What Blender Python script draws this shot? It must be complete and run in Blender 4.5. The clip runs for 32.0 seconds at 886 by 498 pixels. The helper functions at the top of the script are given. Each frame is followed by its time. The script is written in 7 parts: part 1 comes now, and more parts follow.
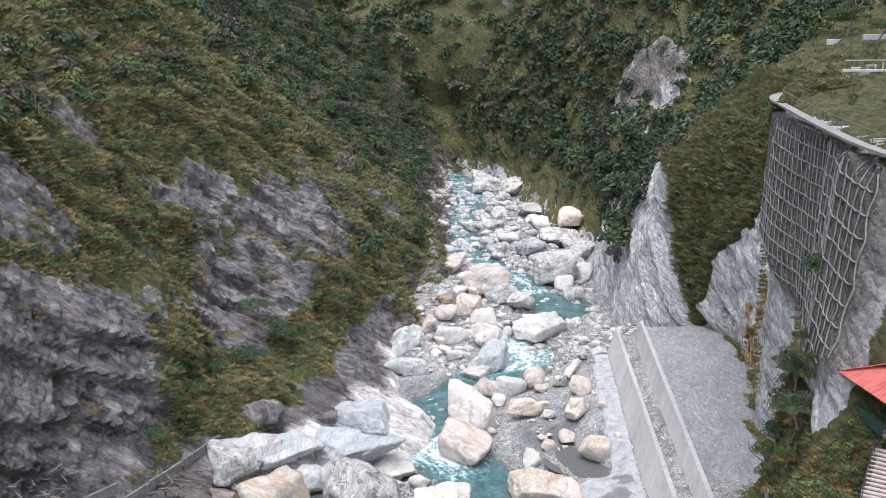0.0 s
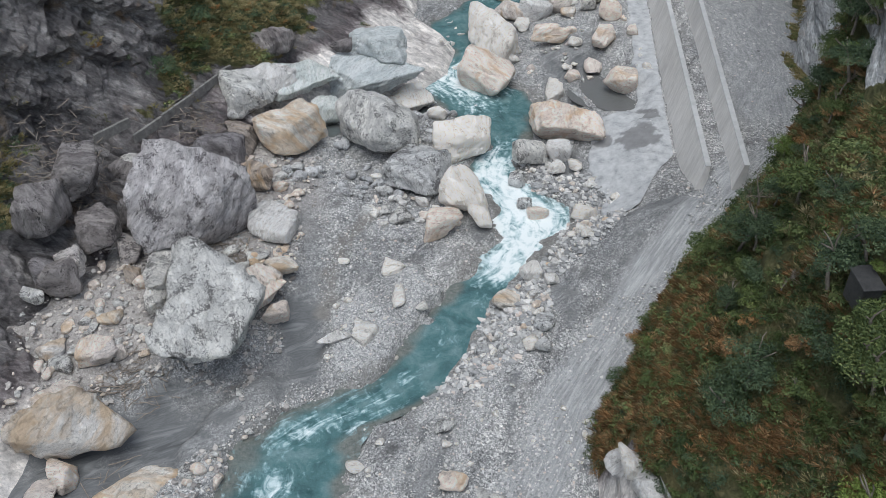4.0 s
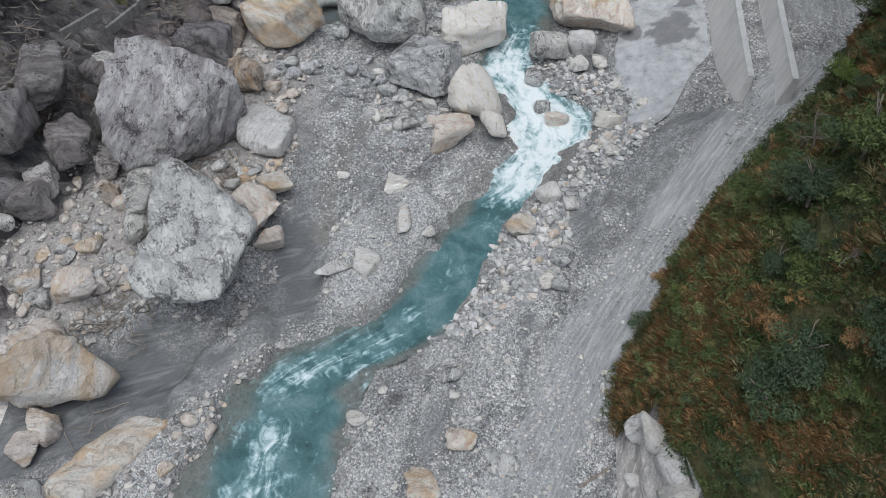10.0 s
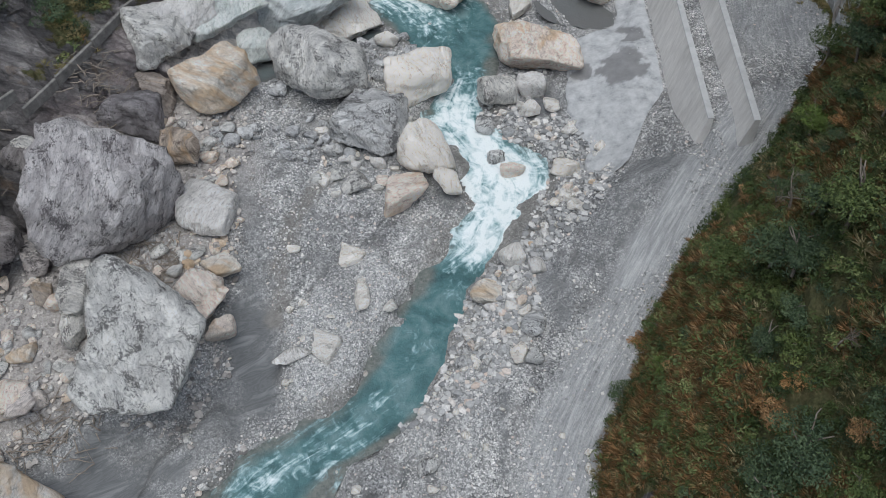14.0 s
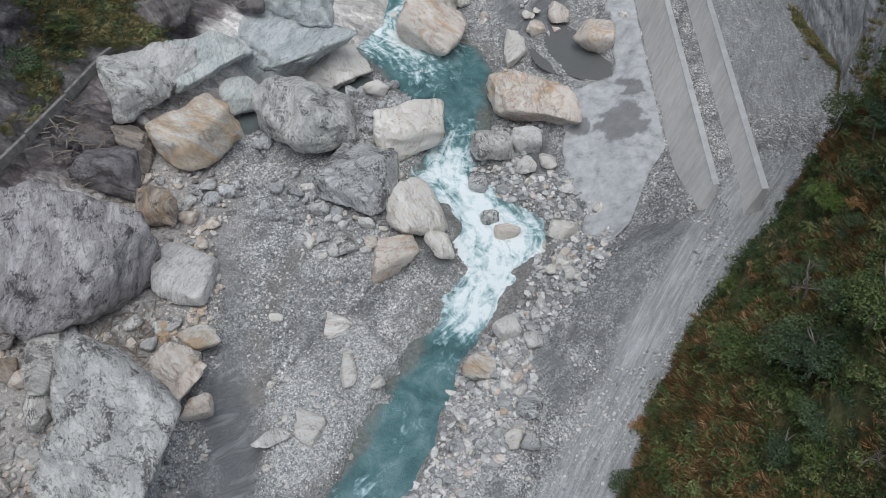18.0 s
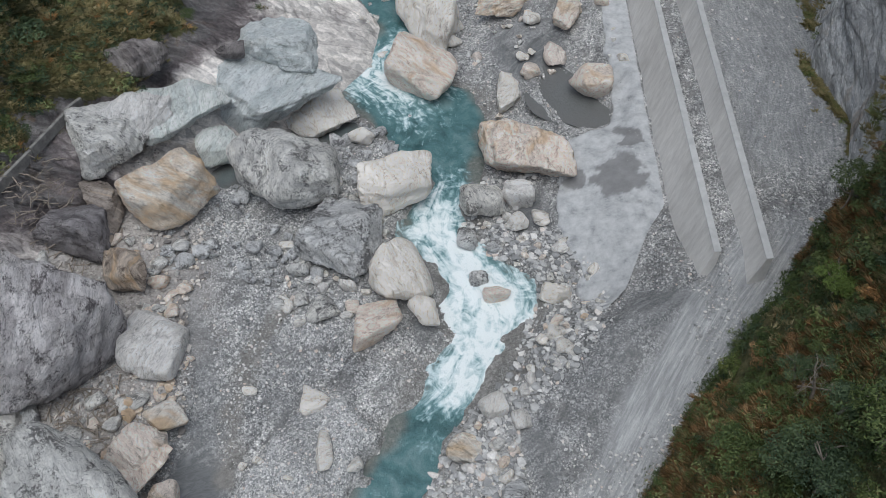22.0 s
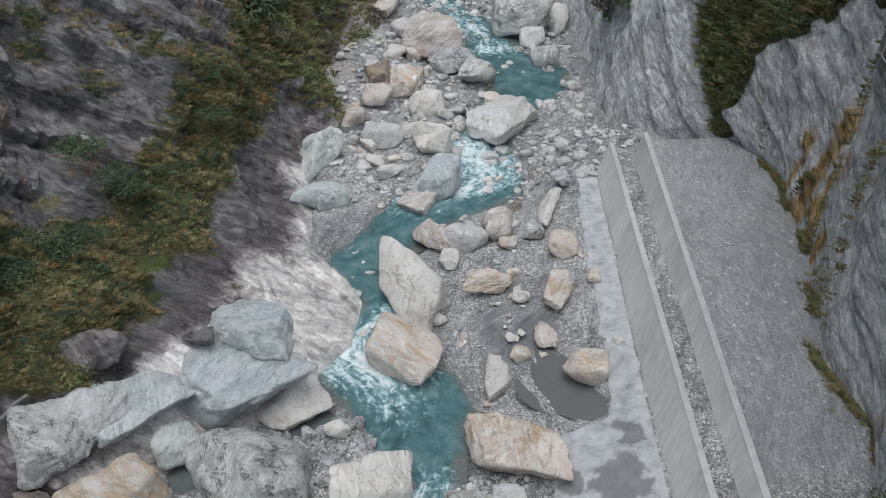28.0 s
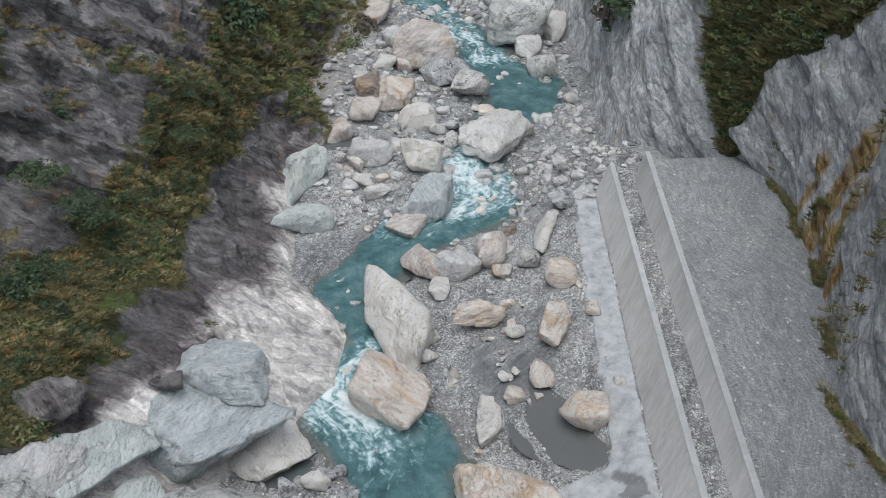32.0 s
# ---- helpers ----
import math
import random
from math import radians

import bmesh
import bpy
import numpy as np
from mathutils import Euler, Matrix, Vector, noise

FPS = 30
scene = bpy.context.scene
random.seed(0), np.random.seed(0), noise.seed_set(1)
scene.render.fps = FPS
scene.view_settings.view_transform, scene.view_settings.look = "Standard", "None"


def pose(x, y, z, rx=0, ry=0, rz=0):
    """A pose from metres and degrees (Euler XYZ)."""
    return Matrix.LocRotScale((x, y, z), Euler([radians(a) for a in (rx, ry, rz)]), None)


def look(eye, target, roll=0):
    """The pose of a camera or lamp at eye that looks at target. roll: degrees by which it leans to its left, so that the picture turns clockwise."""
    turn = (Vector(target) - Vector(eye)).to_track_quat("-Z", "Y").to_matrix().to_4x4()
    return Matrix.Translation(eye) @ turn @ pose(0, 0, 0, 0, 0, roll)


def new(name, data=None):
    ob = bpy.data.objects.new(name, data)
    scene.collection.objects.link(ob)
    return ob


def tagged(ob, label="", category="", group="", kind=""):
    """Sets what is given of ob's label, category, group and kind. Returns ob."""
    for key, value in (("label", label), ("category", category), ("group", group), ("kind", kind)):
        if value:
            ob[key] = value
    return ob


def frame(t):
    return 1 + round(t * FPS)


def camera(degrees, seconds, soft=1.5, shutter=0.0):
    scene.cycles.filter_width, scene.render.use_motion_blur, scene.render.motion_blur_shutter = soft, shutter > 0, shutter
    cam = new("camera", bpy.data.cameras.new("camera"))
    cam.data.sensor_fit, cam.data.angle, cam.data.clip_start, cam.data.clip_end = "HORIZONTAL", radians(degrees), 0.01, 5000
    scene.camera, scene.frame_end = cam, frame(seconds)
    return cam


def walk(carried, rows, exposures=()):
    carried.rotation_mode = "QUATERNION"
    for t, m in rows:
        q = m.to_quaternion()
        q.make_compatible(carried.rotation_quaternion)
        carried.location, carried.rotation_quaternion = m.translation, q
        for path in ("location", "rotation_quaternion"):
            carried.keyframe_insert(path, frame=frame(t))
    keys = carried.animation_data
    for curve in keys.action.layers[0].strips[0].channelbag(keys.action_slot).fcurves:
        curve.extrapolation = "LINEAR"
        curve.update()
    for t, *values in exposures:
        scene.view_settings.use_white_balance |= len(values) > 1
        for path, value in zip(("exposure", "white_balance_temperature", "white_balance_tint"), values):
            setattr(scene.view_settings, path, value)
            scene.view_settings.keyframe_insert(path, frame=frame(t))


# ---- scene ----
cam = camera(52.11, 32.0, soft=0.85)


def aim(x, y, z, yaw, pitch, roll):
    """Camera pose: yaw to the left from +y, pitch up, roll, in degrees."""
    return pose(x, y, z, 90 + pitch, 0, yaw) @ pose(0, 0, 0, 0, 0, roll)


PATH = [  # seconds, x, y, z, yaw, pitch, roll
    (0, 0.70, -4.21, 57.70, -1.42, -13.01, -0.38),
    (0.5, 0.76, -3.47, 57.76, -1.46, -16.74, -0.49),
    (1, 0.82, -2.69, 57.86, -1.48, -20.34, -0.58),
    (1.5, 0.76, -1.98, 58.00, -1.49, -24.06, -0.67),
    (2, 0.76, -1.18, 58.05, -0.92, -27.60, -0.68),
    (2.5, 0.83, -0.44, 58.08, -0.22, -31.25, -0.75),
    (3, 0.56, 0.43, 58.25, -0.15, -35.00, -0.58),
    (3.5, 0.52, 1.25, 58.42, -0.06, -37.05, -0.55),
    (5.5, 0.27, 5.04, 58.68, -0.13, -39.08, -0.20),
    (6, 0.33, 5.93, 58.69, 0.08, -42.46, -0.30),
    (6.5, 0.31, 6.66, 58.82, 0.21, -46.12, -0.34),
    (7, 0.26, 7.71, 59.12, 0.28, -48.57, -0.26),
    (7.5, 0.26, 8.73, 59.19, 0.33, -48.57, -0.33),
    (8, 0.30, 9.72, 59.31, 0.42, -48.60, -0.37),
    (8.5, 0.11, 10.73, 59.69, 0.24, -48.75, -0.09),
    (9, -0.05, 11.81, 59.88, 0.12, -48.86, 0.11),
    (9.5, -0.13, 12.76, 59.96, 0.06, -48.87, 0.20),
    (10, -0.14, 13.57, 59.90, 0.13, -48.71, 0.22),
    (10.5, -0.46, 14.72, 60.18, -0.10, -48.91, 0.51),
    (11, -0.51, 15.73, 60.36, -0.06, -48.98, 0.58),
    (11.5, -0.58, 16.71, 60.47, -0.06, -49.02, 0.65),
    (12, -0.75, 17.62, 60.51, -0.19, -48.99, 0.85),
    (12.5, -0.87, 18.53, 60.72, -0.28, -49.03, 1.00),
    (13, -1.16, 19.45, 60.90, -1.06, -49.09, 1.07),
    (13.5, -1.29, 20.34, 60.88, -3.39, -49.00, 0.57),
    (14, -1.33, 21.21, 60.86, -5.27, -48.95, 0.05),
    (14.5, -1.28, 21.80, 60.81, -5.28, -48.71, 0.08),
    (16.5, -1.03, 25.26, 61.49, -5.74, -48.75, 0.64),
    (17, -1.06, 26.05, 61.40, -5.97, -48.66, 0.83),
    (17.5, -1.29, 26.84, 61.30, -6.46, -48.53, 1.33),
    (18, -1.14, 27.66, 61.26, -6.53, -48.45, 1.48),
    (18.5, -0.62, 28.54, 61.23, -6.24, -48.43, 1.24),
    (19, -0.31, 29.34, 61.15, -6.17, -48.36, 1.17),
    (19.5, -0.12, 30.22, 61.26, -6.24, -48.35, 1.26),
    (20, 0.14, 31.04, 61.33, -6.23, -48.31, 1.32),
    (20.5, 0.32, 31.82, 61.41, -6.28, -48.27, 1.44),
    (21, 0.97, 32.74, 61.64, -5.77, -48.44, 0.97),
    (21.5, 1.03, 33.54, 61.55, -5.89, -48.39, 1.06),
    (22, 1.23, 34.37, 61.58, -5.92, -48.41, 1.21),
    (22.5, 1.30, 35.11, 61.40, -6.01, -46.28, 1.35),
    (23, 1.65, 35.90, 61.46, -5.85, -43.15, 1.33),
    (23.5, 1.64, 36.91, 61.74, -5.98, -39.86, 1.36),
    (24, 1.82, 37.72, 61.75, -6.00, -39.87, 1.38),
    (24.5, 2.06, 38.50, 61.65, -5.93, -39.85, 1.34),
    (26.5, 2.72, 41.57, 62.01, -5.91, -39.84, 1.37),
    (27, 2.81, 42.30, 61.95, -5.90, -36.92, 1.41),
    (27.5, 2.86, 42.96, 62.02, -5.93, -34.63, 1.45),
    (28, 3.06, 43.77, 61.98, -5.93, -34.65, 1.45),
    (28.5, 3.28, 44.51, 61.68, -5.91, -34.64, 1.43),
    (29, 3.63, 45.33, 61.48, -5.87, -34.75, 1.43),
    (29.5, 3.83, 46.23, 61.56, -5.87, -34.85, 1.44),
    (30, 3.82, 47.08, 61.65, -6.00, -34.86, 1.50),
    (30.5, 3.82, 47.95, 61.63, -6.15, -34.83, 1.55),
    (31, 3.92, 48.87, 61.62, -6.23, -34.87, 1.61),
    (31.5, 4.01, 49.74, 61.61, -6.31, -34.94, 1.68),
    (32, 4.60, 50.39, 61.37, -6.04, -34.84, 1.48),
]
walk(cam, [(row[0], aim(*row[1:])) for row in PATH],
     [(s, e, 6440, 7 + max(0, 5 - 2 * s)) for s, e in ((0, 0.95), (1, 0.78), (2, 0.6), (3, 0.45), (6, 0.22), (14, 0.2), (24, 0.14), (32, 0.24))])

# ---- world, sun ----
world = bpy.data.worlds.new("sky")
scene.world = world
world.use_nodes = True
nt = world.node_tree
sky = nt.nodes.new("ShaderNodeTexSky")
sky.sky_type = "NISHITA"
sky.sun_disc = False
sky.sun_elevation = radians(74)
sky.sun_rotation = radians(200)
sky.dust_density = 1.0
sky.ozone_density = 1.0
cloud = nt.nodes.new("ShaderNodeHueSaturation")  # a veil of high cloud takes the blue out
cloud.inputs["Saturation"].default_value = 0.55
nt.links.new(sky.outputs[0], cloud.inputs["Color"])
nt.links.new(cloud.outputs[0], nt.nodes["Background"].inputs[0])
nt.nodes["Background"].inputs[1].default_value = 0.15
sun = new("sun", bpy.data.lights.new("sun", "SUN"))
sun.data.energy = 1.5
sun.data.angle = radians(50)
sun.data.color = (1.0, 0.985, 0.96)
sun.matrix_world = look((0, 0, 0), (0.06, 0.27, -0.96))


# ---- materials ----
def material(name):
    m = bpy.data.materials.new(name)
    m.use_nodes = True
    t = m.node_tree
    b = t.nodes["Principled BSDF"]
    b.inputs["Specular IOR Level"].default_value = 0.25
    return m, t, b


def node(t, kind, **inputs):
    n = t.nodes.new("ShaderNode" + kind)
    for key, value in inputs.items():
        n.inputs[key.replace("_", " ")].default_value = value
    return n


def ramp(t, source, stops):
    r = t.nodes.new("ShaderNodeValToRGB")
    e = r.color_ramp.elements
    while len(e) < len(stops):
        e.new(0.5)
    for el, (p, c) in zip(e, stops):
        el.position, el.color = p, (*c, 1)
    t.links.new(source, r.inputs[0])
    return r.outputs[0]


def mix(t, factor, a, b, blend="MIX"):
    n = t.nodes.new("ShaderNodeMix")
    n.data_type, n.blend_type = "RGBA", blend
    for sock, v in ((n.inputs[0], factor), (n.inputs[6], a), (n.inputs[7], b)):
        if isinstance(v, (int, float)):
            sock.default_value = v
        elif isinstance(v, tuple):
            sock.default_value = (*v, 1)
        else:
            t.links.new(v, sock)
    return n.outputs[2]


def bump(t, b, height, strength, distance):
    n = node(t, "Bump", Strength=strength, Distance=distance)
    t.links.new(height, n.inputs["Height"])
    t.links.new(n.outputs[0], b.inputs["Normal"])


def coords(t, scale=(1, 1, 1), rot=(0, 0, 0), spin=False):
    """World position, turned by rot and then squeezed by scale; with spin every object lies another way."""
    vec = t.nodes.new("ShaderNodeNewGeometry").outputs["Position"]
    if spin:
        info = t.nodes.new("ShaderNodeObjectInfo")
        turn = node(t, "Math")
        turn.operation = "MULTIPLY"
        turn.inputs[1].default_value = 40.0
        t.links.new(info.outputs["Random"], turn.inputs[0])
        spun = t.nodes.new("ShaderNodeVectorRotate")
        spun.inputs["Axis"].default_value = (0.25, 0.2, 0.95)
        t.links.new(vec, spun.inputs["Vector"])
        t.links.new(turn.outputs[0], spun.inputs["Angle"])
        vec = spun.outputs[0]
    m = t.nodes.new("ShaderNodeMapping")
    m.vector_type = "TEXTURE"
    m.inputs["Scale"].default_value = tuple(1 / k for k in scale)
    m.inputs["Rotation"].default_value = rot
    t.links.new(vec, m.inputs[0])
    return m.outputs[0]


def noise_of(t, vec, scale, detail=6.0, rough=0.6, distortion=0.0):
    n = node(t, "TexNoise", Scale=scale, Detail=detail, Roughness=rough, Distortion=distortion)
    t.links.new(vec, n.inputs["Vector"])
    return n.outputs["Fac"]


def attr(t, name):
    a = t.nodes.new("ShaderNodeAttribute")
    a.attribute_name = name
    return a.outputs["Fac"]


def rock(name, dark, mid, light, crust=0.5, tilt=(1.0, 0.35, 0.0), rust=0.0, rough=0.85):
    """Foliated marble or gneiss: broad bands, fine parallel lines, folded veins, patches of dark crust, cracks and grain."""
    m, t, b = material(name)
    pos = coords(t, spin=True)
    band = noise_of(t, coords(t, (0.45, 0.45, 1.9), tilt, True), 0.55, 6, 0.6, 1.0)
    lines = noise_of(t, coords(t, (0.7, 0.7, 2.0), tilt, True), 0.7, 11, 0.72, 2.6)
    fine = noise_of(t, coords(t, (0.9, 0.9, 1.9), tilt, True), 2.6, 8, 0.78, 1.6)
    blotch = noise_of(t, pos, 0.5, 10, 0.7, 0.6)
    grain = noise_of(t, pos, 4.2, 8, 0.8)
    col = ramp(t, band, [(0.36, mid), (0.5, tuple((p + q) / 2 for p, q in zip(mid, light))), (0.62, light)])
    col = mix(t, 0.6, col, ramp(t, lines, [(0.3, (0.62, 0.62, 0.63)), (0.43, (0.9, 0.9, 0.9)), (0.55, (1.06, 1.06, 1.05)), (0.7, (1.22, 1.21, 1.19))]), "MULTIPLY")
    col = mix(t, 0.5, col, ramp(t, fine, [(0.34, (0.5, 0.5, 0.51)), (0.48, (1, 1, 1)), (0.66, (1.2, 1.2, 1.19))]), "MULTIPLY")
    gather = node(t, "Math")  # dark crust follows the lines in patches and leaves clean stone between
    gather.operation = "MULTIPLY_ADD"
    gather.inputs[1].default_value = 0.8
    t.links.new(fine, gather.inputs[0])
    t.links.new(blotch, gather.inputs[2])
    edge = 0.66 + 0.16 * crust
    col = mix(t, ramp(t, gather.outputs[0], [(edge, (0.9, 0.9, 0.9)), (edge + 0.05, (0.3, 0.3, 0.3)), (edge + 0.1, (0, 0, 0))]), col, dark)
    fold = noise_of(t, coords(t, (0.4, 0.4, 1.5), tilt, True), 0.6, 4, 0.5, 2.2)
    line = ramp(t, fold, [(0.488, (1, 1, 1)), (0.499, (0.25, 0.25, 0.25)), (0.503, (0.25, 0.25, 0.25)), (0.514, (1, 1, 1))])
    col = mix(t, 0.45, col, line, "MULTIPLY")
    col = mix(t, 0.5, col, ramp(t, grain, [(0.34, (0.66, 0.66, 0.66)), (0.5, (1, 1, 1)), (0.66, (1.22, 1.22, 1.22))]), "MULTIPLY")
    if rust:
        r = noise_of(t, coords(t, (0.7, 0.7, 1.6), tilt, True), 0.3, 8, 0.62, 1.0)
        spot = ramp(t, r, [(0.54 - 0.12 * rust, (0, 0, 0)), (0.68 - 0.1 * rust, (0.8, 0.8, 0.8))])
        col = mix(t, spot, col, mix(t, lines, (0.3, 0.19, 0.1), (0.8, 0.62, 0.42)))
    info = t.nodes.new("ShaderNodeObjectInfo")
    tint = ramp(t, info.outputs["Random"], [(0, (0.84, 0.85, 0.88)), (0.5, (1.0, 0.99, 0.97)), (1, (1.1, 1.06, 1.01))])
    col = mix(t, 0.8, col, tint, "MULTIPLY")
    col = mix(t, 1.0, col, (1.38, 1.37, 1.36), "MULTIPLY")
    t.links.new(col, b.inputs["Base Color"])
    b.inputs["Roughness"].default_value = rough
    height = lines
    for source, share in ((fine, 0.45), (grain, 0.35), (line, 0.35), (blotch, 0.5)):
        add = node(t, "Math")
        add.operation = "MULTIPLY_ADD"
        add.inputs[1].default_value = share
        t.links.new(source, add.inputs[0])
        t.links.new(height, add.inputs[2])
        height = add.outputs[0]
    bump(t, b, height, 1.0, 0.48)
    return m


def node_color(t, pos):
    n = node(t, "TexNoise", Scale=1.2, Detail=3.0)
    t.links.new(pos, n.inputs["Vector"])
    return n.outputs["Color"]


ROCK_GREY = rock("grey_rock", (0.13, 0.127, 0.13), (0.47, 0.472, 0.475), (0.72, 0.72, 0.715), 0.8)
ROCK_GREEN = rock("pale_green_rock", (0.26, 0.28, 0.285), (0.56, 0.61, 0.61), (0.74, 0.77, 0.765), 0.0)
ROCK_WHITE = rock("white_rock", (0.3, 0.285, 0.27), (0.7, 0.68, 0.655), (0.86, 0.84, 0.815), 0.1)
ROCK_PINK = rock("pinkish_rock", (0.3, 0.25, 0.22), (0.66, 0.585, 0.535), (0.84, 0.775, 0.725), 0.05, (0.7, 0.8, 0.4), 0.1)
ROCK_YELLOW = rock("rust_stained_rock", (0.3, 0.27, 0.24), (0.58, 0.55, 0.51), (0.76, 0.73, 0.7), 0.15, (0.8, 0.6, 0.9), 1.0)
ROCK_DARK = rock("dark_rock", (0.055, 0.05, 0.054), (0.16, 0.148, 0.153), (0.34, 0.32, 0.325), 0.5)
ROCK_PURPLE = rock("purple_grey_rock", (0.1, 0.088, 0.092), (0.4, 0.375, 0.378), (0.7, 0.67, 0.665), 0.75)
ROCK_BROWN = rock("brown_rock", (0.11, 0.088, 0.08), (0.27, 0.23, 0.205), (0.54, 0.48, 0.43), 0.55, (0.8, 0.5, 0.8), 0.12)


def ground_material():
    """River gravel with sand, silt, wheel tracks and wet margins, laid by mask attributes."""
    m, t, b = material("river_gravel")
    pos = coords(t)
    stones = t.nodes.new("ShaderNodeTexVoronoi")
    stones.inputs["Scale"].default_value = 4.5
    t.links.new(pos, stones.inputs["Vector"])
    fine = t.nodes.new("ShaderNodeTexVoronoi")
    fine.inputs["Scale"].default_value = 10.0
    t.links.new(pos, fine.inputs["Vector"])
    val = t.nodes.new("ShaderNodeSeparateColor")
    t.links.new(stones.outputs["Color"], val.inputs[0])
    val2 = t.nodes.new("ShaderNodeSeparateColor")
    t.links.new(fine.outputs["Color"], val2.inputs[0])
    big = noise_of(t, pos, 0.11, 6, 0.62)
    patch = noise_of(t, pos, 0.6, 6, 0.65)
    c1 = ramp(t, val.outputs[0], [(0.0, (0.15, 0.152, 0.155)), (0.5, (0.33, 0.332, 0.335)), (0.85, (0.56, 0.56, 0.555)), (1.0, (0.82, 0.81, 0.8))])
    c2 = ramp(t, val2.outputs[1], [(0.0, (0.06, 0.062, 0.064)), (0.5, (0.28, 0.283, 0.286)), (0.78, (0.58, 0.58, 0.58)), (1.0, (1.0, 0.99, 0.97))])
    col = mix(t, 0.6, c1, c2)
    sand = ramp(t, noise_of(t, pos, 14.0, 4, 0.8), [(0.3, (0.17, 0.17, 0.17)), (0.7, (0.27, 0.268, 0.265))])
    mask = ramp(t, patch, [(0.5, (0, 0, 0)), (0.64, (0.8, 0.8, 0.8))])
    col = mix(t, mask, col, sand)
    col = mix(t, 0.55, col, ramp(t, big, [(0.3, (0.62, 0.63, 0.65)), (0.7, (1.25, 1.23, 1.2))]), "MULTIPLY")
    drift = noise_of(t, coords(t, (1.0, 0.22, 1), (0, 0, -0.5)), 0.5, 9, 0.7, 1.0)
    col = mix(t, 0.9, col, ramp(t, drift, [(0.34, (0.5, 0.505, 0.515)), (0.48, (0.95, 0.95, 0.95)), (0.64, (1.35, 1.34, 1.33))]), "MULTIPLY")
    silt = ramp(t, noise_of(t, coords(t, (0.35, 1.5, 1), (0, 0, 0.5)), 0.55, 7, 0.55, 1.6), [(0.34, (0.1, 0.104, 0.108)), (0.46, (0.16, 0.164, 0.17)), (0.5, (0.125, 0.13, 0.135)), (0.64, (0.225, 0.23, 0.235))])
    washed = mix(t, 0.5, ramp(t, val.outputs[1], [(0.0, (0.22, 0.223, 0.228)), (0.5, (0.42, 0.423, 0.425)), (0.85, (0.62, 0.62, 0.615)), (1.0, (0.85, 0.84, 0.83))]), c2)
    col = mix(t, attr(t, "bar"), col, washed)
    col = mix(t, attr(t, "silt"), col, silt)
    lane = t.nodes.new("ShaderNodeCombineXYZ")
    t.links.new(attr(t, "lane"), lane.inputs[0])
    t.links.new(attr(t, "arc"), lane.inputs[1])
    ruts = noise_of(t, lane.outputs[0], 3.4, 10, 0.8, 0.35)
    road = ramp(t, ruts, [(0.3, (0.2, 0.205, 0.212)), (0.48, (0.34, 0.347, 0.355)), (0.66, (0.6, 0.605, 0.61))])
    col = mix(t, attr(t, "road"), col, road)
    rub = ramp(t, noise_of(t, pos, 2.6, 9, 0.8), [(0.3, (0.2, 0.18, 0.165)), (0.5, (0.4, 0.37, 0.35)), (0.7, (0.62, 0.585, 0.56))])
    col = mix(t, attr(t, "rubble"), col, rub)
    wet = ramp(t, noise_of(t, pos, 2.2, 10, 0.78), [(0.3, (0.1, 0.094, 0.085)), (0.7, (0.31, 0.295, 0.275))])
    col = mix(t, attr(t, "wet"), col, wet)
    t.links.new(col, b.inputs["Base Color"])
    b.inputs["Roughness"].default_value = 0.9
    add = t.nodes.new("ShaderNodeMath")
    add.operation = "ADD"
    t.links.new(stones.outputs["Distance"], add.inputs[0])
    t.links.new(patch, add.inputs[1])
    rutted = t.nodes.new("ShaderNodeMath")
    rutted.operation = "MULTIPLY_ADD"
    rutted.inputs[1].default_value = 1.2
    t.links.new(ruts, rutted.inputs[0])
    t.links.new(add.outputs[0], rutted.inputs[2])
    smoothed = t.nodes.new("ShaderNodeMix")  # silt lies smooth over the stones
    t.links.new(attr(t, "silt"), smoothed.inputs[0])
    t.links.new(rutted.outputs[0], smoothed.inputs[2])
    t.links.new(big, smoothed.inputs[3])
    bump(t, b, smoothed.outputs[0], 0.7, 0.2)
    return m


GROUND = ground_material()


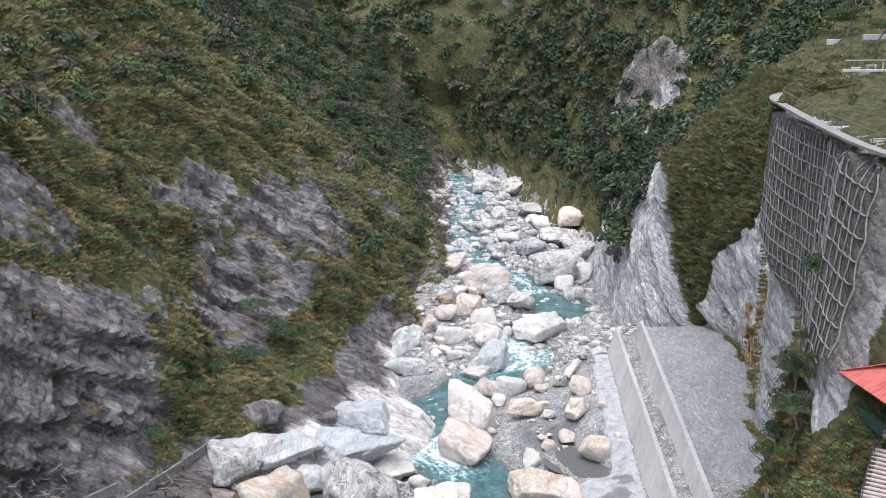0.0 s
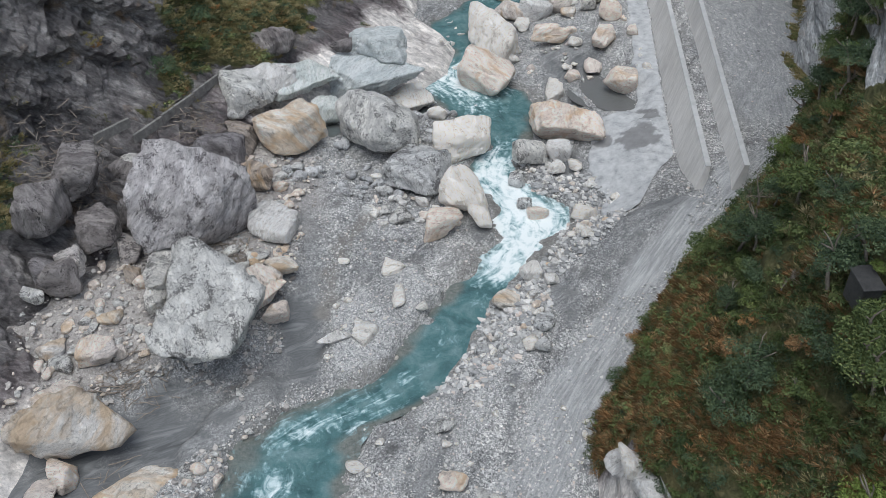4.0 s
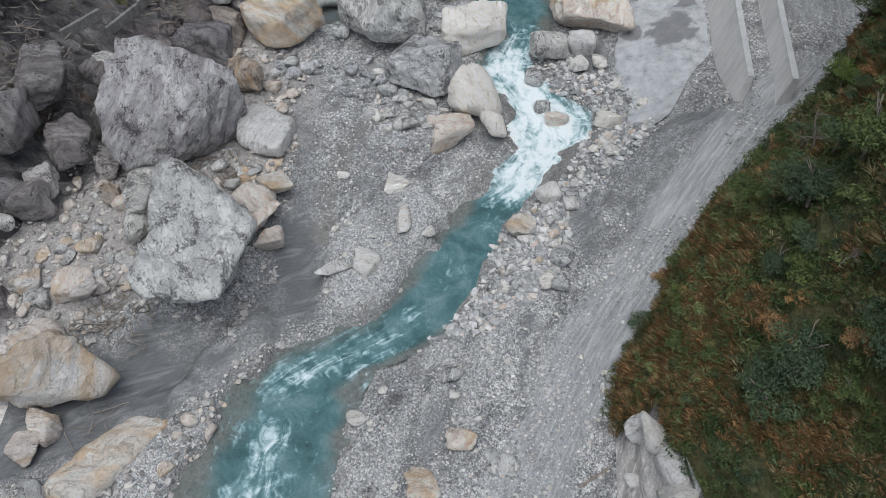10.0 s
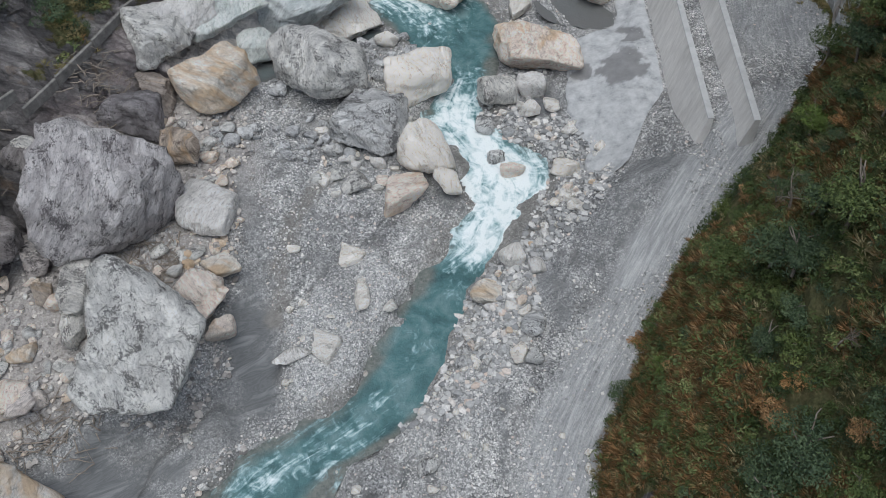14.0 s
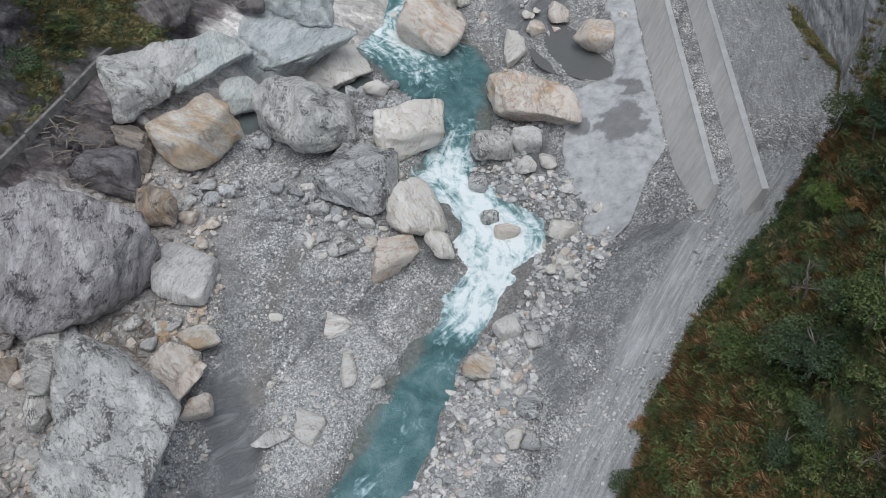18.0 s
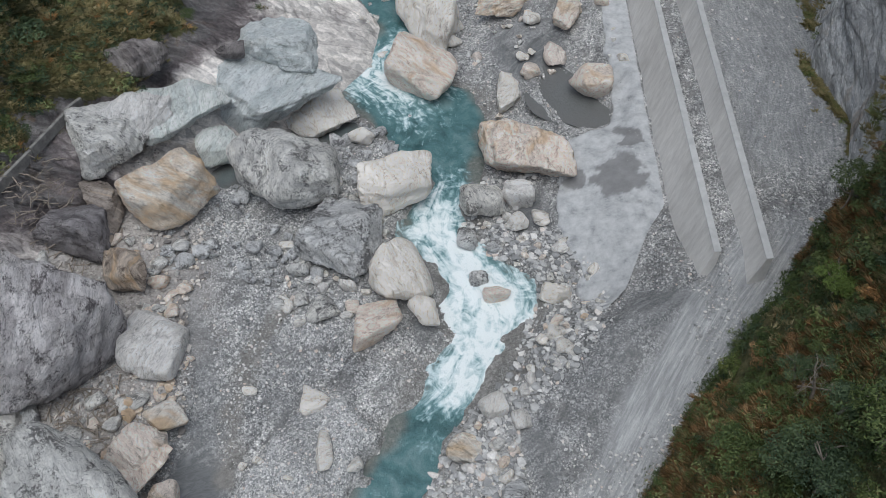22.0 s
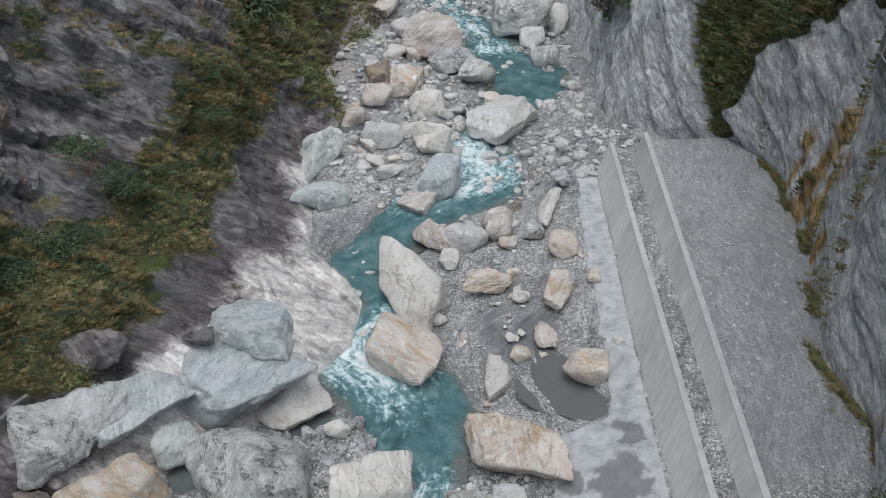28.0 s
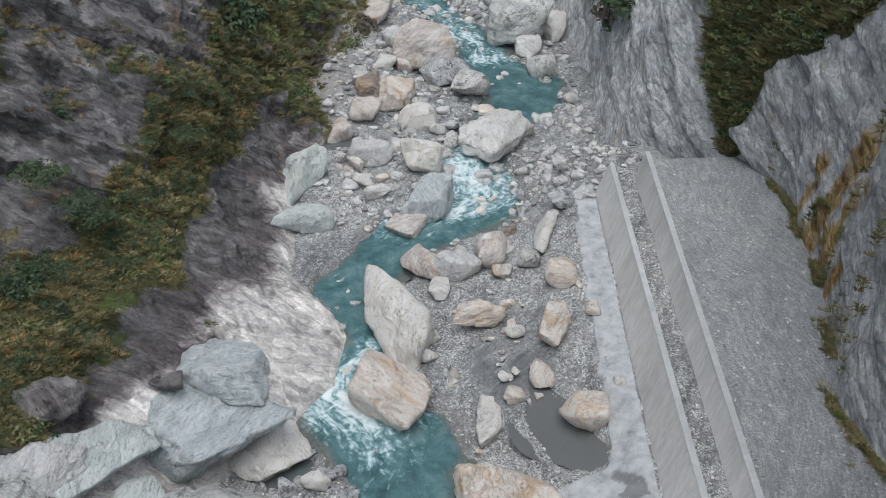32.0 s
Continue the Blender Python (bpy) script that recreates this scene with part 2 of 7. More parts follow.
def cliff_material(name, rocks, greens, cover, brown=0.3, strata=(0.5, 0.45, 0.3), lined=0.6):
    """Bare rock broken by grass and low scrub, thicker on flatter ground."""
    m, t, b = material(name)
    pos = coords(t)
    band = noise_of(t, coords(t, (0.7, 0.7, 1.5), strata), 0.4, 10, 0.66, 1.0)
    col = ramp(t, band, [(0.28, rocks[0]), (0.5, rocks[1]), (0.72, rocks[2])])
    grain = noise_of(t, pos, 3.2, 12, 0.86)
    veg0 = noise_of(t, pos, 1.6, 10, 0.8)
    rustn = noise_of(t, coords(t, (1, 1, 0.35)), 0.3, 6, 0.6)
    col = mix(t, mix(t, ramp(t, rustn, [(0.58, (0, 0, 0)), (0.68, (1, 1, 1))]), (0, 0, 0), (0.45, 0.45, 0.45)), col, (0.33, 0.2, 0.09))
    streak = noise_of(t, coords(t, (0.75, 0.75, 1.7), strata), 0.75, 12, 0.7, 0.7)
    col = mix(t, lined, col, ramp(t, streak, [(0.36, (0.4, 0.4, 0.41)), (0.49, (1, 1, 1)), (0.62, (1.6, 1.58, 1.56))]), "MULTIPLY")
    pale = ramp(t, band, [(0.36, (0.46, 0.445, 0.435)), (0.5, (0.57, 0.55, 0.535)), (0.64, (0.68, 0.655, 0.635))])
    worn = node(t, "Math")
    worn.operation = "MULTIPLY_ADD"
    worn.inputs[1].default_value = 0.9
    t.links.new(streak, worn.inputs[0])
    t.links.new(attr(t, "scour"), worn.inputs[2])
    col = mix(t, ramp(t, worn.outputs[0], [(0.5, (0, 0, 0)), (0.68, (0.9, 0.9, 0.9))]), col, ramp(t, streak, [(0.36, (0.075, 0.064, 0.067)), (0.6, (0.23, 0.2, 0.203))]))
    bare = node(t, "Math")
    bare.operation = "MULTIPLY"
    bare.inputs[1].default_value = 0.6
    t.links.new(worn.outputs[0], bare.inputs[0])
    col = mix(t, ramp(t, bare.outputs[0], [(0.48, (0, 0, 0)), (0.76, (1, 1, 1))]), col, mix(t, 0.5, pale, ramp(t, streak, [(0.36, (0.55, 0.54, 0.54)), (0.6, (1.08, 1.08, 1.08))]), "MULTIPLY"))
    col = mix(t, attr(t, "earth"), col, ramp(t, veg0, [(0.3, (0.11, 0.1, 0.09)), (0.5, (0.22, 0.2, 0.185)), (0.7, (0.36, 0.335, 0.315))]))
    col = mix(t, attr(t, "rust"), col, ramp(t, streak, [(0.34, (0.16, 0.1, 0.045)), (0.48, (0.46, 0.29, 0.11)), (0.64, (0.64, 0.52, 0.34))]))
    col = mix(t, 0.6, col, ramp(t, grain, [(0.36, (0.4, 0.4, 0.41)), (0.5, (1, 1, 1)), (0.64, (1.5, 1.5, 1.5))]), "MULTIPLY")
    warp = mix(t, 0.45, coords(t, (0.55, 0.55, 1.3), strata), node_color(t, pos), "ADD")
    chunk, chip = t.nodes.new("ShaderNodeTexVoronoi"), t.nodes.new("ShaderNodeTexVoronoi")
    for v, sc in ((chunk, 0.33), (chip, 1.7)):
        v.inputs["Scale"].default_value = sc
        t.links.new(warp, v.inputs["Vector"])
    shade = t.nodes.new("ShaderNodeSeparateColor")
    t.links.new(chip.outputs["Color"], shade.inputs[0])
    col = mix(t, 0.8, col, ramp(t, shade.outputs[0], [(0, (0.72, 0.72, 0.73)), (0.5, (1, 1, 1)), (1, (1.25, 1.24, 1.23))]), "MULTIPLY")
    # lit and shaded slab faces, put into the colour block by block
    facet_light = t.nodes.new("ShaderNodeSeparateColor")
    t.links.new(chunk.outputs["Color"], facet_light.inputs[0])
    col = mix(t, 0.4, col, ramp(t, facet_light.outputs[1], [(0, (0.55, 0.55, 0.56)), (0.45, (0.95, 0.95, 0.95)), (0.8, (1.2, 1.2, 1.19)), (1, (1.6, 1.58, 1.55))]), "MULTIPLY")
    split = t.nodes.new("ShaderNodeTexVoronoi")
    split.feature = "DISTANCE_TO_EDGE"
    split.inputs["Scale"].default_value = 0.33
    t.links.new(warp, split.inputs["Vector"])
    col = mix(t, 0.35, col, ramp(t, split.outputs["Distance"], [(0.0, (0.25, 0.25, 0.25)), (0.03, (1, 1, 1))]), "MULTIPLY")
    col = mix(t, 1.0, col, ramp(t, attr(t, "scour"), [(0.3, (1, 1, 1)), (0.6, (1.2, 1.18, 1.16))]), "MULTIPLY")
    veg = noise_of(t, pos, 1.1, 9, 0.75)
    green = ramp(t, veg, [(0.3, greens[0]), (0.5, greens[1]), (0.66, greens[2])])
    dry = noise_of(t, pos, 0.33, 6, 0.7)
    green = mix(t, ramp(t, dry, [(0.5, (0, 0, 0)), (0.62, (brown,) * 3)]), green, (0.2, 0.15, 0.075))
    add = t.nodes.new("ShaderNodeMath")
    add.operation = "ADD"
    spread = noise_of(t, pos, 0.3, 12, 0.8)
    t.links.new(spread, add.inputs[0])
    t.links.new(attr(t, "green"), add.inputs[1])
    mask = ramp(t, add.outputs[0], [(cover, (0, 0, 0)), (cover + 0.05, (1, 1, 1))])
    col = mix(t, mask, col, green)
    t.links.new(col, b.inputs["Base Color"])
    b.inputs["Roughness"].default_value = 0.92
    hsum = t.nodes.new("ShaderNodeMath")
    hsum.operation = "ADD"
    t.links.new(band, hsum.inputs[0])
    softer = node(t, "Math")
    softer.operation = "MULTIPLY"
    softer.inputs[1].default_value = 0.6
    t.links.new(grain, softer.inputs[0])
    t.links.new(softer.outputs[0], hsum.inputs[1])
    hsum2 = t.nodes.new("ShaderNodeMath")
    hsum2.operation = "ADD"
    hsum2.operation = "MULTIPLY_ADD"
    hsum2.inputs[1].default_value = 0.7
    t.links.new(streak, hsum2.inputs[0])
    t.links.new(hsum.outputs[0], hsum2.inputs[2])
    hsum3 = t.nodes.new("ShaderNodeMath")
    hsum3.operation = "MULTIPLY_ADD"
    hsum3.inputs[1].default_value = -0.9
    t.links.new(chunk.outputs["Distance"], hsum3.inputs[0])
    t.links.new(hsum2.outputs[0], hsum3.inputs[2])
    hsum4 = t.nodes.new("ShaderNodeMath")
    hsum4.operation = "MULTIPLY_ADD"
    hsum4.inputs[1].default_value = -0.5
    t.links.new(chip.outputs["Distance"], hsum4.inputs[0])
    t.links.new(hsum3.outputs[0], hsum4.inputs[2])
    bump(t, b, hsum4.outputs[0], 1.0, 0.6)
    relief = b.inputs["Normal"].links[0].from_node  # the flood has rubbed the foot smooth
    t.links.new(ramp(t, attr(t, "scour"), [(0.1, (1, 1, 1)), (0.7, (0.4, 0.4, 0.4))]), relief.inputs["Strength"])
    return m


def plain(name, a, c, scale=2.0, rough=0.85, bumpy=0.3, streak=(1, 1, 1)):
    m, t, b = material(name)
    pos = coords(t, streak)
    n1, n2 = noise_of(t, pos, scale, 9, 0.7), noise_of(t, pos, scale * 0.12, 5, 0.6)
    col = ramp(t, n1, [(0.3, a), (0.7, c)])
    col = mix(t, 0.6, col, ramp(t, n2, [(0.3, (0.75, 0.75, 0.75)), (0.7, (1.15, 1.15, 1.15))]), "MULTIPLY")
    t.links.new(col, b.inputs["Base Color"])
    b.inputs["Roughness"].default_value = rough
    bump(t, b, n1, bumpy, 0.05)
    return m


GREENS = ((0.04, 0.046, 0.024), (0.115, 0.118, 0.054), (0.23, 0.21, 0.11))
LATTICE = plain("shotcrete_beam", (0.26, 0.25, 0.235), (0.42, 0.41, 0.39), 2.5)
LOG = plain("bleached_driftwood", (0.17, 0.14, 0.115), (0.38, 0.33, 0.285), 3.0)
ROOF_RED = plain("faded_red_sheet", (0.46, 0.075, 0.06), (0.7, 0.22, 0.19), 1.4, 0.55, 0.1, (0.3, 3, 1))
STEEL = plain("dark_painted_steel", (0.03, 0.03, 0.032), (0.07, 0.07, 0.07), 3.0, 0.5)
BOARD = plain("grey_deck_boards", (0.25, 0.235, 0.22), (0.38, 0.365, 0.35), 2.0)
TREAD = plain("pinkish_stone_tread", (0.46, 0.37, 0.34), (0.62, 0.54, 0.5), 2.5)
WHITE_PAINT = plain("white_painted_concrete", (0.45, 0.45, 0.44), (0.66, 0.66, 0.65), 1.0)
OCHRE = plain("ochre_render", (0.45, 0.25, 0.08), (0.6, 0.36, 0.14), 1.0)
NETTING = plain("green_netting", (0.025, 0.06, 0.052), (0.045, 0.1, 0.085), 4.0)
CLIFF_LEFT = cliff_material("left_cliff_rock", ((0.075, 0.069, 0.073), (0.215, 0.203, 0.205), (0.46, 0.44, 0.434)), GREENS, 0.86, 0.3, (-0.524, 0.506, 0.0), 0.35)
CLIFF_RIGHT = cliff_material("right_cliff_rock", ((0.42, 0.427, 0.437), (0.66, 0.668, 0.68), (0.86, 0.865, 0.87)), GREENS, 0.86, 0.3, (0.582, 0.642, 0.0), 0.5)
MOUNTAIN = cliff_material("far_mountain", ((0.12, 0.115, 0.125), (0.26, 0.25, 0.265), (0.46, 0.45, 0.46)), GREENS, 0.86)


def water_material():
    """Glacial teal water, clear and brownish at the margins, white where it breaks."""
    m, t, b = material("river_water")
    pos = coords(t)
    flow = noise_of(t, pos, 0.35, 9, 0.68, 0.4)
    deep = ramp(t, flow, [(0.32, (0.032, 0.085, 0.09)), (0.5, (0.08, 0.172, 0.182)), (0.66, (0.165, 0.265, 0.275))])
    bed = ramp(t, noise_of(t, pos, 2.5, 8, 0.75), [(0.3, (0.08, 0.085, 0.078)), (0.7, (0.25, 0.245, 0.22))])
    col = mix(t, attr(t, "shore"), deep, bed)
    col = mix(t, attr(t, "murky"), col, (0.15, 0.15, 0.15))
    comb = t.nodes.new("ShaderNodeCombineXYZ")
    t.links.new(attr(t, "across"), comb.inputs[0])
    t.links.new(attr(t, "down"), comb.inputs[1])
    streaks = noise_of(t, comb.outputs[0], 0.9, 9, 0.6, 1.3)
    curds = noise_of(t, pos, 0.8, 9, 0.62, 1.4)
    both = t.nodes.new("ShaderNodeMath")
    both.operation = "MULTIPLY_ADD"
    both.inputs[1].default_value = 0.85
    t.links.new(streaks, both.inputs[0])
    half = t.nodes.new("ShaderNodeMath")
    half.operation = "MULTIPLY_ADD"
    half.inputs[1].default_value = 0.8
    half.inputs[2].default_value = -0.325
    t.links.new(curds, half.inputs[0])
    t.links.new(half.outputs[0], both.inputs[2])
    add = t.nodes.new("ShaderNodeMath")
    add.operation = "ADD"
    t.links.new(both.outputs[0], add.inputs[0])
    t.links.new(attr(t, "foam"), add.inputs[1])
    mask = ramp(t, add.outputs[0], [(0.0, (0, 0, 0)), (0.74, (0, 0, 0)), (0.88, (0.5, 0.5, 0.5)), (1.0, (0.94, 0.94, 0.94))])
    veil = ramp(t, add.outputs[0], [(0.0, (0, 0, 0)), (0.64, (0, 0, 0)), (0.84, (0.8, 0.8, 0.8))])
    col = mix(t, veil, col, (0.33, 0.52, 0.56))
    col = mix(t, mask, col, (0.84, 0.89, 0.9))
    t.links.new(col, b.inputs["Base Color"])
    t.links.new(ramp(t, add.outputs[0], [(0.8, (0.14, 0.14, 0.14)), (1.0, (0.75, 0.75, 0.75))]), b.inputs["Roughness"])
    b.inputs["Specular IOR Level"].default_value = 0.4
    bump(t, b, noise_of(t, coords(t, (1.2, 0.8, 1)), 2.6, 8, 0.68, 0.8), 0.8, 0.16)
    return m


WATER = water_material()


CONCRETE = plain("weathered_concrete", (0.6, 0.58, 0.56), (0.82, 0.8, 0.775), 1.0, streak=(1.2, 2.0, 0.5))
PALE = plain("pale_concrete", (0.42, 0.425, 0.43), (0.58, 0.58, 0.58), 0.9)


def leaves(name, colours, rough=0.6):
    m, t, b = material(name)
    g = t.nodes.new("ShaderNodeNewGeometry")
    o = t.nodes.new("ShaderNodeObjectInfo")
    n = len(colours) - 1
    blend = t.nodes.new("ShaderNodeMath")
    blend.operation = "MULTIPLY_ADD"
    blend.inputs[1].default_value = 0.32
    t.links.new(g.outputs["Random Per Island"], blend.inputs[0])
    own = t.nodes.new("ShaderNodeMath")
    own.operation = "MULTIPLY"
    own.inputs[1].default_value = 0.68
    t.links.new(attr(t, "plant"), own.inputs[0])
    t.links.new(own.outputs[0], blend.inputs[2])
    col = ramp(t, blend.outputs[0], [(k / n, c) for k, c in enumerate(colours)])
    col = mix(t, 0.8, col, ramp(t, o.outputs["Random"], [(0, (0.7, 0.72, 0.7)), (0.6, (1.0, 1.0, 1.0)), (1, (1.25, 1.15, 0.95))]), "MULTIPLY")
    t.links.new(col, b.inputs["Base Color"])
    b.inputs["Roughness"].default_value = rough
    return m


LEAF_DEEP = leaves("deep_green_leaves", ((0.022, 0.038, 0.014), (0.058, 0.086, 0.028), (0.108, 0.146, 0.048), (0.2, 0.225, 0.085)))
LEAF_DARK = leaves("dark_leaves", ((0.021, 0.036, 0.023), (0.044, 0.073, 0.040), (0.075, 0.112, 0.057), (0.127, 0.166, 0.086)))
LEAF_MID = leaves("green_leaves", ((0.058, 0.080, 0.034), (0.112, 0.15, 0.056), (0.182, 0.22, 0.086), (0.285, 0.30, 0.135)))
LEAF_LIME = leaves("bright_leaves", ((0.070, 0.105, 0.026), (0.125, 0.180, 0.042), (0.180, 0.245, 0.068)))
LEAF_DRY = leaves("dry_fern", ((0.08, 0.05, 0.026), (0.2, 0.118, 0.055), (0.36, 0.2, 0.09), (0.46, 0.33, 0.19)))
LEAF_GRASS = leaves("cane_grass", ((0.09, 0.088, 0.042), (0.19, 0.175, 0.08), (0.3, 0.255, 0.135), (0.45, 0.39, 0.24)))
LEAF_BARE = leaves("grey_brown_twigs", ((0.098, 0.078, 0.065), (0.176, 0.146, 0.124), (0.267, 0.227, 0.198)))
TWIG = plain("grey_bark", (0.13, 0.105, 0.085), (0.3, 0.265, 0.23), 3.0)


# ---- helpers for shapes ----
def hash3(i, j, k, seed):
    n = (i * 374761393 + j * 668265263 + k * 1274126177 + seed * 974634777) & 0x7FFFFFFF
    n = ((n ^ (n >> 13)) * 1103515245) & 0x7FFFFFFF
    n = ((n ^ (n >> 11)) * 12345677) & 0x7FFFFFFF
    return ((n ^ (n >> 16)) & 0xFFFF) / 32767.5 - 1.0


def value_noise(p, seed=0):
    """Smooth noise between -1 and 1 at the rows of p."""
    q = np.floor(p).astype(np.int64)
    f = p - q
    f = f * f * f * (f * (f * 6 - 15) + 10)
    out = 0
    for a in (0, 1):
        for b in (0, 1):
            for c in (0, 1):
                w = (f[:, 0] if a else 1 - f[:, 0]) * (f[:, 1] if b else 1 - f[:, 1]) * (f[:, 2] if c else 1 - f[:, 2])
                out = out + w * hash3(q[:, 0] + a, q[:, 1] + b, q[:, 2] + c, seed)
    return out


def fbm(p, scale, octaves=4, seed=0, gain=0.5, ridged=False):
    out, amp, q = 0, 1.0, np.asarray(p, float) / scale
    for o in range(octaves):
        n = value_noise(q + 17.3 * o, seed + o)
        out = out + amp * ((1 - 2 * np.abs(n)) if ridged else n)
        amp *= gain
        q = q * 2.03
    return out


def smooth(x, a, b):
    t = np.clip((x - a) / (b - a), 0, 1)
    return t * t * (3 - 2 * t)


def mesh_from(name, verts, quads, mat=None, attrs=None, shade=True):
    """A mesh from arrays of vertices and of faces with equal corner counts."""
    me = bpy.data.meshes.new(name)
    verts, quads = np.asarray(verts, np.float32), np.asarray(quads, np.int32)
    n = quads.shape[1]
    me.vertices.add(len(verts))
    me.vertices.foreach_set("co", verts.ravel())
    me.loops.add(quads.size)
    me.loops.foreach_set("vertex_index", quads.ravel())
    me.polygons.add(len(quads))
    me.polygons.foreach_set("loop_start", np.arange(0, quads.size, n, dtype=np.int32))
    me.polygons.foreach_set("use_smooth", np.full(len(quads), shade, bool))
    for key, values in (attrs or {}).items():
        a = me.attributes.new(key, "FLOAT", "POINT")
        a.data.foreach_set("value", np.asarray(values, np.float32).ravel())
    me.update(calc_edges=True)
    if mat:
        me.materials.append(mat)
    return me


def grid_faces(n, m):
    i = np.arange(n * m).reshape(n, m)
    return np.stack([i[:-1, :-1], i[1:, :-1], i[1:, 1:], i[:-1, 1:]], -1).reshape(-1, 4)


def part(name, me, parent, label="", m=None):
    ob = new(name, me)
    ob.parent = parent
    if m is not None:
        ob.matrix_basis = m
    return tagged(ob, label)


def bed(y):
    """Height of the river plain at y."""
    return 0.04 * (y - 55)


# ---- river line: y, left bank x, right bank x ----
RIVER = np.array([
    (-150, -32, -22), (10, -24, -14), (36, -18.4, -9.0), (42, -18.0, -8.8), (47.4, -17.0, -8.3), (51.5, -16.3, -8.2), (53.7, -13.6, -6.6), (56, -10.6, -2.1), (58.3, -7.0, 0.7), (60.7, -3.4, 2.8),
    (63.3, -2.2, 4.1), (66, -0.5, 4.6), (68.5, 0.9, 5.8), (71, 2.4, 7.9), (73, 3.6, 10.9), (75, 4.6, 12.1), (77.5, 6.6, 12.7), (80, 6.0, 14.1), (82.5, 6.2, 14.3), (85, 5.8, 12.4),
    (89.5, 3.8, 9.4), (92.4, 4.2, 9.6), (96, 6.4, 10.2), (98, 5.2, 10.6), (100.5, 2.5, 11.0), (103, 1.7, 12.3), (105.5, 0.7, 12.6), (108.5, -0.8, 11.2), (110, -1.6, 9.0), (112, -1.2, 4.8),
    (115, 0.4, 4.0), (118.3, 2.8, 8.0), (122, 1.6, 6.6), (126, -0.6, 4.6), (129, -0.4, 8.2), (132, 2.8, 9.8), (136.5, 4.9, 17.0), (140, 7.6, 22.4), (143.5, 14.4, 23.6),
    (149, 15.0, 22.8), (155, 15.6, 21.6), (161, 20.0, 27.2), (168, 22.6, 34.7), (175.5, 23.0, 34.4), (181.7, 20.2, 29.2), (188, 21.4, 27.6), (198, 18.0, 23.4), (217, 7, 16), (246, 8.6, 15), (274, 11.0, 23), (296, 10, 21), (330, 6, 14)])


def banks(y):
    return np.interp(y, RIVER[:, 0], RIVER[:, 1]), np.interp(y, RIVER[:, 0], RIVER[:, 2])


# concrete walls: the lines of their river-side faces
def wall_x(y, which):
    return np.interp(y, (76, 139), (26.6, 32.9) if which == "river" else (29.8, 36.9))


# ramp from the walled terrace down to the river plain: x, y, height over the plain
RAMP = np.array([(36, 86, 8.6), (31.5, 80, 8.2), (26.4, 74.5, 6.8), (22.0, 69, 5.0), (18.0, 63.5, 3.4), (14.2, 58.5, 2.3), (11.2, 54, 1.6), (9.3, 50, 1.1), (6.8, 45.5, 0.7), (4.0, 38, 0.3)])


def along(line, x, y):
    """Distance to a polyline of (x, y, value), the value there, and the side (positive to the right going down the list)."""
    best = np.full(x.shape, 1e9)
    value, side = np.zeros(x.shape), np.zeros(x.shape)
    for (x0, y0, v0), (x1, y1, v1) in zip(line[:-1], line[1:]):
        dx, dy = x1 - x0, y1 - y0
        t = np.clip(((x - x0) * dx + (y - y0) * dy) / (dx * dx + dy * dy), 0, 1)
        d = np.hypot(x - x0 - t * dx, y - y0 - t * dy)
        near = d < best
        best = np.where(near, d, best)
        value = np.where(near, v0 + t * (v1 - v0), value)
        side = np.where(near, np.sign(dx * (y - y0) - dy * (x - x0)), side)
    return best, value, side


# still pools: x, y, half sizes, turn, murkiness
POOLS = [(21.2, 104.8, 2.7, 4.6, 14, 0.95),
         (-12.3, 95.5, 1.3, 1.5, 0, 0.75), (-2.5, 103.0, 2.4, 1.4, 20, 0.7), (1.0, 156.0, 3.2, 2.6, 0, 0.95)]


def blob(x, y, cx, cy, rx, ry, turn, soft=0.25, seed=3):
    """Mask of an irregular patch."""
    c, s = math.cos(radians(turn)), math.sin(radians(turn))
    u, v = ((x - cx) * c + (y - cy) * s) / rx, (-(x - cx) * s + (y - cy) * c) / ry
    r = np.hypot(u, v) + 0.22 * fbm(np.stack([x, y, 0 * x], -1), 3.0, 3, seed)
    return 1 - smooth(r, 1 - soft, 1 + soft)


def island(x, y):
    """The washed gravel island beside the river."""
    return blob(x, y, -5.2, 65.4, 4.0, 8.0, -24, 0.1, 6)


def side_bar(x, y):
    """The gravel bar between the river and the silt."""
    return blob(x, y, -18.6, 50.2, 2.4, 9.5, -24, 0.15, 8)


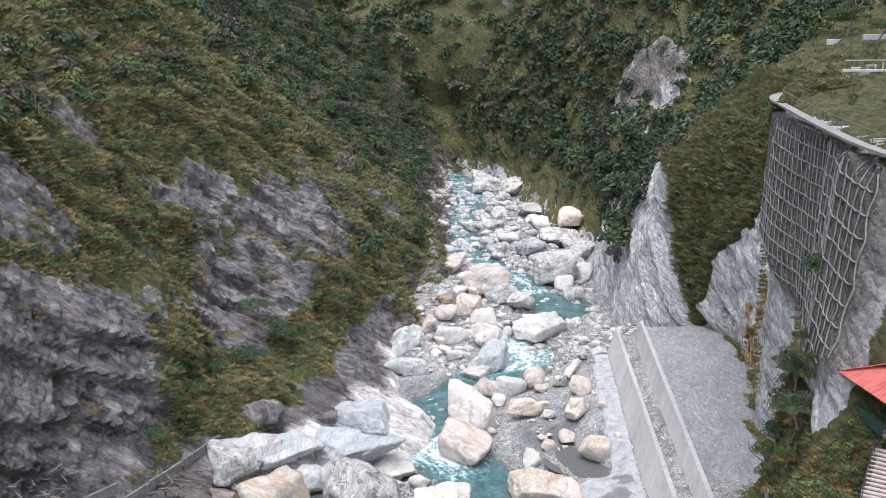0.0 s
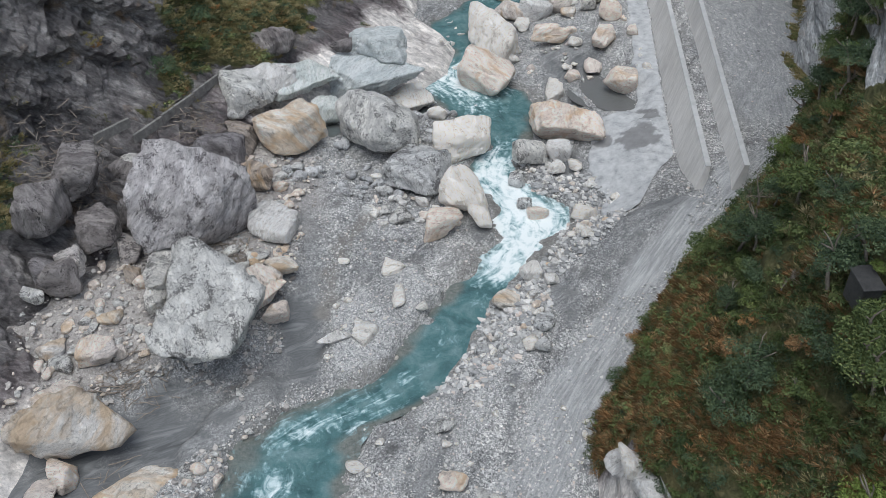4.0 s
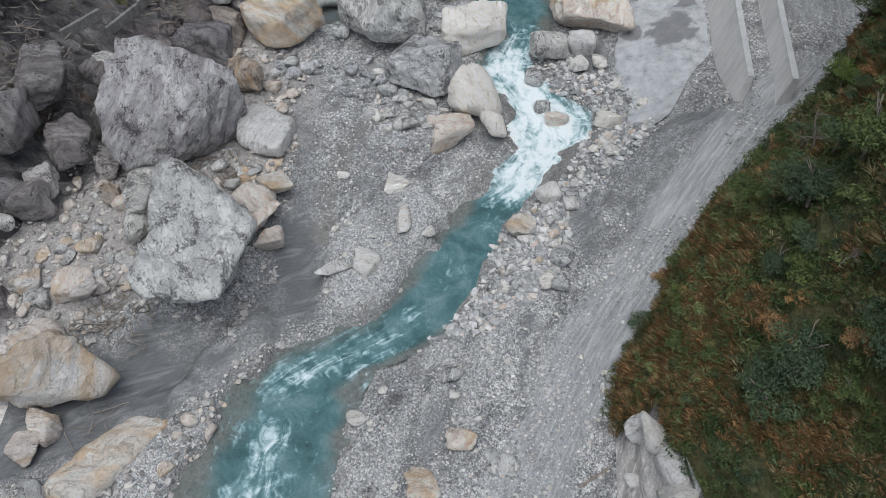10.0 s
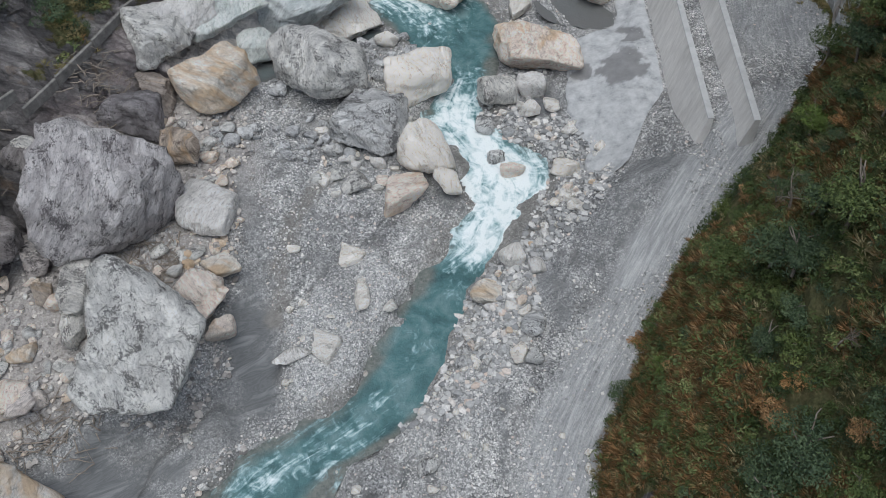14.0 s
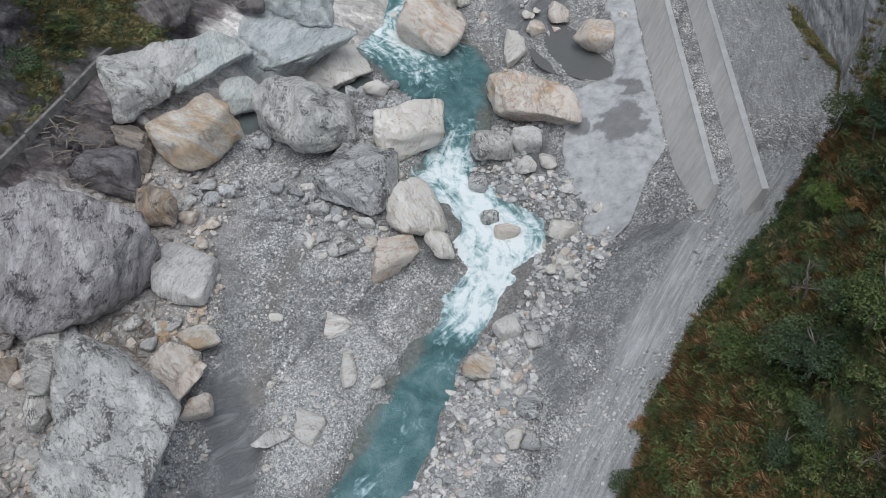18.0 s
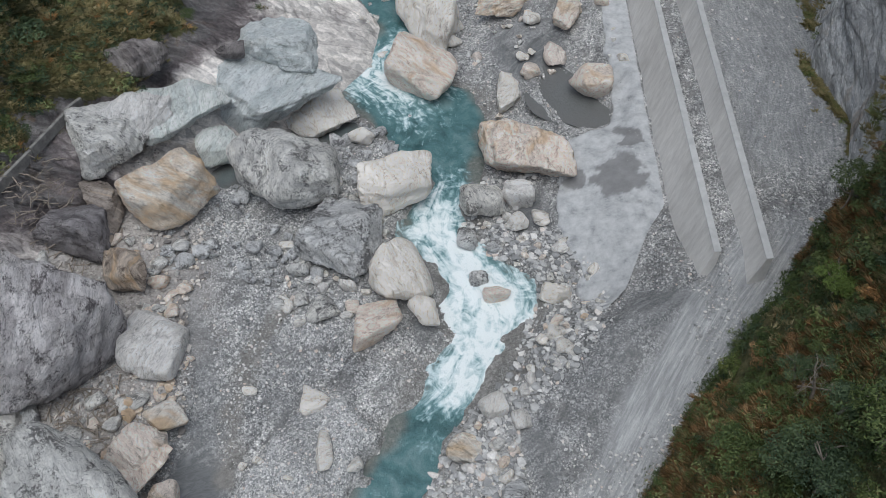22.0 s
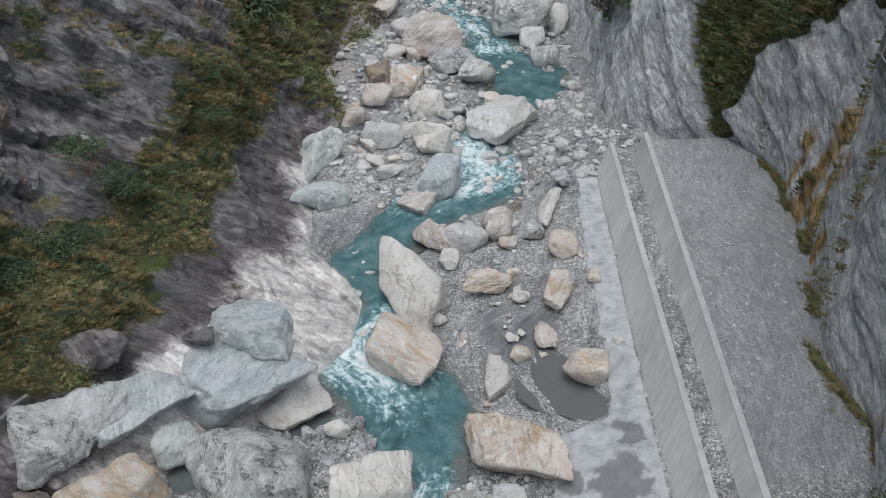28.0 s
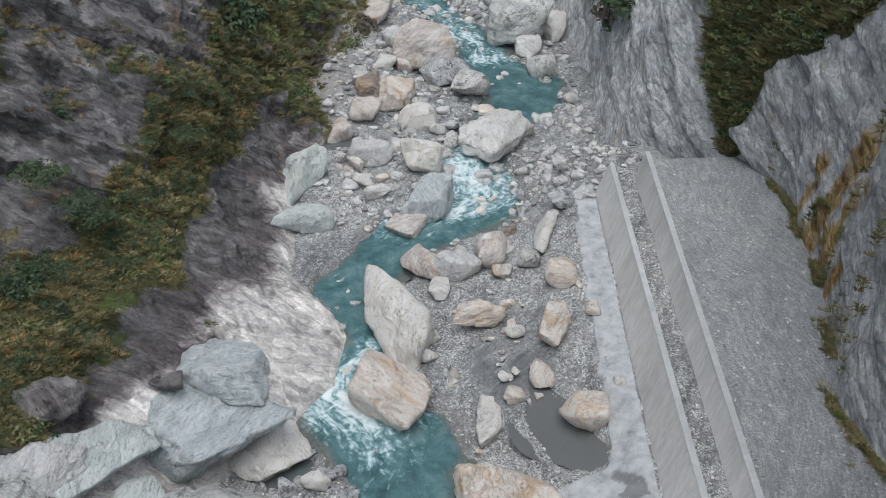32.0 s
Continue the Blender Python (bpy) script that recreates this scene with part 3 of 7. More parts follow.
def plain_height(x, y):
    """The plain, terrace and ramp without the pools."""
    p = np.stack([x, y, 0 * x], -1)
    left, right = banks(y)
    jag = 1.2 * fbm(p, 3.2, 4, 5, 0.6)
    inside = np.minimum(x - left + jag, right - x + jag)
    z = bed(y) + 0.35 * fbm(p, 9.0, 4, 1) + 0.10 * fbm(p, 1.6, 3, 2)
    z = z + 0.35 - 1.15 * smooth(inside, -2.0, 0.8)
    # left bank climbs towards the boulder field
    z = z + 3.2 * smooth(left - 9 - x, 0, 16) * smooth(y, 45, 66)
    # gravel island beside the river and the bar along the silt
    z = z + 0.9 * island(x, y) * (1 - smooth(inside, -0.9, 0)) + 0.8 * side_bar(x, y) * (1 - smooth(inside, -0.9, 0))
    # pad along the wall
    wl, wr = wall_x(y, "river"), wall_x(y, "land")
    pad = smooth(x - (right + 2), 0, np.maximum(wl - right - 5, 2)) * smooth(y, 72, 84) * (1 - smooth(y, 136, 150))
    z = z + 3.1 * pad
    z = z + 2.6 * np.exp(-((x - 25.5) / 3.0) ** 2 - ((y - 78.5) / 4.0) ** 2)
    # walled terrace
    ymask = smooth(y, 71, 79) * (1 - smooth(y, 139, 143))
    between = 8.6 + 0.15 * fbm(p, 3, 3, 7)
    top = 9.7 + 0.02 * (y - 80) + 0.18 * fbm(p, 5, 4, 8)
    terrace = np.where(x > wr + 0.3, top, between)
    t = smooth(x, wl + 0.1, wl + 0.6) * ymask
    z = z * (1 - t) + terrace * t
    # debris fan past the ends of the walls
    fan = 6.2 * np.exp(-((x - 38) / 9.0) ** 2 - ((y - 143) / 8.5) ** 2)
    z = np.where((y > 138.5) & (fan > 0.5), np.maximum(z, bed(y) + fan - 0.3 + 0.3 * fbm(p, 3.0, 4, 14)), z)
    d, h, side = along(RAMP, x, y)
    slope = np.where(side > 0, 1 - smooth(d, 2.2, 10), 1 - smooth(d, 4, 16))
    outside = 1 - smooth(y, 74, 82)
    zr = bed(y) + 0.3 + h
    k = slope * outside
    z = np.maximum(z, z * (1 - k) + zr * k)
    return z


POOL_LEVEL = [float(plain_height(np.array([q[0]]), np.array([q[1]]))[0]) for q in POOLS]


def ground_height(x, y):
    z = plain_height(x, y)
    for (cx, cy, rx, ry, turn, _), level in zip(POOLS, POOL_LEVEL):
        near = (np.abs(x - cx) < 9) & (np.abs(y - cy) < 9)
        if near.any():
            flat = blob(x[near], y[near], cx, cy, rx * 1.8, ry * 1.7, turn, 0.3, 4)
            z[near] = z[near] * (1 - flat) + (level + 0.1) * flat - 0.85 * blob(x[near], y[near], cx, cy, rx, ry, turn, 0.4, 4)
    return z


# ---- valley sides: sections of (x, z) from foot to crest at rising y ----
LEFT = [
    (-40, [(-34, -6), (-44, 0), (-56, 14), (-70, 34), (-100, 70), (-160, 130)]),
    (20, [(-34, -3), (-40, 2), (-48, 8), (-58, 24), (-80, 50), (-150, 120)]),
    (60, [(-31, 0), (-36, 4), (-41, 8), (-45, 16), (-58, 40), (-80, 70), (-150, 140)]),
    (78, [(-24, 1), (-30, 7), (-35, 10), (-39, 13), (-43, 28), (-58, 50), (-84, 80), (-150, 150)]),
    (95, [(-12, 0.5), (-20, 6.5), (-26, 10.3), (-30.5, 13), (-33, 27), (-48, 46), (-84, 86), (-150, 160)]),
    (108, [(-1.8, 1.0), (-4.2, 4.2), (-9, 7.5), (-19, 13.2), (-26, 15.5), (-31.5, 28), (-46, 48), (-82, 88), (-150, 165)]),
    (114, [(2.4, 1.5), (0.6, 3.8), (-3.5, 5.8), (-8, 8.2), (-16, 13.2), (-25.5, 16.8), (-31, 27.5), (-45, 46.5), (-81, 88), (-150, 165)]),
    (120, [(3.6, 1.5), (1.4, 4.4), (-4, 6.8), (-12, 13.2), (-25, 18), (-31, 27), (-44, 45), (-80, 88), (-150, 165)]),
    (131, [(-1, 1), (-7, 8), (-12, 14), (-15, 19.5), (-29, 28), (-44, 46), (-80, 90), (-150, 165)]),
    (146, [(0, 1), (-4, 7), (-8, 14), (-13, 24), (-24, 36), (-42, 54), (-80, 95), (-150, 170)]),
    (170, [(5, 2), (0, 9), (-4, 18), (-10, 30), (-24, 46), (-45, 66), (-80, 102), (-150, 175)]),
    (195, [(8, 3), (4, 12), (-3, 22), (-12, 31), (-28, 46), (-50, 68), (-80, 100), (-150, 175)]),
    (240, [(7, 4), (4, 12), (-4, 24), (-14, 36), (-30, 52), (-50, 72), (-80, 104), (-150, 178)]),
    (300, [(10, 6), (5, 14), (-4, 28), (-16, 42), (-32, 58), (-52, 80), (-80, 110), (-150, 182)]),
    (345, [(20, 8), (12, 18), (2, 34), (-12, 52), (-28, 68), (-52, 92), (-80, 120), (-150, 190)]),
]
RIGHT = [
    (-40, [(30, -6), (36, 6), (44, 22), (52, 34), (66, 46), (100, 70), (170, 130)]),
    (20, [(18, -2), (24, 12), (29, 22), (34, 31), (44, 42), (70, 54), (170, 120)]),
    (45, [(11.6, -0.5), (16, 9), (21, 17), (26.5, 26.0), (38, 28.2), (43, 42), (47, 49), (70, 54), (170, 110)]),
    (52, [(12.2, 0.5), (17.2, 10), (22.5, 17.5), (27.5, 25.4), (40, 27.8), (42, 41), (43, 49), (65, 53), (170, 110)]),
    (60, [(17.2, 2.5), (21, 11), (25.6, 18), (29.6, 26), (32.5, 38), (34, 49), (60, 53), (170, 110)]),
    (68, [(23.2, 5.5), (27.5, 12), (31, 20), (33.2, 29), (35.2, 49), (60, 53), (100, 58), (170, 110)]),
    (76, [(32.2, 8), (34, 14), (35.6, 22), (36.6, 32), (38, 48.8), (60, 53), (100, 58), (170, 110)]),
    (83, [(38.8, 9), (39.3, 15), (39.8, 24), (39.8, 33), (40.2, 49.1), (60, 53), (100, 58), (170, 110)]),
    (91, [(42.8, 9), (42.4, 16), (42.0, 25), (41.6, 34), (41.8, 49.2), (62, 54), (100, 60), (170, 112)]),
    (100, [(41.6, 9), (42.0, 16), (42.2, 25), (42.2, 34), (43, 49.5), (62, 54), (100, 60), (170, 112)]),
    (108, [(45.2, 9), (45.4, 17), (45.2, 26), (43.8, 34), (44.4, 49.8), (62, 55), (100, 62), (170, 115)]),
    (119, [(48.3, 9), (48.0, 16), (49.0, 23), (50, 33), (50, 46), (64, 56), (100, 64), (170, 118)]),
    (130, [(50.4, 9), (48.5, 15), (48.5, 24), (50, 35), (52, 45), (66, 57), (100, 66), (170, 120)]),
    (138, [(48.6, 9), (46.5, 15), (46.5, 24), (48, 35), (51, 45), (66, 57), (100, 66), (170, 120)]),
    (145, [(40.5, 8), (41, 17), (42, 26), (44, 35), (51, 45), (68, 58), (100, 68), (170, 125)]),
    (150, [(36.5, 5), (37.8, 15), (39.5, 26), (42.5, 36), (51, 45), (70, 59), (100, 69), (170, 127)]),
    (160, [(37, 2), (38, 13), (40, 24), (44, 34), (54, 44), (74, 60), (100, 72), (170, 130)]),
    (200, [(38, 3), (42, 12), (48, 22), (56, 32), (68, 46), (90, 66), (170, 150)]),
    (250, [(32, 5), (38, 14), (48, 28), (56, 42), (66, 62), (84, 90), (170, 190)]),
    (300, [(27, 6), (32, 18), (38, 34), (46, 54), (58, 78), (80, 110), (170, 220)]),
    (345, [(6, 8), (12, 22), (20, 40), (32, 64), (48, 92), (76, 130), (170, 240)]),
]


def side_height(x, y, sections, sign):
    """Height of a valley side over (x, y), without its roughness; low where it is not present."""
    ys = np.array([s[0] for s in sections], float)
    k = np.clip(np.searchsorted(ys, y, "right") - 1, 0, len(ys) - 2)
    t = np.clip((y - ys[k]) / (ys[k + 1] - ys[k]), 0, 1)
    t = t * t * (3 - 2 * t) * 0.5 + t * 0.5
    each = []
    for _, pts in sections:
        p = np.array(pts, float)
        px = np.maximum.accumulate(p[:, 0] * sign)
        each.append(np.interp(x * sign, px, p[:, 1], left=-9))
    each = np.array(each)
    i = np.arange(len(x))
    return each[k, i] * (1 - t) + each[k + 1, i] * t


def surface(x, y):
    """Height of the ground or valley side at (x, y)."""
    x, y = np.atleast_1d(np.asarray(x, float)), np.atleast_1d(np.asarray(y, float))
    return np.maximum(ground_height(x, y), np.maximum(side_height(x, y, LEFT, -1), side_height(x, y, RIGHT, 1)))


# ---- ground sheet ----
gx = np.unique(np.r_[np.array([-1600, -900, -500, -260, -150, -100, -75, -60]), np.arange(-50, 60, 0.42), np.array([62, 70, 85, 110, 160, 280, 520, 900, 1600])])
gy = np.unique(np.r_[np.array([-1200, -600, -250, -100, -30, 0, 14]), np.arange(24, 170, 0.42), np.arange(170, 330, 1.2), np.array([340, 370, 450, 700, 1200, 2000])])
GX, GY = np.meshgrid(gx, gy, indexing="ij")
fx, fy = GX.ravel(), GY.ravel()
fz = ground_height(np.clip(fx, -60, 70), np.clip(fy, 10, 330))
gp = np.stack([fx, fy, fz], -1)
left, right = banks(fy)
edge = np.minimum(fx - left, right - fx)
dist_ramp, hr, side = along(RAMP, fx, fy)
wetness = smooth(edge + 1.2 * fbm(gp, 3, 3, 21), -1.6, -0.2) * 0.6


def silt_mask(x, y):
    out = np.zeros(np.shape(x))
    for row in ((-26.5, 50.5, 12.0, 4.6, 34, 1.0), (-12.6, 65, 2.0, 8, 8, 0.95), (-13.2, 77, 1.2, 9, 12, 0.6), (-6.5, 73, 1.4, 8, 18, 0.35), (18, 113, 4, 6, 0, 0.8), (12, 66, 1.4, 4, 0, 0.7), (-1, 47, 1.4, 8, -15, 0.5), (15, 91, 1.6, 3, 0, 0.8), (-14.5, 58, 2.0, 6, -22, 0.7), (4.5, 79, 1.2, 2.2, 10, 0.7), (20, 70.5, 10, 3.6, 52, 0.6), (22.5, 76, 4, 3, 0, 0.6)):
        out = np.maximum(out, row[5] * blob(x, y, *row[:5], 0.6))
    return out


silt = silt_mask(fx, fy)
silt = np.clip(silt * (1.05 + 0.4 * fbm(gp, 2.4, 4, 23)), 0, 1)
for rill in (((6.6, 57.5, 0), (6.1, 53.7, 0), (5.7, 47.8, 0), (7.0, 45.4, 0)), ((-1.0, 53.0, 0), (-2.2, 49.9, 0), (-2.9, 43.9, 0), (-3.4, 40.0, 0)), ((2.6, 58, 0), (0.6, 52, 0), (0.2, 44, 0))):
    silt = np.maximum(silt, 0.75 * (1 - smooth(along(np.array(rill, float), fx, fy)[0] + 0.4 * fbm(gp, 1.2, 3, 27), 0.15, 0.5)))
flow_u, flow_v = fx * 0.94 - fy * 0.34, fx * 0.34 + fy * 0.94  # across and along the flow
ridges = smooth(fbm(np.stack([flow_u, flow_v * 0.16, 0 * fx], -1), 2.6, 4, 33), -0.05, 0.35) * smooth(fx + 10, 0, 2) * (1 - smooth(fx, 8, 12)) * (1 - smooth(fy, 62, 70)) * smooth(-edge, 0.4, 1.2) * (fx > left)
barmask = np.maximum(0.8 * ridges, np.maximum(island(fx, fy), side_bar(fx, fy)) * (silt < 0.6)) * (1 - 0.9 * silt)
brown_dist = along(np.array([(-6.6, 82.5, 0), (-9.3, 77.5, 0), (-10.6, 72, 0), (-10.8, 67, 0)], float), fx, fy)[0]
arc_s = np.where(fy > 84, fy * 0.12, fy * 0.1)
lane_s = np.where(fy > 84, fx * 0.9 + 2.2 * fbm(gp, 14, 3, 29) + 0.02 * (fy - 110) ** 2 * 0.1, dist_ramp * side)
roadmask = np.maximum((1 - smooth(dist_ramp + 0.5 * fbm(gp, 3, 3, 9), 1.8, 3.2)) * 0.85 * (1 - smooth(fy, 78, 83.5)), 0.6 * smooth(fx - wall_x(fy, "land"), 0.4, 0.8) * smooth(fy, 84.5, 89) * (1 - smooth(fy, 140, 150)))
rubble = smooth(left - 16.5 - fx, 0, 5) * smooth(fy, 50, 60)
fz[:] = fz - 0.2 * silt
ground = tagged(new("ground", mesh_from("ground", np.stack([fx, fy, fz], -1), grid_faces(len(gx), len(gy)), GROUND,
                {"silt": silt, "wet": np.maximum(wetness, 0.75 * (1 - smooth(brown_dist + 0.5 * fbm(gp, 1.6, 3, 25), 0.3, 1.3))), "road": roadmask, "rubble": rubble * 0.8 * (1 - silt), "lane": lane_s, "arc": arc_s, "bar": barmask})), "grey river plain of gravel, sand, silt and wheel tracks", "ground", kind="structure")

FOLIATION = {-1: np.array((0.42, 0.5, 0.76)), 1: np.array((0.5, -0.55, 0.67))}
DIP = np.array(Euler((0.5, 0.1, 0.4)).to_matrix()) @ np.diag((1.0, 0.35, 1.0))


def loft(name, sections, mat, label, steps, rise, rough, seed, green, scour, rust, base=None, earth=None):
    """Rock slope swept through cross sections, broken by noise."""
    ys = np.array([s[0] for s in sections], float)
    n = max(len(s[1]) for s in sections)
    prof = []
    for _, pts in sections:
        p = np.array(pts, float)
        d = np.r_[0, np.cumsum(np.hypot(*np.diff(p, axis=0).T))]
        q = np.linspace(0, 1, rise) ** 1.35 * d[-1]
        prof.append(np.stack([np.interp(q, d, p[:, 0]), np.interp(q, d, p[:, 1])], -1))
    prof = np.array(prof)
    yy = np.unique(np.r_[np.arange(ys[0], 50, 2.5), np.arange(50, 172, steps), np.arange(172, ys[-1], 3 * steps), ys[-1]])
    k = np.clip(np.searchsorted(ys, yy, "right") - 1, 0, len(ys) - 2)
    t = ((yy - ys[k]) / (ys[k + 1] - ys[k]))[:, None, None]
    t = t * t * (3 - 2 * t) * 0.5 + t * 0.5
    xz = prof[k] * (1 - t) + prof[k + 1] * t
    v = np.stack([xz[..., 0], np.repeat(yy[:, None], rise, 1), xz[..., 1]], -1)
    du, dv = np.gradient(v, axis=0), np.gradient(v, axis=1)
    nrm = np.cross(du, dv)
    nrm /= np.linalg.norm(nrm, axis=-1, keepdims=True) + 1e-9
    if base is not None:
        nrm = nrm * base
    p = v.reshape(-1, 3)
    q = p * (1, 1, 0.6)
    amount = np.minimum(1, 0.25 + np.linspace(0, 1, rise) * 9)[None, :].repeat(len(yy), 0).ravel()
    bulge = rough * (1.0 * fbm(q, 13, 3, seed) + 0.4 * fbm(p @ DIP, 4.5, 3, seed + 3, 0.55, True) - 0.2)
    for width, deep, soft in ((5.2, 0.8, 0.86), (2.1, 0.34, 0.82), (0.95, 0.14, 0.8)):
        s = (p @ FOLIATION[base] + 1.1 * fbm(q, 8.0, 3, seed + 5)) / width + 0.5 * fbm(p, 3.0 * width, 2, seed + 7)
        cut = s - np.floor(s)
        bulge = bulge + rough * deep * (np.minimum(cut / soft, 1) - smooth(cut, soft, 1.0)) * (0.5 + 0.7 * smooth(fbm(p, 2.6 * width, 2, seed + 8), -0.5, 0.6))
        if base > 0 and width < 3:  # the marble breaks into larger, smoother planes
            bulge = bulge - 0.6 * rough * deep * (np.minimum(cut / soft, 1) - smooth(cut, soft, 1.0)) * (0.5 + 0.7 * smooth(fbm(p, 2.6 * width, 2, seed + 8), -0.5, 0.6))
    bulge = bulge + rough * (0.14 if base < 0 else 0.07) * fbm(p @ DIP, 1.3, 4, seed + 9, 0.62, True)
    sc, ea = scour(p), (0 * p[:, 0] if earth is None else earth(p))
    bulge = bulge * (1 - (0.72 if base < 0 else 0.0) * sc) * (1 - 0.96 * ea * (p[:, 1] < 150))
    p = p + nrm.reshape(-1, 3) * (bulge * amount)[:, None]
    g2 = p.reshape(len(yy), rise, 3)
    nn = np.cross(np.gradient(g2, axis=0), np.gradient(g2, axis=1))
    nn = np.abs(nn[..., 2]) / (np.linalg.norm(nn, axis=-1) + 1e-9)
    gr = green(p[:, 0], p[:, 1], p[:, 2], nn.ravel())
    ob = new(name, mesh_from(name, p, grid_faces(len(yy), rise), mat, {"green": gr, "scour": sc, "rust": rust(p), "earth": ea}, shade=False))
    tagged(ob, label, "cliff", kind="structure")
    return g2, nn, gr.reshape(nn.shape)


def green_left(x, y, z, flat):
    """Plants everywhere but on the scoured foot, the buttress, the dark wall and the screes."""
    bare = 0
    for row in ((-22, 137, 27, 7.0, 69), (-37, 91, 15, 5.0, 68), (-6, 189, 6, 4, 60), (-45, 99, 7, 3.5, 60), (-33, 134, 9, 4, 60), (-16, 160, 8, 5, 60), (-50, 122, 5, 3, 30)):
        bare = np.maximum(bare, blob(x, y, *row, 0.35, 47))
    return 0.56 + 0.15 * flat - 0.42 * bare + 0.15 * smooth(z, 40, 70) - 0.6 * (1 - smooth(z - bed(y), 6.5, 10.5))


def crag_right(x, y, z):
    """Bare grey faces high over the bend of the gorge."""
    p = np.stack([x, y, z], -1)
    return 1 - smooth(np.hypot((y - 236) / 24, (z - 46) / 12) + 0.4 * fbm(p, 12, 4, 88), 0.6, 1.0)


def outcrop(x, y):
    """Where the whitish rock shows at the foot of the pavilion slope."""
    edge = np.interp(y, (32, 38, 41.4, 46.7), (18.2, 16.4, 15.4, 13.9))
    return (1 - smooth(x - edge, -0.25, 0.25)) * smooth(y, 30, 33) * (1 - smooth(y, 46, 48))


def green_right(x, y, z, flat):
    g = -0.05 + 0.3 * flat + 0.5 * smooth(z, 40, 52)
    g = g + 0.9 * (1 - smooth(y, 72, 84)) + 0.6 * smooth(y, 180, 230)
    low = np.interp(y, (105, 112, 120, 130, 136, 140, 144, 149, 160, 172, 186), (36, 36, 35, 30, 21, 8, 22, 36, 39, 37, 22))
    g = g + 0.75 * smooth(z - low + 2.5 * fbm(np.stack([x, y, z], -1), 5, 3, 64), -1, 3) * smooth(y, 104, 109) * (1 - smooth(y, 175, 190))
    g = g - 2.0 * outcrop(x, y)
    g = g - 2.0 * crag_right(x, y, z)
    g = g - 1.6 * smooth(y, 57, 60) * (1 - smooth(y, 107, 110)) * smooth(z, 26, 31) * (1 - smooth(z, 48.2, 49.4))
    return g - 0.3 * (1 - smooth(z - bed(y), 3, 8)) * smooth(y, 70, 90)


def scour_left(p):
    """Flood-scoured pale bedrock low over the river."""
    top = np.interp(p[:, 1], (60, 80, 86, 95, 104, 114, 120, 128, 136, 150, 175, 195, 206, 216, 236, 250), (3, 4, 6.0, 7.6, 7.8, 7.2, 6.6, 4.2, 3.6, 4, 4, 8, 17, 22, 20, 5))
    return 0.95 * (1 - smooth(p[:, 2] - bed(p[:, 1]) + 1.8 * fbm(p, 7, 5, 95), top - 3.6, top + 2.4))


def scour_right(p):
    """Whitish outcrop at the foot of the pavilion slope."""
    return 1.0 * outcrop(p[:, 0] + 0.8 * fbm(p, 2, 3, 93), p[:, 1])


def rust_right(p):
    """Rust-coloured seeps down the marble face."""
    out = 0.55 * smooth(fbm(p, 9, 3, 99), -0.1, 0.4) * smooth(p[:, 1], 205, 225) * (1 - smooth(p[:, 2], 14, 24))
    for cy, half, lo, hi in ((120.5, 2.0, 10, 26), (116.6, 1.6, 9, 22), (124.8, 0.8, 10, 20), (112.6, 1.4, 9, 16)):
        out = np.maximum(out, (1 - smooth(np.abs(p[:, 1] - cy + 0.25 * (p[:, 2] - 15)) + 0.5 * fbm(p, 1.5, 3, 97), half * 0.6, half)) * smooth(p[:, 2], lo - 1, lo + 1) * (1 - smooth(p[:, 2] + fbm(p, 2, 2, 98), hi - 2, hi)))
    return out


def earth_right(p):
    """Stripped brown slope under the shotcrete lattice."""
    far_face = 1.0 * crag_right(p[:, 0], p[:, 1], p[:, 2])
    low_edge = np.interp(p[:, 1], (60, 70, 80, 96, 108), (33, 30, 28, 30, 33.5))
    return far_face + smooth(p[:, 1], 57, 60) * (1 - smooth(p[:, 1], 108, 111)) * smooth(p[:, 2] - low_edge, -1.2, 0.4) * (1 - smooth(p[:, 2], 48.6, 49.6))


LEFT_GRID = loft("cliff_left", LEFT, CLIFF_LEFT, "dark grey rock wall with ledges of grass and scrub", 0.45, 250, 1.75, 40, green_left, scour_left, lambda p: 0 * p[:, 0], -1)
RIGHT_GRID = loft("cliff_right", RIGHT, CLIFF_RIGHT, "pale grey marble cliff with scrub on its ledges", 0.45, 230, 1.15, 60, green_right, scour_right, rust_right, 1, earth_right)

# far mountains that close the gorge
FAR = [
    (-260, [(330, 20), (345, 60), (370, 110), (420, 190), (520, 330), (700, 480)]),
    (-100, [(335, 12), (350, 50), (372, 100), (420, 180), (520, 310), (700, 460)]),
    (0, [(330, 6), (342, 34), (362, 80), (400, 150), (520, 290), (700, 430)]),
    (60, [(318, 6), (330, 40), (345, 82), (385, 150), (500, 280), (700, 420)]),
    (180, [(300, 20), (315, 70), (335, 120), (380, 200), (480, 300), (700, 430)]),
    (330, [(280, 40), (300, 90), (330, 150), (380, 230), (480, 330), (700, 460)]),
]


def crag(v):
    """Bare grey faces on the far mountain."""
    out = 0
    for cx, cz, rx, rz in ((48, 108, 22, 38), (86, 62, 16, 26), (-20, 150, 26, 22), (120, 120, 20, 26)):
        out = np.maximum(out, 1 - smooth(np.hypot((v[:, 0] - cx) / rx, (v[:, 2] - cz) / rz) + 0.35 * fbm(v, 22, 4, 88), 0.7, 1.05))
    return out


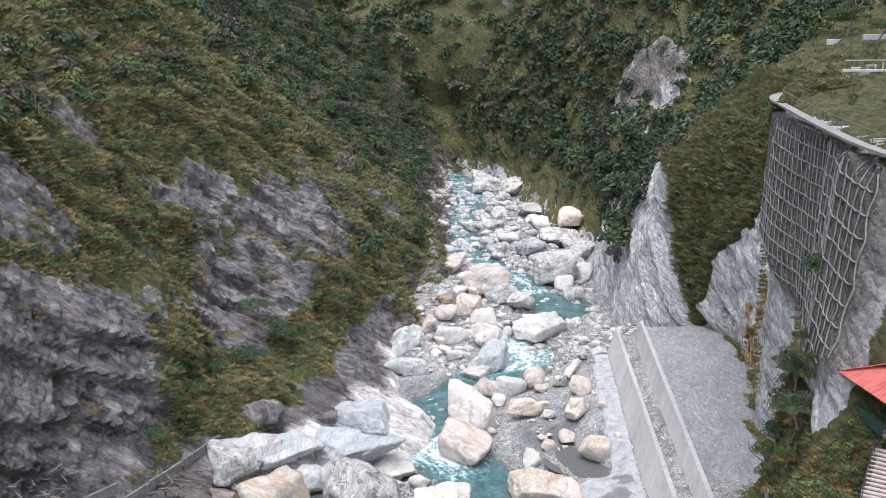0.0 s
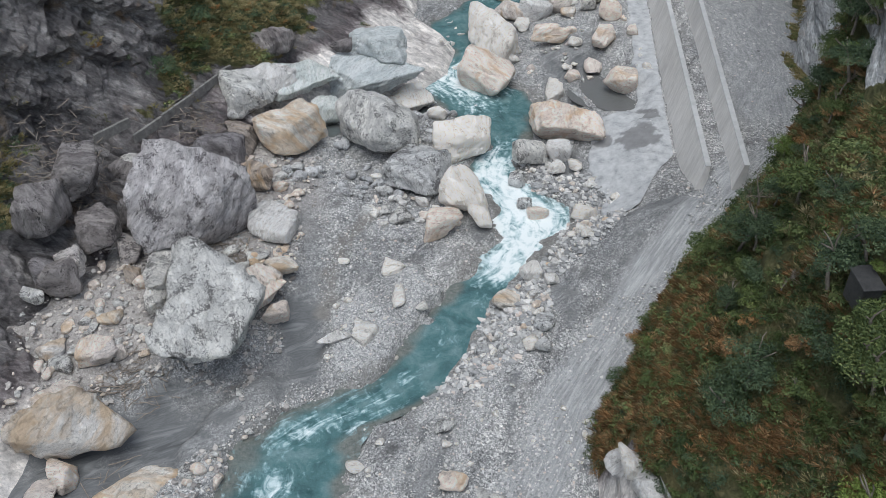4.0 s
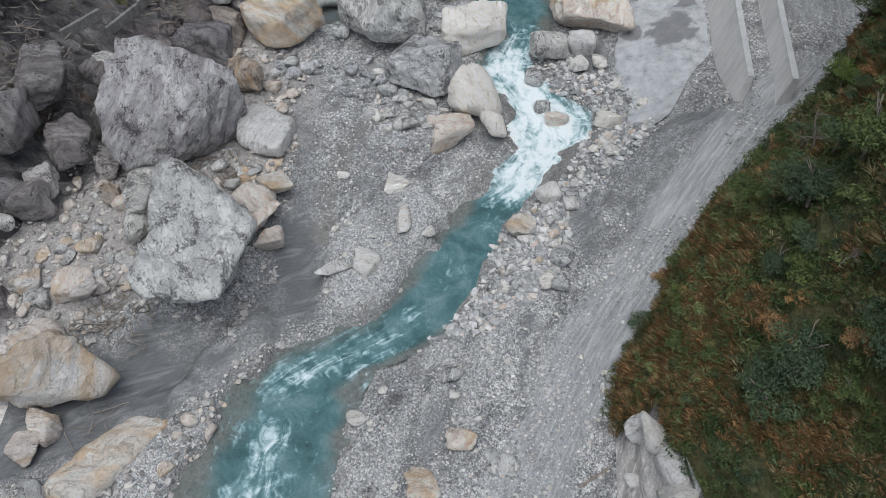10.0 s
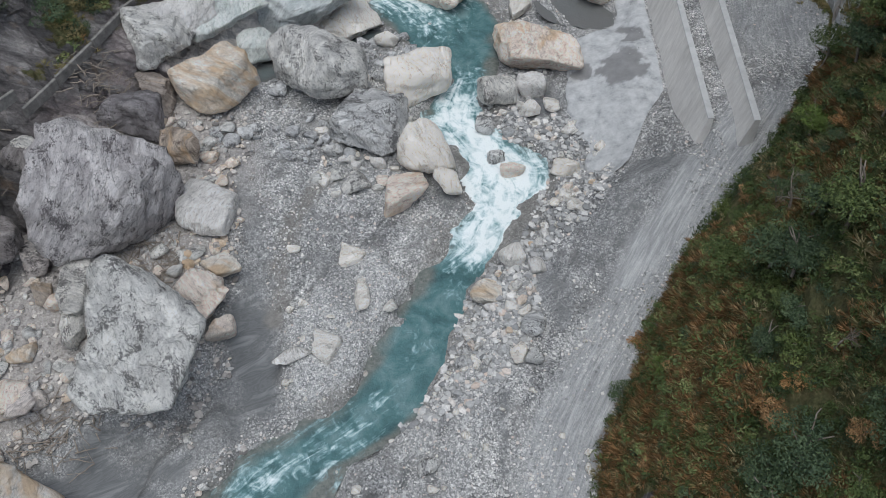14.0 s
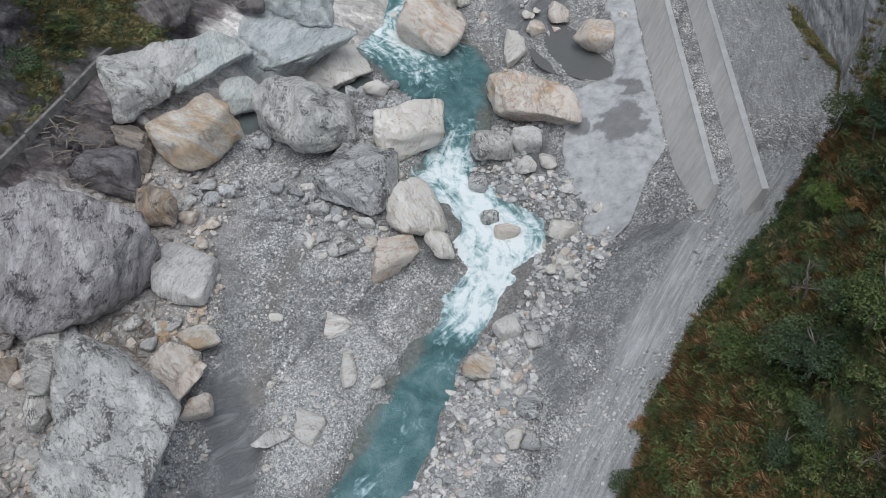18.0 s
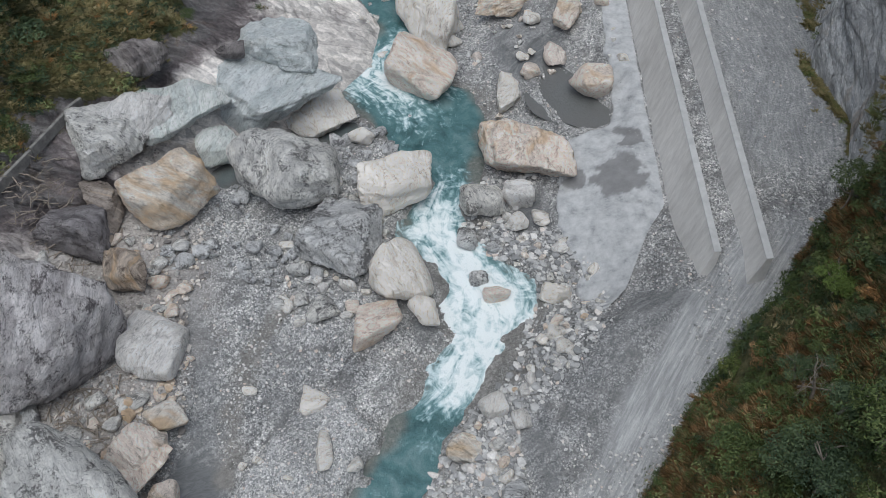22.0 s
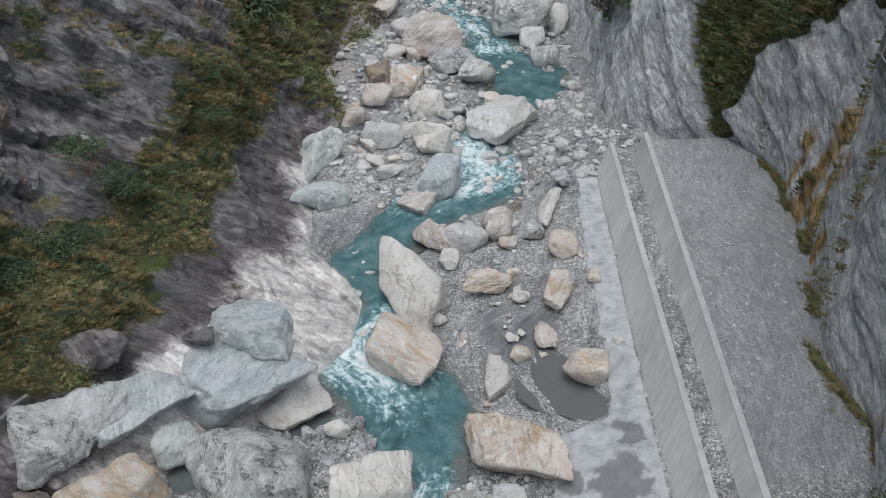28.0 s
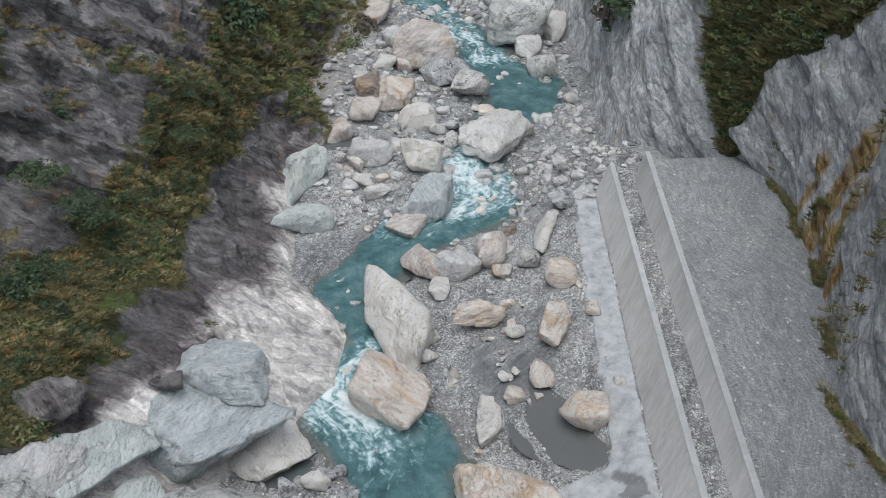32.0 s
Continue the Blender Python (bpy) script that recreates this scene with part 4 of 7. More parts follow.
def far_side(name, sections):
    ys = np.array([s[0] for s in sections], float)
    rise = 120
    prof = []
    for _, pts in sections:
        p = np.array(pts, float)
        q = np.linspace(0, len(p) - 1, rise)
        prof.append(np.stack([np.interp(q, range(len(p)), p[:, 0]), np.interp(q, range(len(p)), p[:, 1])], -1))
    xs = np.arange(ys[0], ys[-1] + 1, 3.0)
    both = np.stack([np.stack([np.interp(xs, ys, [pr[j, c] for pr in prof]) for j in range(rise)], 1) for c in (0, 1)], -1)
    v = np.stack([np.repeat(xs[:, None], rise, 1), both[..., 0], both[..., 1]], -1).reshape(-1, 3)
    v[:, 1] += 9 * fbm(v, 60, 5, 80, 0.5, True)
    v[:, 2] += 4 * fbm(v, 25, 4, 85)
    g = v.reshape(len(xs), rise, 3)
    nn = np.cross(np.gradient(g, axis=0), np.gradient(g, axis=1))
    nn = np.abs(nn[..., 2]) / (np.linalg.norm(nn, axis=-1) + 1e-9)
    ob = new(name, mesh_from(name, v, grid_faces(len(xs), rise), MOUNTAIN, {"green": 0.42 + 0.5 * nn.ravel() - 0.55 * crag(v), "scour": 0 * v[:, 0], "rust": 0 * v[:, 0], "earth": 0 * v[:, 0]}))
    tagged(ob, "steep forested mountain closing the head of the gorge", "mountain", kind="structure")
    return g, nn


FAR_GRID = far_side("mountain_far", FAR)


# ---- boulders ----
def icosphere(level):
    bm = bmesh.new()
    bmesh.ops.create_icosphere(bm, subdivisions=level, radius=1)
    v = np.array([p.co[:] for p in bm.verts])
    f = np.array([[p.index for p in face.verts] for face in bm.faces])
    bm.free()
    return v, f


ICO = {level: icosphere(level) for level in (1, 2, 3, 4, 5, 6)}


def stone_shape(level, size, seed, angular):
    """A boulder: a many-faced block with worn edges, dents, splits and grain, its foot at the origin's level."""
    rng = np.random.default_rng(seed)
    d, f = ICO[level]
    n = rng.integers(9, 14) if angular else rng.integers(11, 17)
    nrm = rng.normal(size=(n, 3))
    nrm[:6] = np.array([(1, 0, 0), (-1, 0, 0), (0, 1, 0), (0, -1, 0), (0, 0, 1), (0, 0, -1)]) + (0.33 if angular else 0.3) * rng.normal(size=(6, 3))
    nrm /= np.linalg.norm(nrm, axis=1, keepdims=True)
    off = np.r_[rng.uniform(0.72, 0.88, 6), rng.uniform(0.82, 1.02, n - 6)]
    power = 20 if angular else 11
    r = (np.maximum(d @ nrm.T / off, 0) ** power).sum(1) ** (-1 / power)
    v = d * r[:, None]
    v = v / np.abs(v).max(0)
    size = np.asarray(size, float) / 2
    w = v * size
    reach = float(size.mean())
    shift = rng.uniform(-50, 50, 3)
    rough = fbm(w + shift, reach * 0.8, 3, seed % 97) * 0.1 + (fbm(w * (1, 1, 2.2) + shift, reach * 0.32, 3, seed % 89, 0.55, True) - 0.3) * (0.035 if angular else 0.018)
    rough = rough + 0.02 * fbm(w + shift, max(reach * 0.09, 0.12), 3, seed % 83, 0.6)
    if angular:
        fol = rng.normal(size=3) * (1, 1, 0.6)
        fol /= np.linalg.norm(fol)
        s = (w @ fol + 0.12 * reach * fbm(w + shift, reach * 0.5, 2, seed % 79)) / (reach * 0.42)
        cut = s - np.floor(s)
        rough = rough + 0.07 * (np.minimum(cut / 0.8, 1) - smooth(cut, 0.8, 1.0)) * smooth(fbm(w + shift, reach, 2, seed % 73), -0.3, 0.5)
    w = w + d * (rough * reach)[:, None]
    w[:, 2] += size[2] * 0.8
    return w, f


STONE_MATS = {"grey": ROCK_GREY, "green": ROCK_GREEN, "white": ROCK_WHITE, "pink": ROCK_PINK, "yellow": ROCK_YELLOW, "dark": ROCK_DARK, "brown": ROCK_BROWN, "purple": ROCK_PURPLE}
STONE_WORDS = {"grey": "grey streaked marble", "green": "pale green-grey marble", "white": "bleached white marble", "pink": "pinkish banded gneiss",
               "yellow": "rust-stained pale marble", "dark": "dark slaty", "brown": "brown weathered", "purple": "purple-grey veined"}


def in_river(x, y, margin=0.0):
    a, b = banks(np.asarray(y, float))
    return (x > a + margin) & (x < b - margin)


def boulder(x, y, sx, sy, sz, turn, kind, form, seed):
    big = max(sx, sy)
    level = 5 if big > 5.5 else 4 if big > 2.2 else 3
    w, f = stone_shape(level, (sx, sy, sz), seed, form == "A")
    ob = new("boulder", mesh_from("boulder", w, f, STONE_MATS[kind]))
    z = float(surface(x, y)[0])
    on_rock = float(side_height(np.array([x]), np.array([y]), LEFT, -1)[0]) > float(ground_height(np.array([x]), np.array([y]))[0])
    ob.matrix_world = pose(x, y, z - 0.04 * sz + (0.5 if on_rock else 0), 0, 0, turn)
    size = "huge" if big > 8 else "large" if big > 4 else "mid-sized" if big > 2 else "small"
    form_word = "angular" if form == "A" else "rounded"
    place = "in the river" if in_river(x, y, -0.5) else "in bank rubble" if x < -13 else "on gravel"
    tagged(ob, f"{size} {form_word} {STONE_WORDS[kind]} boulder {place}", "boulder", "boulders of the river bed")
    return ob


STONES_A = [
    (-19.8, 61.3, 10.4, 12.4, 9.9, 0, "grey", "A"),
    (-24.3, 75.9, 10.9, 12.7, 9.8, -8, "purple", "A"),
    (-25.7, 66.8, 2.5, 8.0, 1.8, 5, "grey", "A"),
    (-17.6, 67.1, 5.2, 5.7, 2.4, -40, "pink", "A"),
    (-15.0, 70.8, 3.2, 3.0, 1.9, 28, "yellow", "A"),
    (-14.7, 65.2, 3.0, 2.2, 2.4, 0, "pink", "A"),
    (-30.9, 51.9, 10.4, 9.0, 5.2, 32, "yellow", "A"),
    (-24.6, 45.1, 10.7, 3.4, 1.5, 46, "yellow", "R"),
    (-29.4, 47.4, 2.7, 2.8, 2.2, 0, "pink", "A"),
    (-29.4, 41.8, 3.5, 2.2, 2.4, 18, "grey", "R"),
    (-28.7, 38.0, 5.1, 3.8, 2.8, 0, "pink", "R"),
    (-19.6, 38.8, 3.2, 2.0, 1.8, -23, "pink", "R"),
    (-23.5, 37.4, 2.9, 2.4, 2.0, 0, "grey", "R"),
    (-21.1, 37.2, 2.5, 1.9, 1.6, 0, "pink", "R"),
    (-17.7, 37.9, 2.2, 1.8, 1.5, 34, "pink", "R"),
    (-24.8, 39.0, 1.9, 1.8, 1.5, 0, "grey", "R"),
    (-34.4, 65.5, 4.5, 2.6, 3.6, 0, "dark", "A"),
    (-28.7, 68.3, 2.1, 2.2, 1.7, 0, "brown", "A"),
    (-29.1, 58.8, 3.3, 3.1, 2.0, 0, "pink", "A"),
    (-27.8, 59.3, 1.8, 1.7, 1.3, 0, "pink", "A"),
    (-27.5, 67.5, 1.6, 1.8, 1.3, 0, "pink", "A"),
    (-35.9, 63.5, 2.1, 1.6, 1.6, 0, "grey", "A"),
]
STONES_B = [
    (-34.6, 75.4, 5.2, 5.6, 5.2, 8, "dark", "A"),
    (-32.0, 71.4, 4.2, 4.6, 4.6, 5, "dark", "A"),
    (-30.4, 75.2, 3.0, 3.9, 3.6, -12, "dark", "A"),
    (-36.6, 70.6, 4.6, 5.4, 4.4, 10, "dark", "A"),
    (-29.8, 71.6, 2.4, 2.8, 2.6, 0, "purple", "A"),
    (-33.6, 67.6, 3.2, 3.0, 2.6, 20, "purple", "A"),
    (-31.4, 78.8, 2.6, 2.4, 2.4, 0, "dark", "A"),
    (-35.6, 65.9, 2.8, 2.8, 2.3, 0, "dark", "A"),
    (-31.1, 80.0, 2.9, 2.1, 2.0, 0, "grey", "A"),
    (-25.0, 70.9, 2.6, 2.8, 1.3, 0, "grey", "A"),
    (-33.5, 59.3, 2.9, 2.2, 1.3, 28, "yellow", "A"),
    (-29.4, 62.8, 2.5, 1.7, 1.0, 28, "yellow", "A"),
    (-16.4, 91.4, 7.7, 5.9, 5.4, 38, "yellow", "R"),
    (-23.7, 87.0, 5.9, 3.9, 4.8, -5, "dark", "A"),
    (-21.9, 90.6, 8.0, 3.4, 3.8, -55, "brown", "A"),
    (-6.5, 94.0, 10.2, 7.6, 8.6, 0, "grey", "R"),
    (-19.2, 83.4, 4.2, 3.8, 3.3, 0, "brown", "A"),
    (3.0, 93.9, 7.5, 5.0, 4.5, 10, "white", "R"),
    (-2.3, 88.3, 7.2, 7.8, 3.6, -30, "grey", "A"),
    (2.7, 83.2, 6.4, 5.1, 5.1, 22, "white", "R"),
    (4.7, 79.8, 3.1, 3.5, 2.8, 0, "white", "R"),
    (-0.1, 78.7, 5.7, 4.7, 3.4, -10, "pink", "R"),
    (10.5, 91.3, 3.7, 3.2, 3.6, 0, "grey", "R"),
    (14.0, 92.4, 3.0, 2.2, 2.7, 0, "white", "R"),
    (13.6, 89.0, 2.6, 1.8, 2.1, 0, "white", "R"),
    (8.9, 88.4, 2.0, 2.6, 1.6, 0, "grey", "R"),
    (9.5, 83.9, 1.8, 1.2, 1.8, 0, "grey", "R"),
]
STONES_C = [
    (10.9, 82.0, 2.6, 1.1, 2.0, 0, "pink", "R"),
    (-3.8, 81.1, 2.9, 2.9, 1.4, 10, "grey", "A"),
    (-5.0, 84.4, 1.0, 0.8, 0.8, 0, "white", "A"),
    (-4.3, 84.2, 1.1, 1.0, 0.9, 0, "white", "A"),
    (-1.6, 83.4, 1.8, 1.0, 1.2, 0, "white", "A"),
    (1.8, 82.5, 1.6, 1.7, 1.4, 0, "pink", "A"),
    (-5.8, 85.3, 2.2, 1.2, 1.5, 0, "grey", "A"),
    (-4.6, 72.3, 2.7, 2.5, 0.8, -10, "white", "A"),
    (-3.7, 68.0, 1.4, 3.5, 0.7, 5, "white", "R"),
    (-1.4, 66.9, 1.5, 1.4, 0.8, 0, "white", "R"),
    (-9.6, 73.9, 1.4, 0.8, 0.5, 0, "white", "R"),
    (6.6, 67.4, 3.1, 2.4, 1.4, -25, "yellow", "R"),
    (9.0, 70.1, 2.3, 1.8, 1.8, 0, "white", "R"),
    (8.2, 60.4, 1.3, 1.9, 0.8, 0, "white", "A"),
    (9.6, 62.7, 2.0, 2.3, 1.2, 0, "grey", "R"),
    (0.6, 52.5, 1.8, 1.7, 0.7, 0, "grey", "R"),
    (-4.7, 51.4, 0.9, 0.8, 0.5, 0, "white", "A"),
    (-16.9, 82.8, 1.9, 1.3, 1.3, 0, "pink", "A"),
    (-15.4, 86.5, 1.6, 1.5, 1.0, 0, "grey", "A"),
    (-6.9, 63.3, 2.8, 3.5, 0.8, 0, "white", "A"),
    (-9.8, 62.6, 3.4, 2.3, 0.6, 36, "white", "A"),
    (-8.3, 52.3, 1.6, 2.7, 0.5, 24, "yellow", "A"),
]
STONES_D = [
    (3.9, 45.2, 1.5, 3.2, 0.4, 44, "grey", "A"),
    (-1.9, 43.6, 1.5, 3.0, 0.5, 0, "pink", "A"),
    (-5.6, 42.9, 1.4, 1.1, 0.6, 0, "grey", "R"),
    (-3.6, 43.4, 0.6, 0.5, 0.4, 0, "white", "A"),
    (-6.8, 49.1, 1.9, 1.5, 0.6, 0, "white", "A"),
    (9.4, 59.7, 1.9, 1.7, 1.5, 0, "grey", "R"),
    (15.8, 81.3, 3.2, 1.9, 1.7, 0, "white", "A"),
    (15.7, 89.1, 1.7, 1.4, 1.4, 0, "white", "A"),
    (6.3, 110.5, 8.5, 5.7, 6.4, -37, "pink", "R"),
    (15.1, 107.2, 2.5, 6.5, 1.4, -10, "white", "A"),
    (23.6, 105.2, 5.1, 3.0, 4.0, 10, "pink", "R"),
    (15.5, 97.1, 10.9, 6.6, 4.4, -24, "pink", "A"),
    (7.8, 119.5, 12.1, 6.4, 6.5, -51, "white", "R"),
    (15.8, 119.1, 5.7, 3.5, 4.0, 0, "pink", "A"),
    (18.0, 129.2, 4.4, 4.7, 3.5, 0, "pink", "R"),
    (22.7, 116.4, 9.9, 2.6, 2.4, 71, "pink", "A"),
    (24.5, 123.4, 3.8, 3.9, 3.1, 0, "pink", "R"),
    (14.4, 127.3, 6.1, 3.5, 4.2, -10, "white", "R"),
    (11.1, 129.3, 3.8, 6.8, 2.7, 35, "pink", "R"),
    (12.2, 125.3, 2.2, 4.6, 1.3, 0, "white", "R"),
    (18.8, 116.1, 2.1, 1.3, 1.5, 0, "white", "R"),
    (20.3, 111.5, 2.4, 3.9, 1.4, 0, "pink", "A"),
]
STONES_E = [
    (21.9, 126.9, 2.6, 3.0, 1.8, 0, "grey", "R"),
    (24.5, 131.5, 9.2, 3.0, 2.2, 68, "white", "A"),
    (10.1, 115.6, 2.7, 2.0, 1.6, 0, "white", "R"),
    (18.8, 125.7, 2.4, 2.0, 1.4, 0, "yellow", "R"),
    (10.2, 118.7, 3.1, 2.5, 1.9, 0, "white", "R"),
    (-9.9, 104.7, 13.5, 11.2, 5.3, 41, "green", "A"),
    (-7.4, 108.6, 9.0, 6.0, 5.0, -20, "green", "A"),
    (-16.2, 100.0, 11.0, 8.0, 3.6, 34, "green", "A"),
    (-21.6, 95.4, 9.5, 7.4, 3.4, 40, "grey", "A"),
    (-13.1, 98.0, 4.3, 4.2, 3.0, 0, "green", "A"),
    (-3.8, 104.2, 6.6, 4.5, 2.6, 29, "white", "A"),
    (-0.0, 101.1, 2.5, 2.1, 1.8, 0, "white", "R"),
    (-11.8, 106.8, 3.0, 2.0, 2.4, 0, "dark", "A"),
    (-19.0, 102.6, 7.4, 4.6, 3.6, 32, "dark", "A"),
    (22.5, 156.0, 7.3, 11.7, 4.0, -45, "white", "A"),
    (5.9, 151.6, 5.9, 4.1, 3.5, 0, "white", "R"),
    (12.5, 149.7, 6.1, 4.9, 4.9, 0, "white", "R"),
    (12.6, 141.3, 7.4, 5.3, 5.9, -5, "green", "R"),
    (9.8, 138.5, 4.3, 5.9, 2.6, -46, "pink", "R"),
    (2.2, 157.5, 4.0, 3.9, 3.2, 0, "pink", "R"),
    (12.4, 160.7, 5.0, 4.3, 3.5, 0, "white", "R"),
    (9.5, 166.2, 6.3, 6.3, 4.4, 0, "pink", "A"),
    (5.8, 166.9, 4.4, 7.1, 3.1, 0, "brown", "A"),
    (5.1, 161.4, 5.5, 4.1, 3.3, 0, "pink", "R"),
    (20.5, 169.6, 6.3, 6.5, 5.0, 0, "grey", "R"),
]
STONES_F = [
    (32.6, 177.6, 4.7, 5.3, 3.7, 0, "grey", "R"),
    (31.5, 183.9, 4.5, 4.7, 3.1, 0, "white", "R"),
    (14.6, 183.4, 7.5, 7.7, 5.3, 0, "pink", "A"),
    (11.6, 178.1, 3.9, 5.3, 2.7, 0, "pink", "R"),
    (17.5, 174.2, 8.0, 5.3, 4.8, 0, "grey", "R"),
    (17.0, 159.5, 2.8, 2.0, 1.7, 0, "grey", "R"),
    (3.8, 150.7, 3.8, 2.1, 1.6, -50, "white", "A"),
    (6.2, 144.0, 4.1, 2.2, 2.0, 10, "white", "A"),
    (-1.9, 146.7, 10.1, 9.5, 4.6, 28, "green", "A"),
    (-2.3, 138.3, 7.7, 4.9, 2.9, 10, "green", "A"),
    (1.2, 129.1, 2.6, 4.6, 0.5, 0, "grey", "R"),
    (27.5, 137.6, 3.4, 3.9, 2.0, 0, "grey", "A"),
    (10.6, 186.8, 4.4, 5.3, 3.1, 0, "white", "R"),
    (8.5, 177.3, 3.7, 4.1, 2.2, 0, "white", "R"),
    (5.1, 169.7, 3.2, 3.2, 2.2, 0, "white", "R"),
    (22.4, 165.6, 3.2, 3.4, 1.9, 0, "pink", "R"),
    (23.7, 140.2, 2.3, 1.9, 1.6, 0, "grey", "R"),
    (21.2, 134.4, 2.5, 1.4, 1.5, 0, "brown", "R"),
    (9.1, 154.1, 2.2, 1.9, 1.5, 0, "white", "R"),
    (4.6, 146.8, 2.8, 2.6, 1.7, 0, "white", "R"),
    (7.3, 147.4, 2.1, 2.0, 1.5, 0, "pink", "R"),
    (-20.1, 97.6, 8.3, 5.1, 3.8, 27, "white", "A"),
    (1.2, 46.8, 2.4, 2.1, 1.2, 10, "pink", "A"),
]
STONES_G = [
    (-8.0, 52.4, 1.9, 2.2, 0.7, 0, "white", "A"),
    (-1.6, 43.4, 1.9, 2.8, 0.7, 23, "pink", "A"),
    (-0.7, 40.2, 2.3, 2.6, 0.9, 0, "grey", "A"),
    (-0.3, 37.9, 2.0, 2.8, 0.8, 0, "pink", "A"),
    (4.3, 44.9, 2.2, 2.0, 0.6, -34, "grey", "A"),
    (-16.7, 68.3, 6.7, 3.9, 2.9, 47, "pink", "A"),
    (-16.5, 76.5, 4.8, 5.8, 2.4, -10, "white", "R"),
    (-25.9, 68.5, 3.0, 8.7, 2.4, 0, "grey", "A"),
    (-30.9, 46.3, 2.6, 3.2, 1.6, 0, "pink", "A"),
    (-29.4, 42.1, 3.3, 2.5, 1.9, 0, "grey", "R"),
    (-31.4, 55.1, 5.1, 3.0, 2.0, 10, "pink", "A"),
    (-32.6, 52.0, 6.5, 3.2, 1.8, 20, "yellow", "A"),
    (-30.0, 59.3, 3.3, 3.5, 1.7, 0, "pink", "A"),
    (15.1, 238.5, 9.3, 10.3, 3.7, 0, "grey", "R"),
    (29.4, 189.5, 11.5, 13.5, 8.0, 0, "grey", "R"),
    (14.1, 180.1, 10.0, 11.3, 7.0, 0, "pink", "R"),
    (32.5, 251.6, 7.8, 15.9, 5.5, 0, "grey", "R"),
    (36.0, 220.7, 10.1, 15.2, 6.0, 0, "grey", "A"),
    (39.5, 224.8, 7.3, 11.8, 4.4, 0, "pink", "R"),
    (28.1, 209.2, 8.2, 10.1, 4.9, 0, "grey", "R"),
    (7.7, 196.5, 6.5, 8.2, 3.9, 0, "pink", "R"),
    (29.8, 281.9, 10.8, 15.2, 6.5, 0, "grey", "A"),
    (22.2, 289.0, 11.1, 15.7, 7.8, 0, "grey", "A"),
]
STONES_H = [
    (38.3, 208.8, 6.8, 12.2, 4.8, 0, "grey", "A"),
    (23.2, 222.8, 5.8, 7.5, 3.5, 0, "white", "R"),
    (36.7, 191.6, 5.1, 11.0, 3.5, 0, "white", "R"),
    (22.0, 243.1, 4.7, 7.3, 3.3, 0, "grey", "R"),
    (33.7, 236.3, 6.1, 8.6, 4.3, 0, "white", "R"),
]
STONES_I = [
    (13.6, 46.0, 2.4, 2.2, 2.0, 20, "white", "A"),
    (14.2, 44.2, 2.6, 3.0, 2.6, -15, "white", "A"),
    (14.8, 42.0, 2.8, 3.2, 2.8, 35, "white", "A"),
    (15.4, 39.8, 3.0, 3.2, 3.0, 10, "white", "A"),
    (13.0, 43.0, 1.3, 1.1, 0.9, 0, "white", "R"),
    (13.2, 41.2, 1.5, 1.2, 1.0, 40, "white", "R"),
    (13.6, 39.4, 1.4, 1.3, 1.0, 0, "grey", "R"),
]
PLACED = []
for stone in STONES_A + STONES_B + STONES_C + STONES_D + STONES_E + STONES_F + STONES_G + STONES_H + STONES_I:
    boulder(*stone, seed=int(abs(stone[0]) * 370 + stone[1] * 1310) % 9973)
    PLACED.append((stone[0], stone[1], max(stone[2], stone[3]) / 2))
PLACED = np.array(PLACED)


# ---- water ----
wy = np.r_[np.arange(-140, 22, 3.0), np.arange(22, 330, 0.4)]
wu = np.linspace(-0.22, 1.22, 44)
WY, WU = np.meshgrid(wy, wu, indexing="ij")
L, R = banks(WY.ravel())
wxs = L + (R - L) * WU.ravel()
wp = np.stack([wxs, WY.ravel(), 0 * wxs], -1)
foam_line = np.interp(WY.ravel(), (22, 38, 43, 50, 53, 56, 60, 66, 70, 73, 79, 90, 95, 99, 104, 108, 112, 116, 119, 122, 126, 134, 137, 142, 150, 158, 162, 166, 176, 182, 190, 200, 330),
                      (0.2, 0.24, 0.18, 0.12, 0.24, 0.2, 0.1, 0.04, 0.14, 0.4, 0.46, 0.44, 0.32, 0.0, 0.1, 0.24, 0.32, 0.34, 0.18, 0.0, -0.16, -0.1, 0.12, 0.3, 0.34, 0.3, 0.12, -0.08, -0.08, 0.26, 0.3, 0.2, 0.2))
mid = 1 - np.abs(WU.ravel() - np.interp(WY.ravel(), (40, 60, 72, 90, 110, 330), (0.5, 0.4, 0.55, 0.45, 0.4, 0.5))) * 2
foam = foam_line + 0.16 * mid - 0.11 + 0.08 * fbm(wp, 3.2, 3, 37) - 0.09 * smooth(WU.ravel(), 0.62, 0.8) * smooth(WY.ravel(), 78, 82) * (1 - smooth(WY.ravel(), 90, 94))
fast = smooth(foam_line, 0.2, 0.36)
for bx, by, reach in PLACED[in_river(PLACED[:, 0], PLACED[:, 1], -1.5) & (PLACED[:, 1] < 210)]:
    away = np.hypot(wp[:, 0] - bx, wp[:, 1] - by) - reach * 0.85
    foam = foam + 0.13 * fast * np.exp(-(np.maximum(away, 0) / 0.7) ** 2) * np.clip(0.6 + 0.9 * fbm(wp, 1.5, 2, 36), 0, 1.3)
chop = 0.10 * fbm(wp, 1.4, 4, 31) * (0.4 + 2.2 * smooth(foam, 0.4, 0.85)) + 0.14 * smooth(foam, 0.45, 0.85) * fbm(wp, 0.6, 3, 33)
wz = bed(np.maximum(WY.ravel(), 10)) - 0.18 + chop
shore = 1 - smooth(np.minimum(WU.ravel(), 1 - WU.ravel()) * (R - L) + 0.7 * fbm(wp, 2.5, 3, 35), -0.6, 0.8)
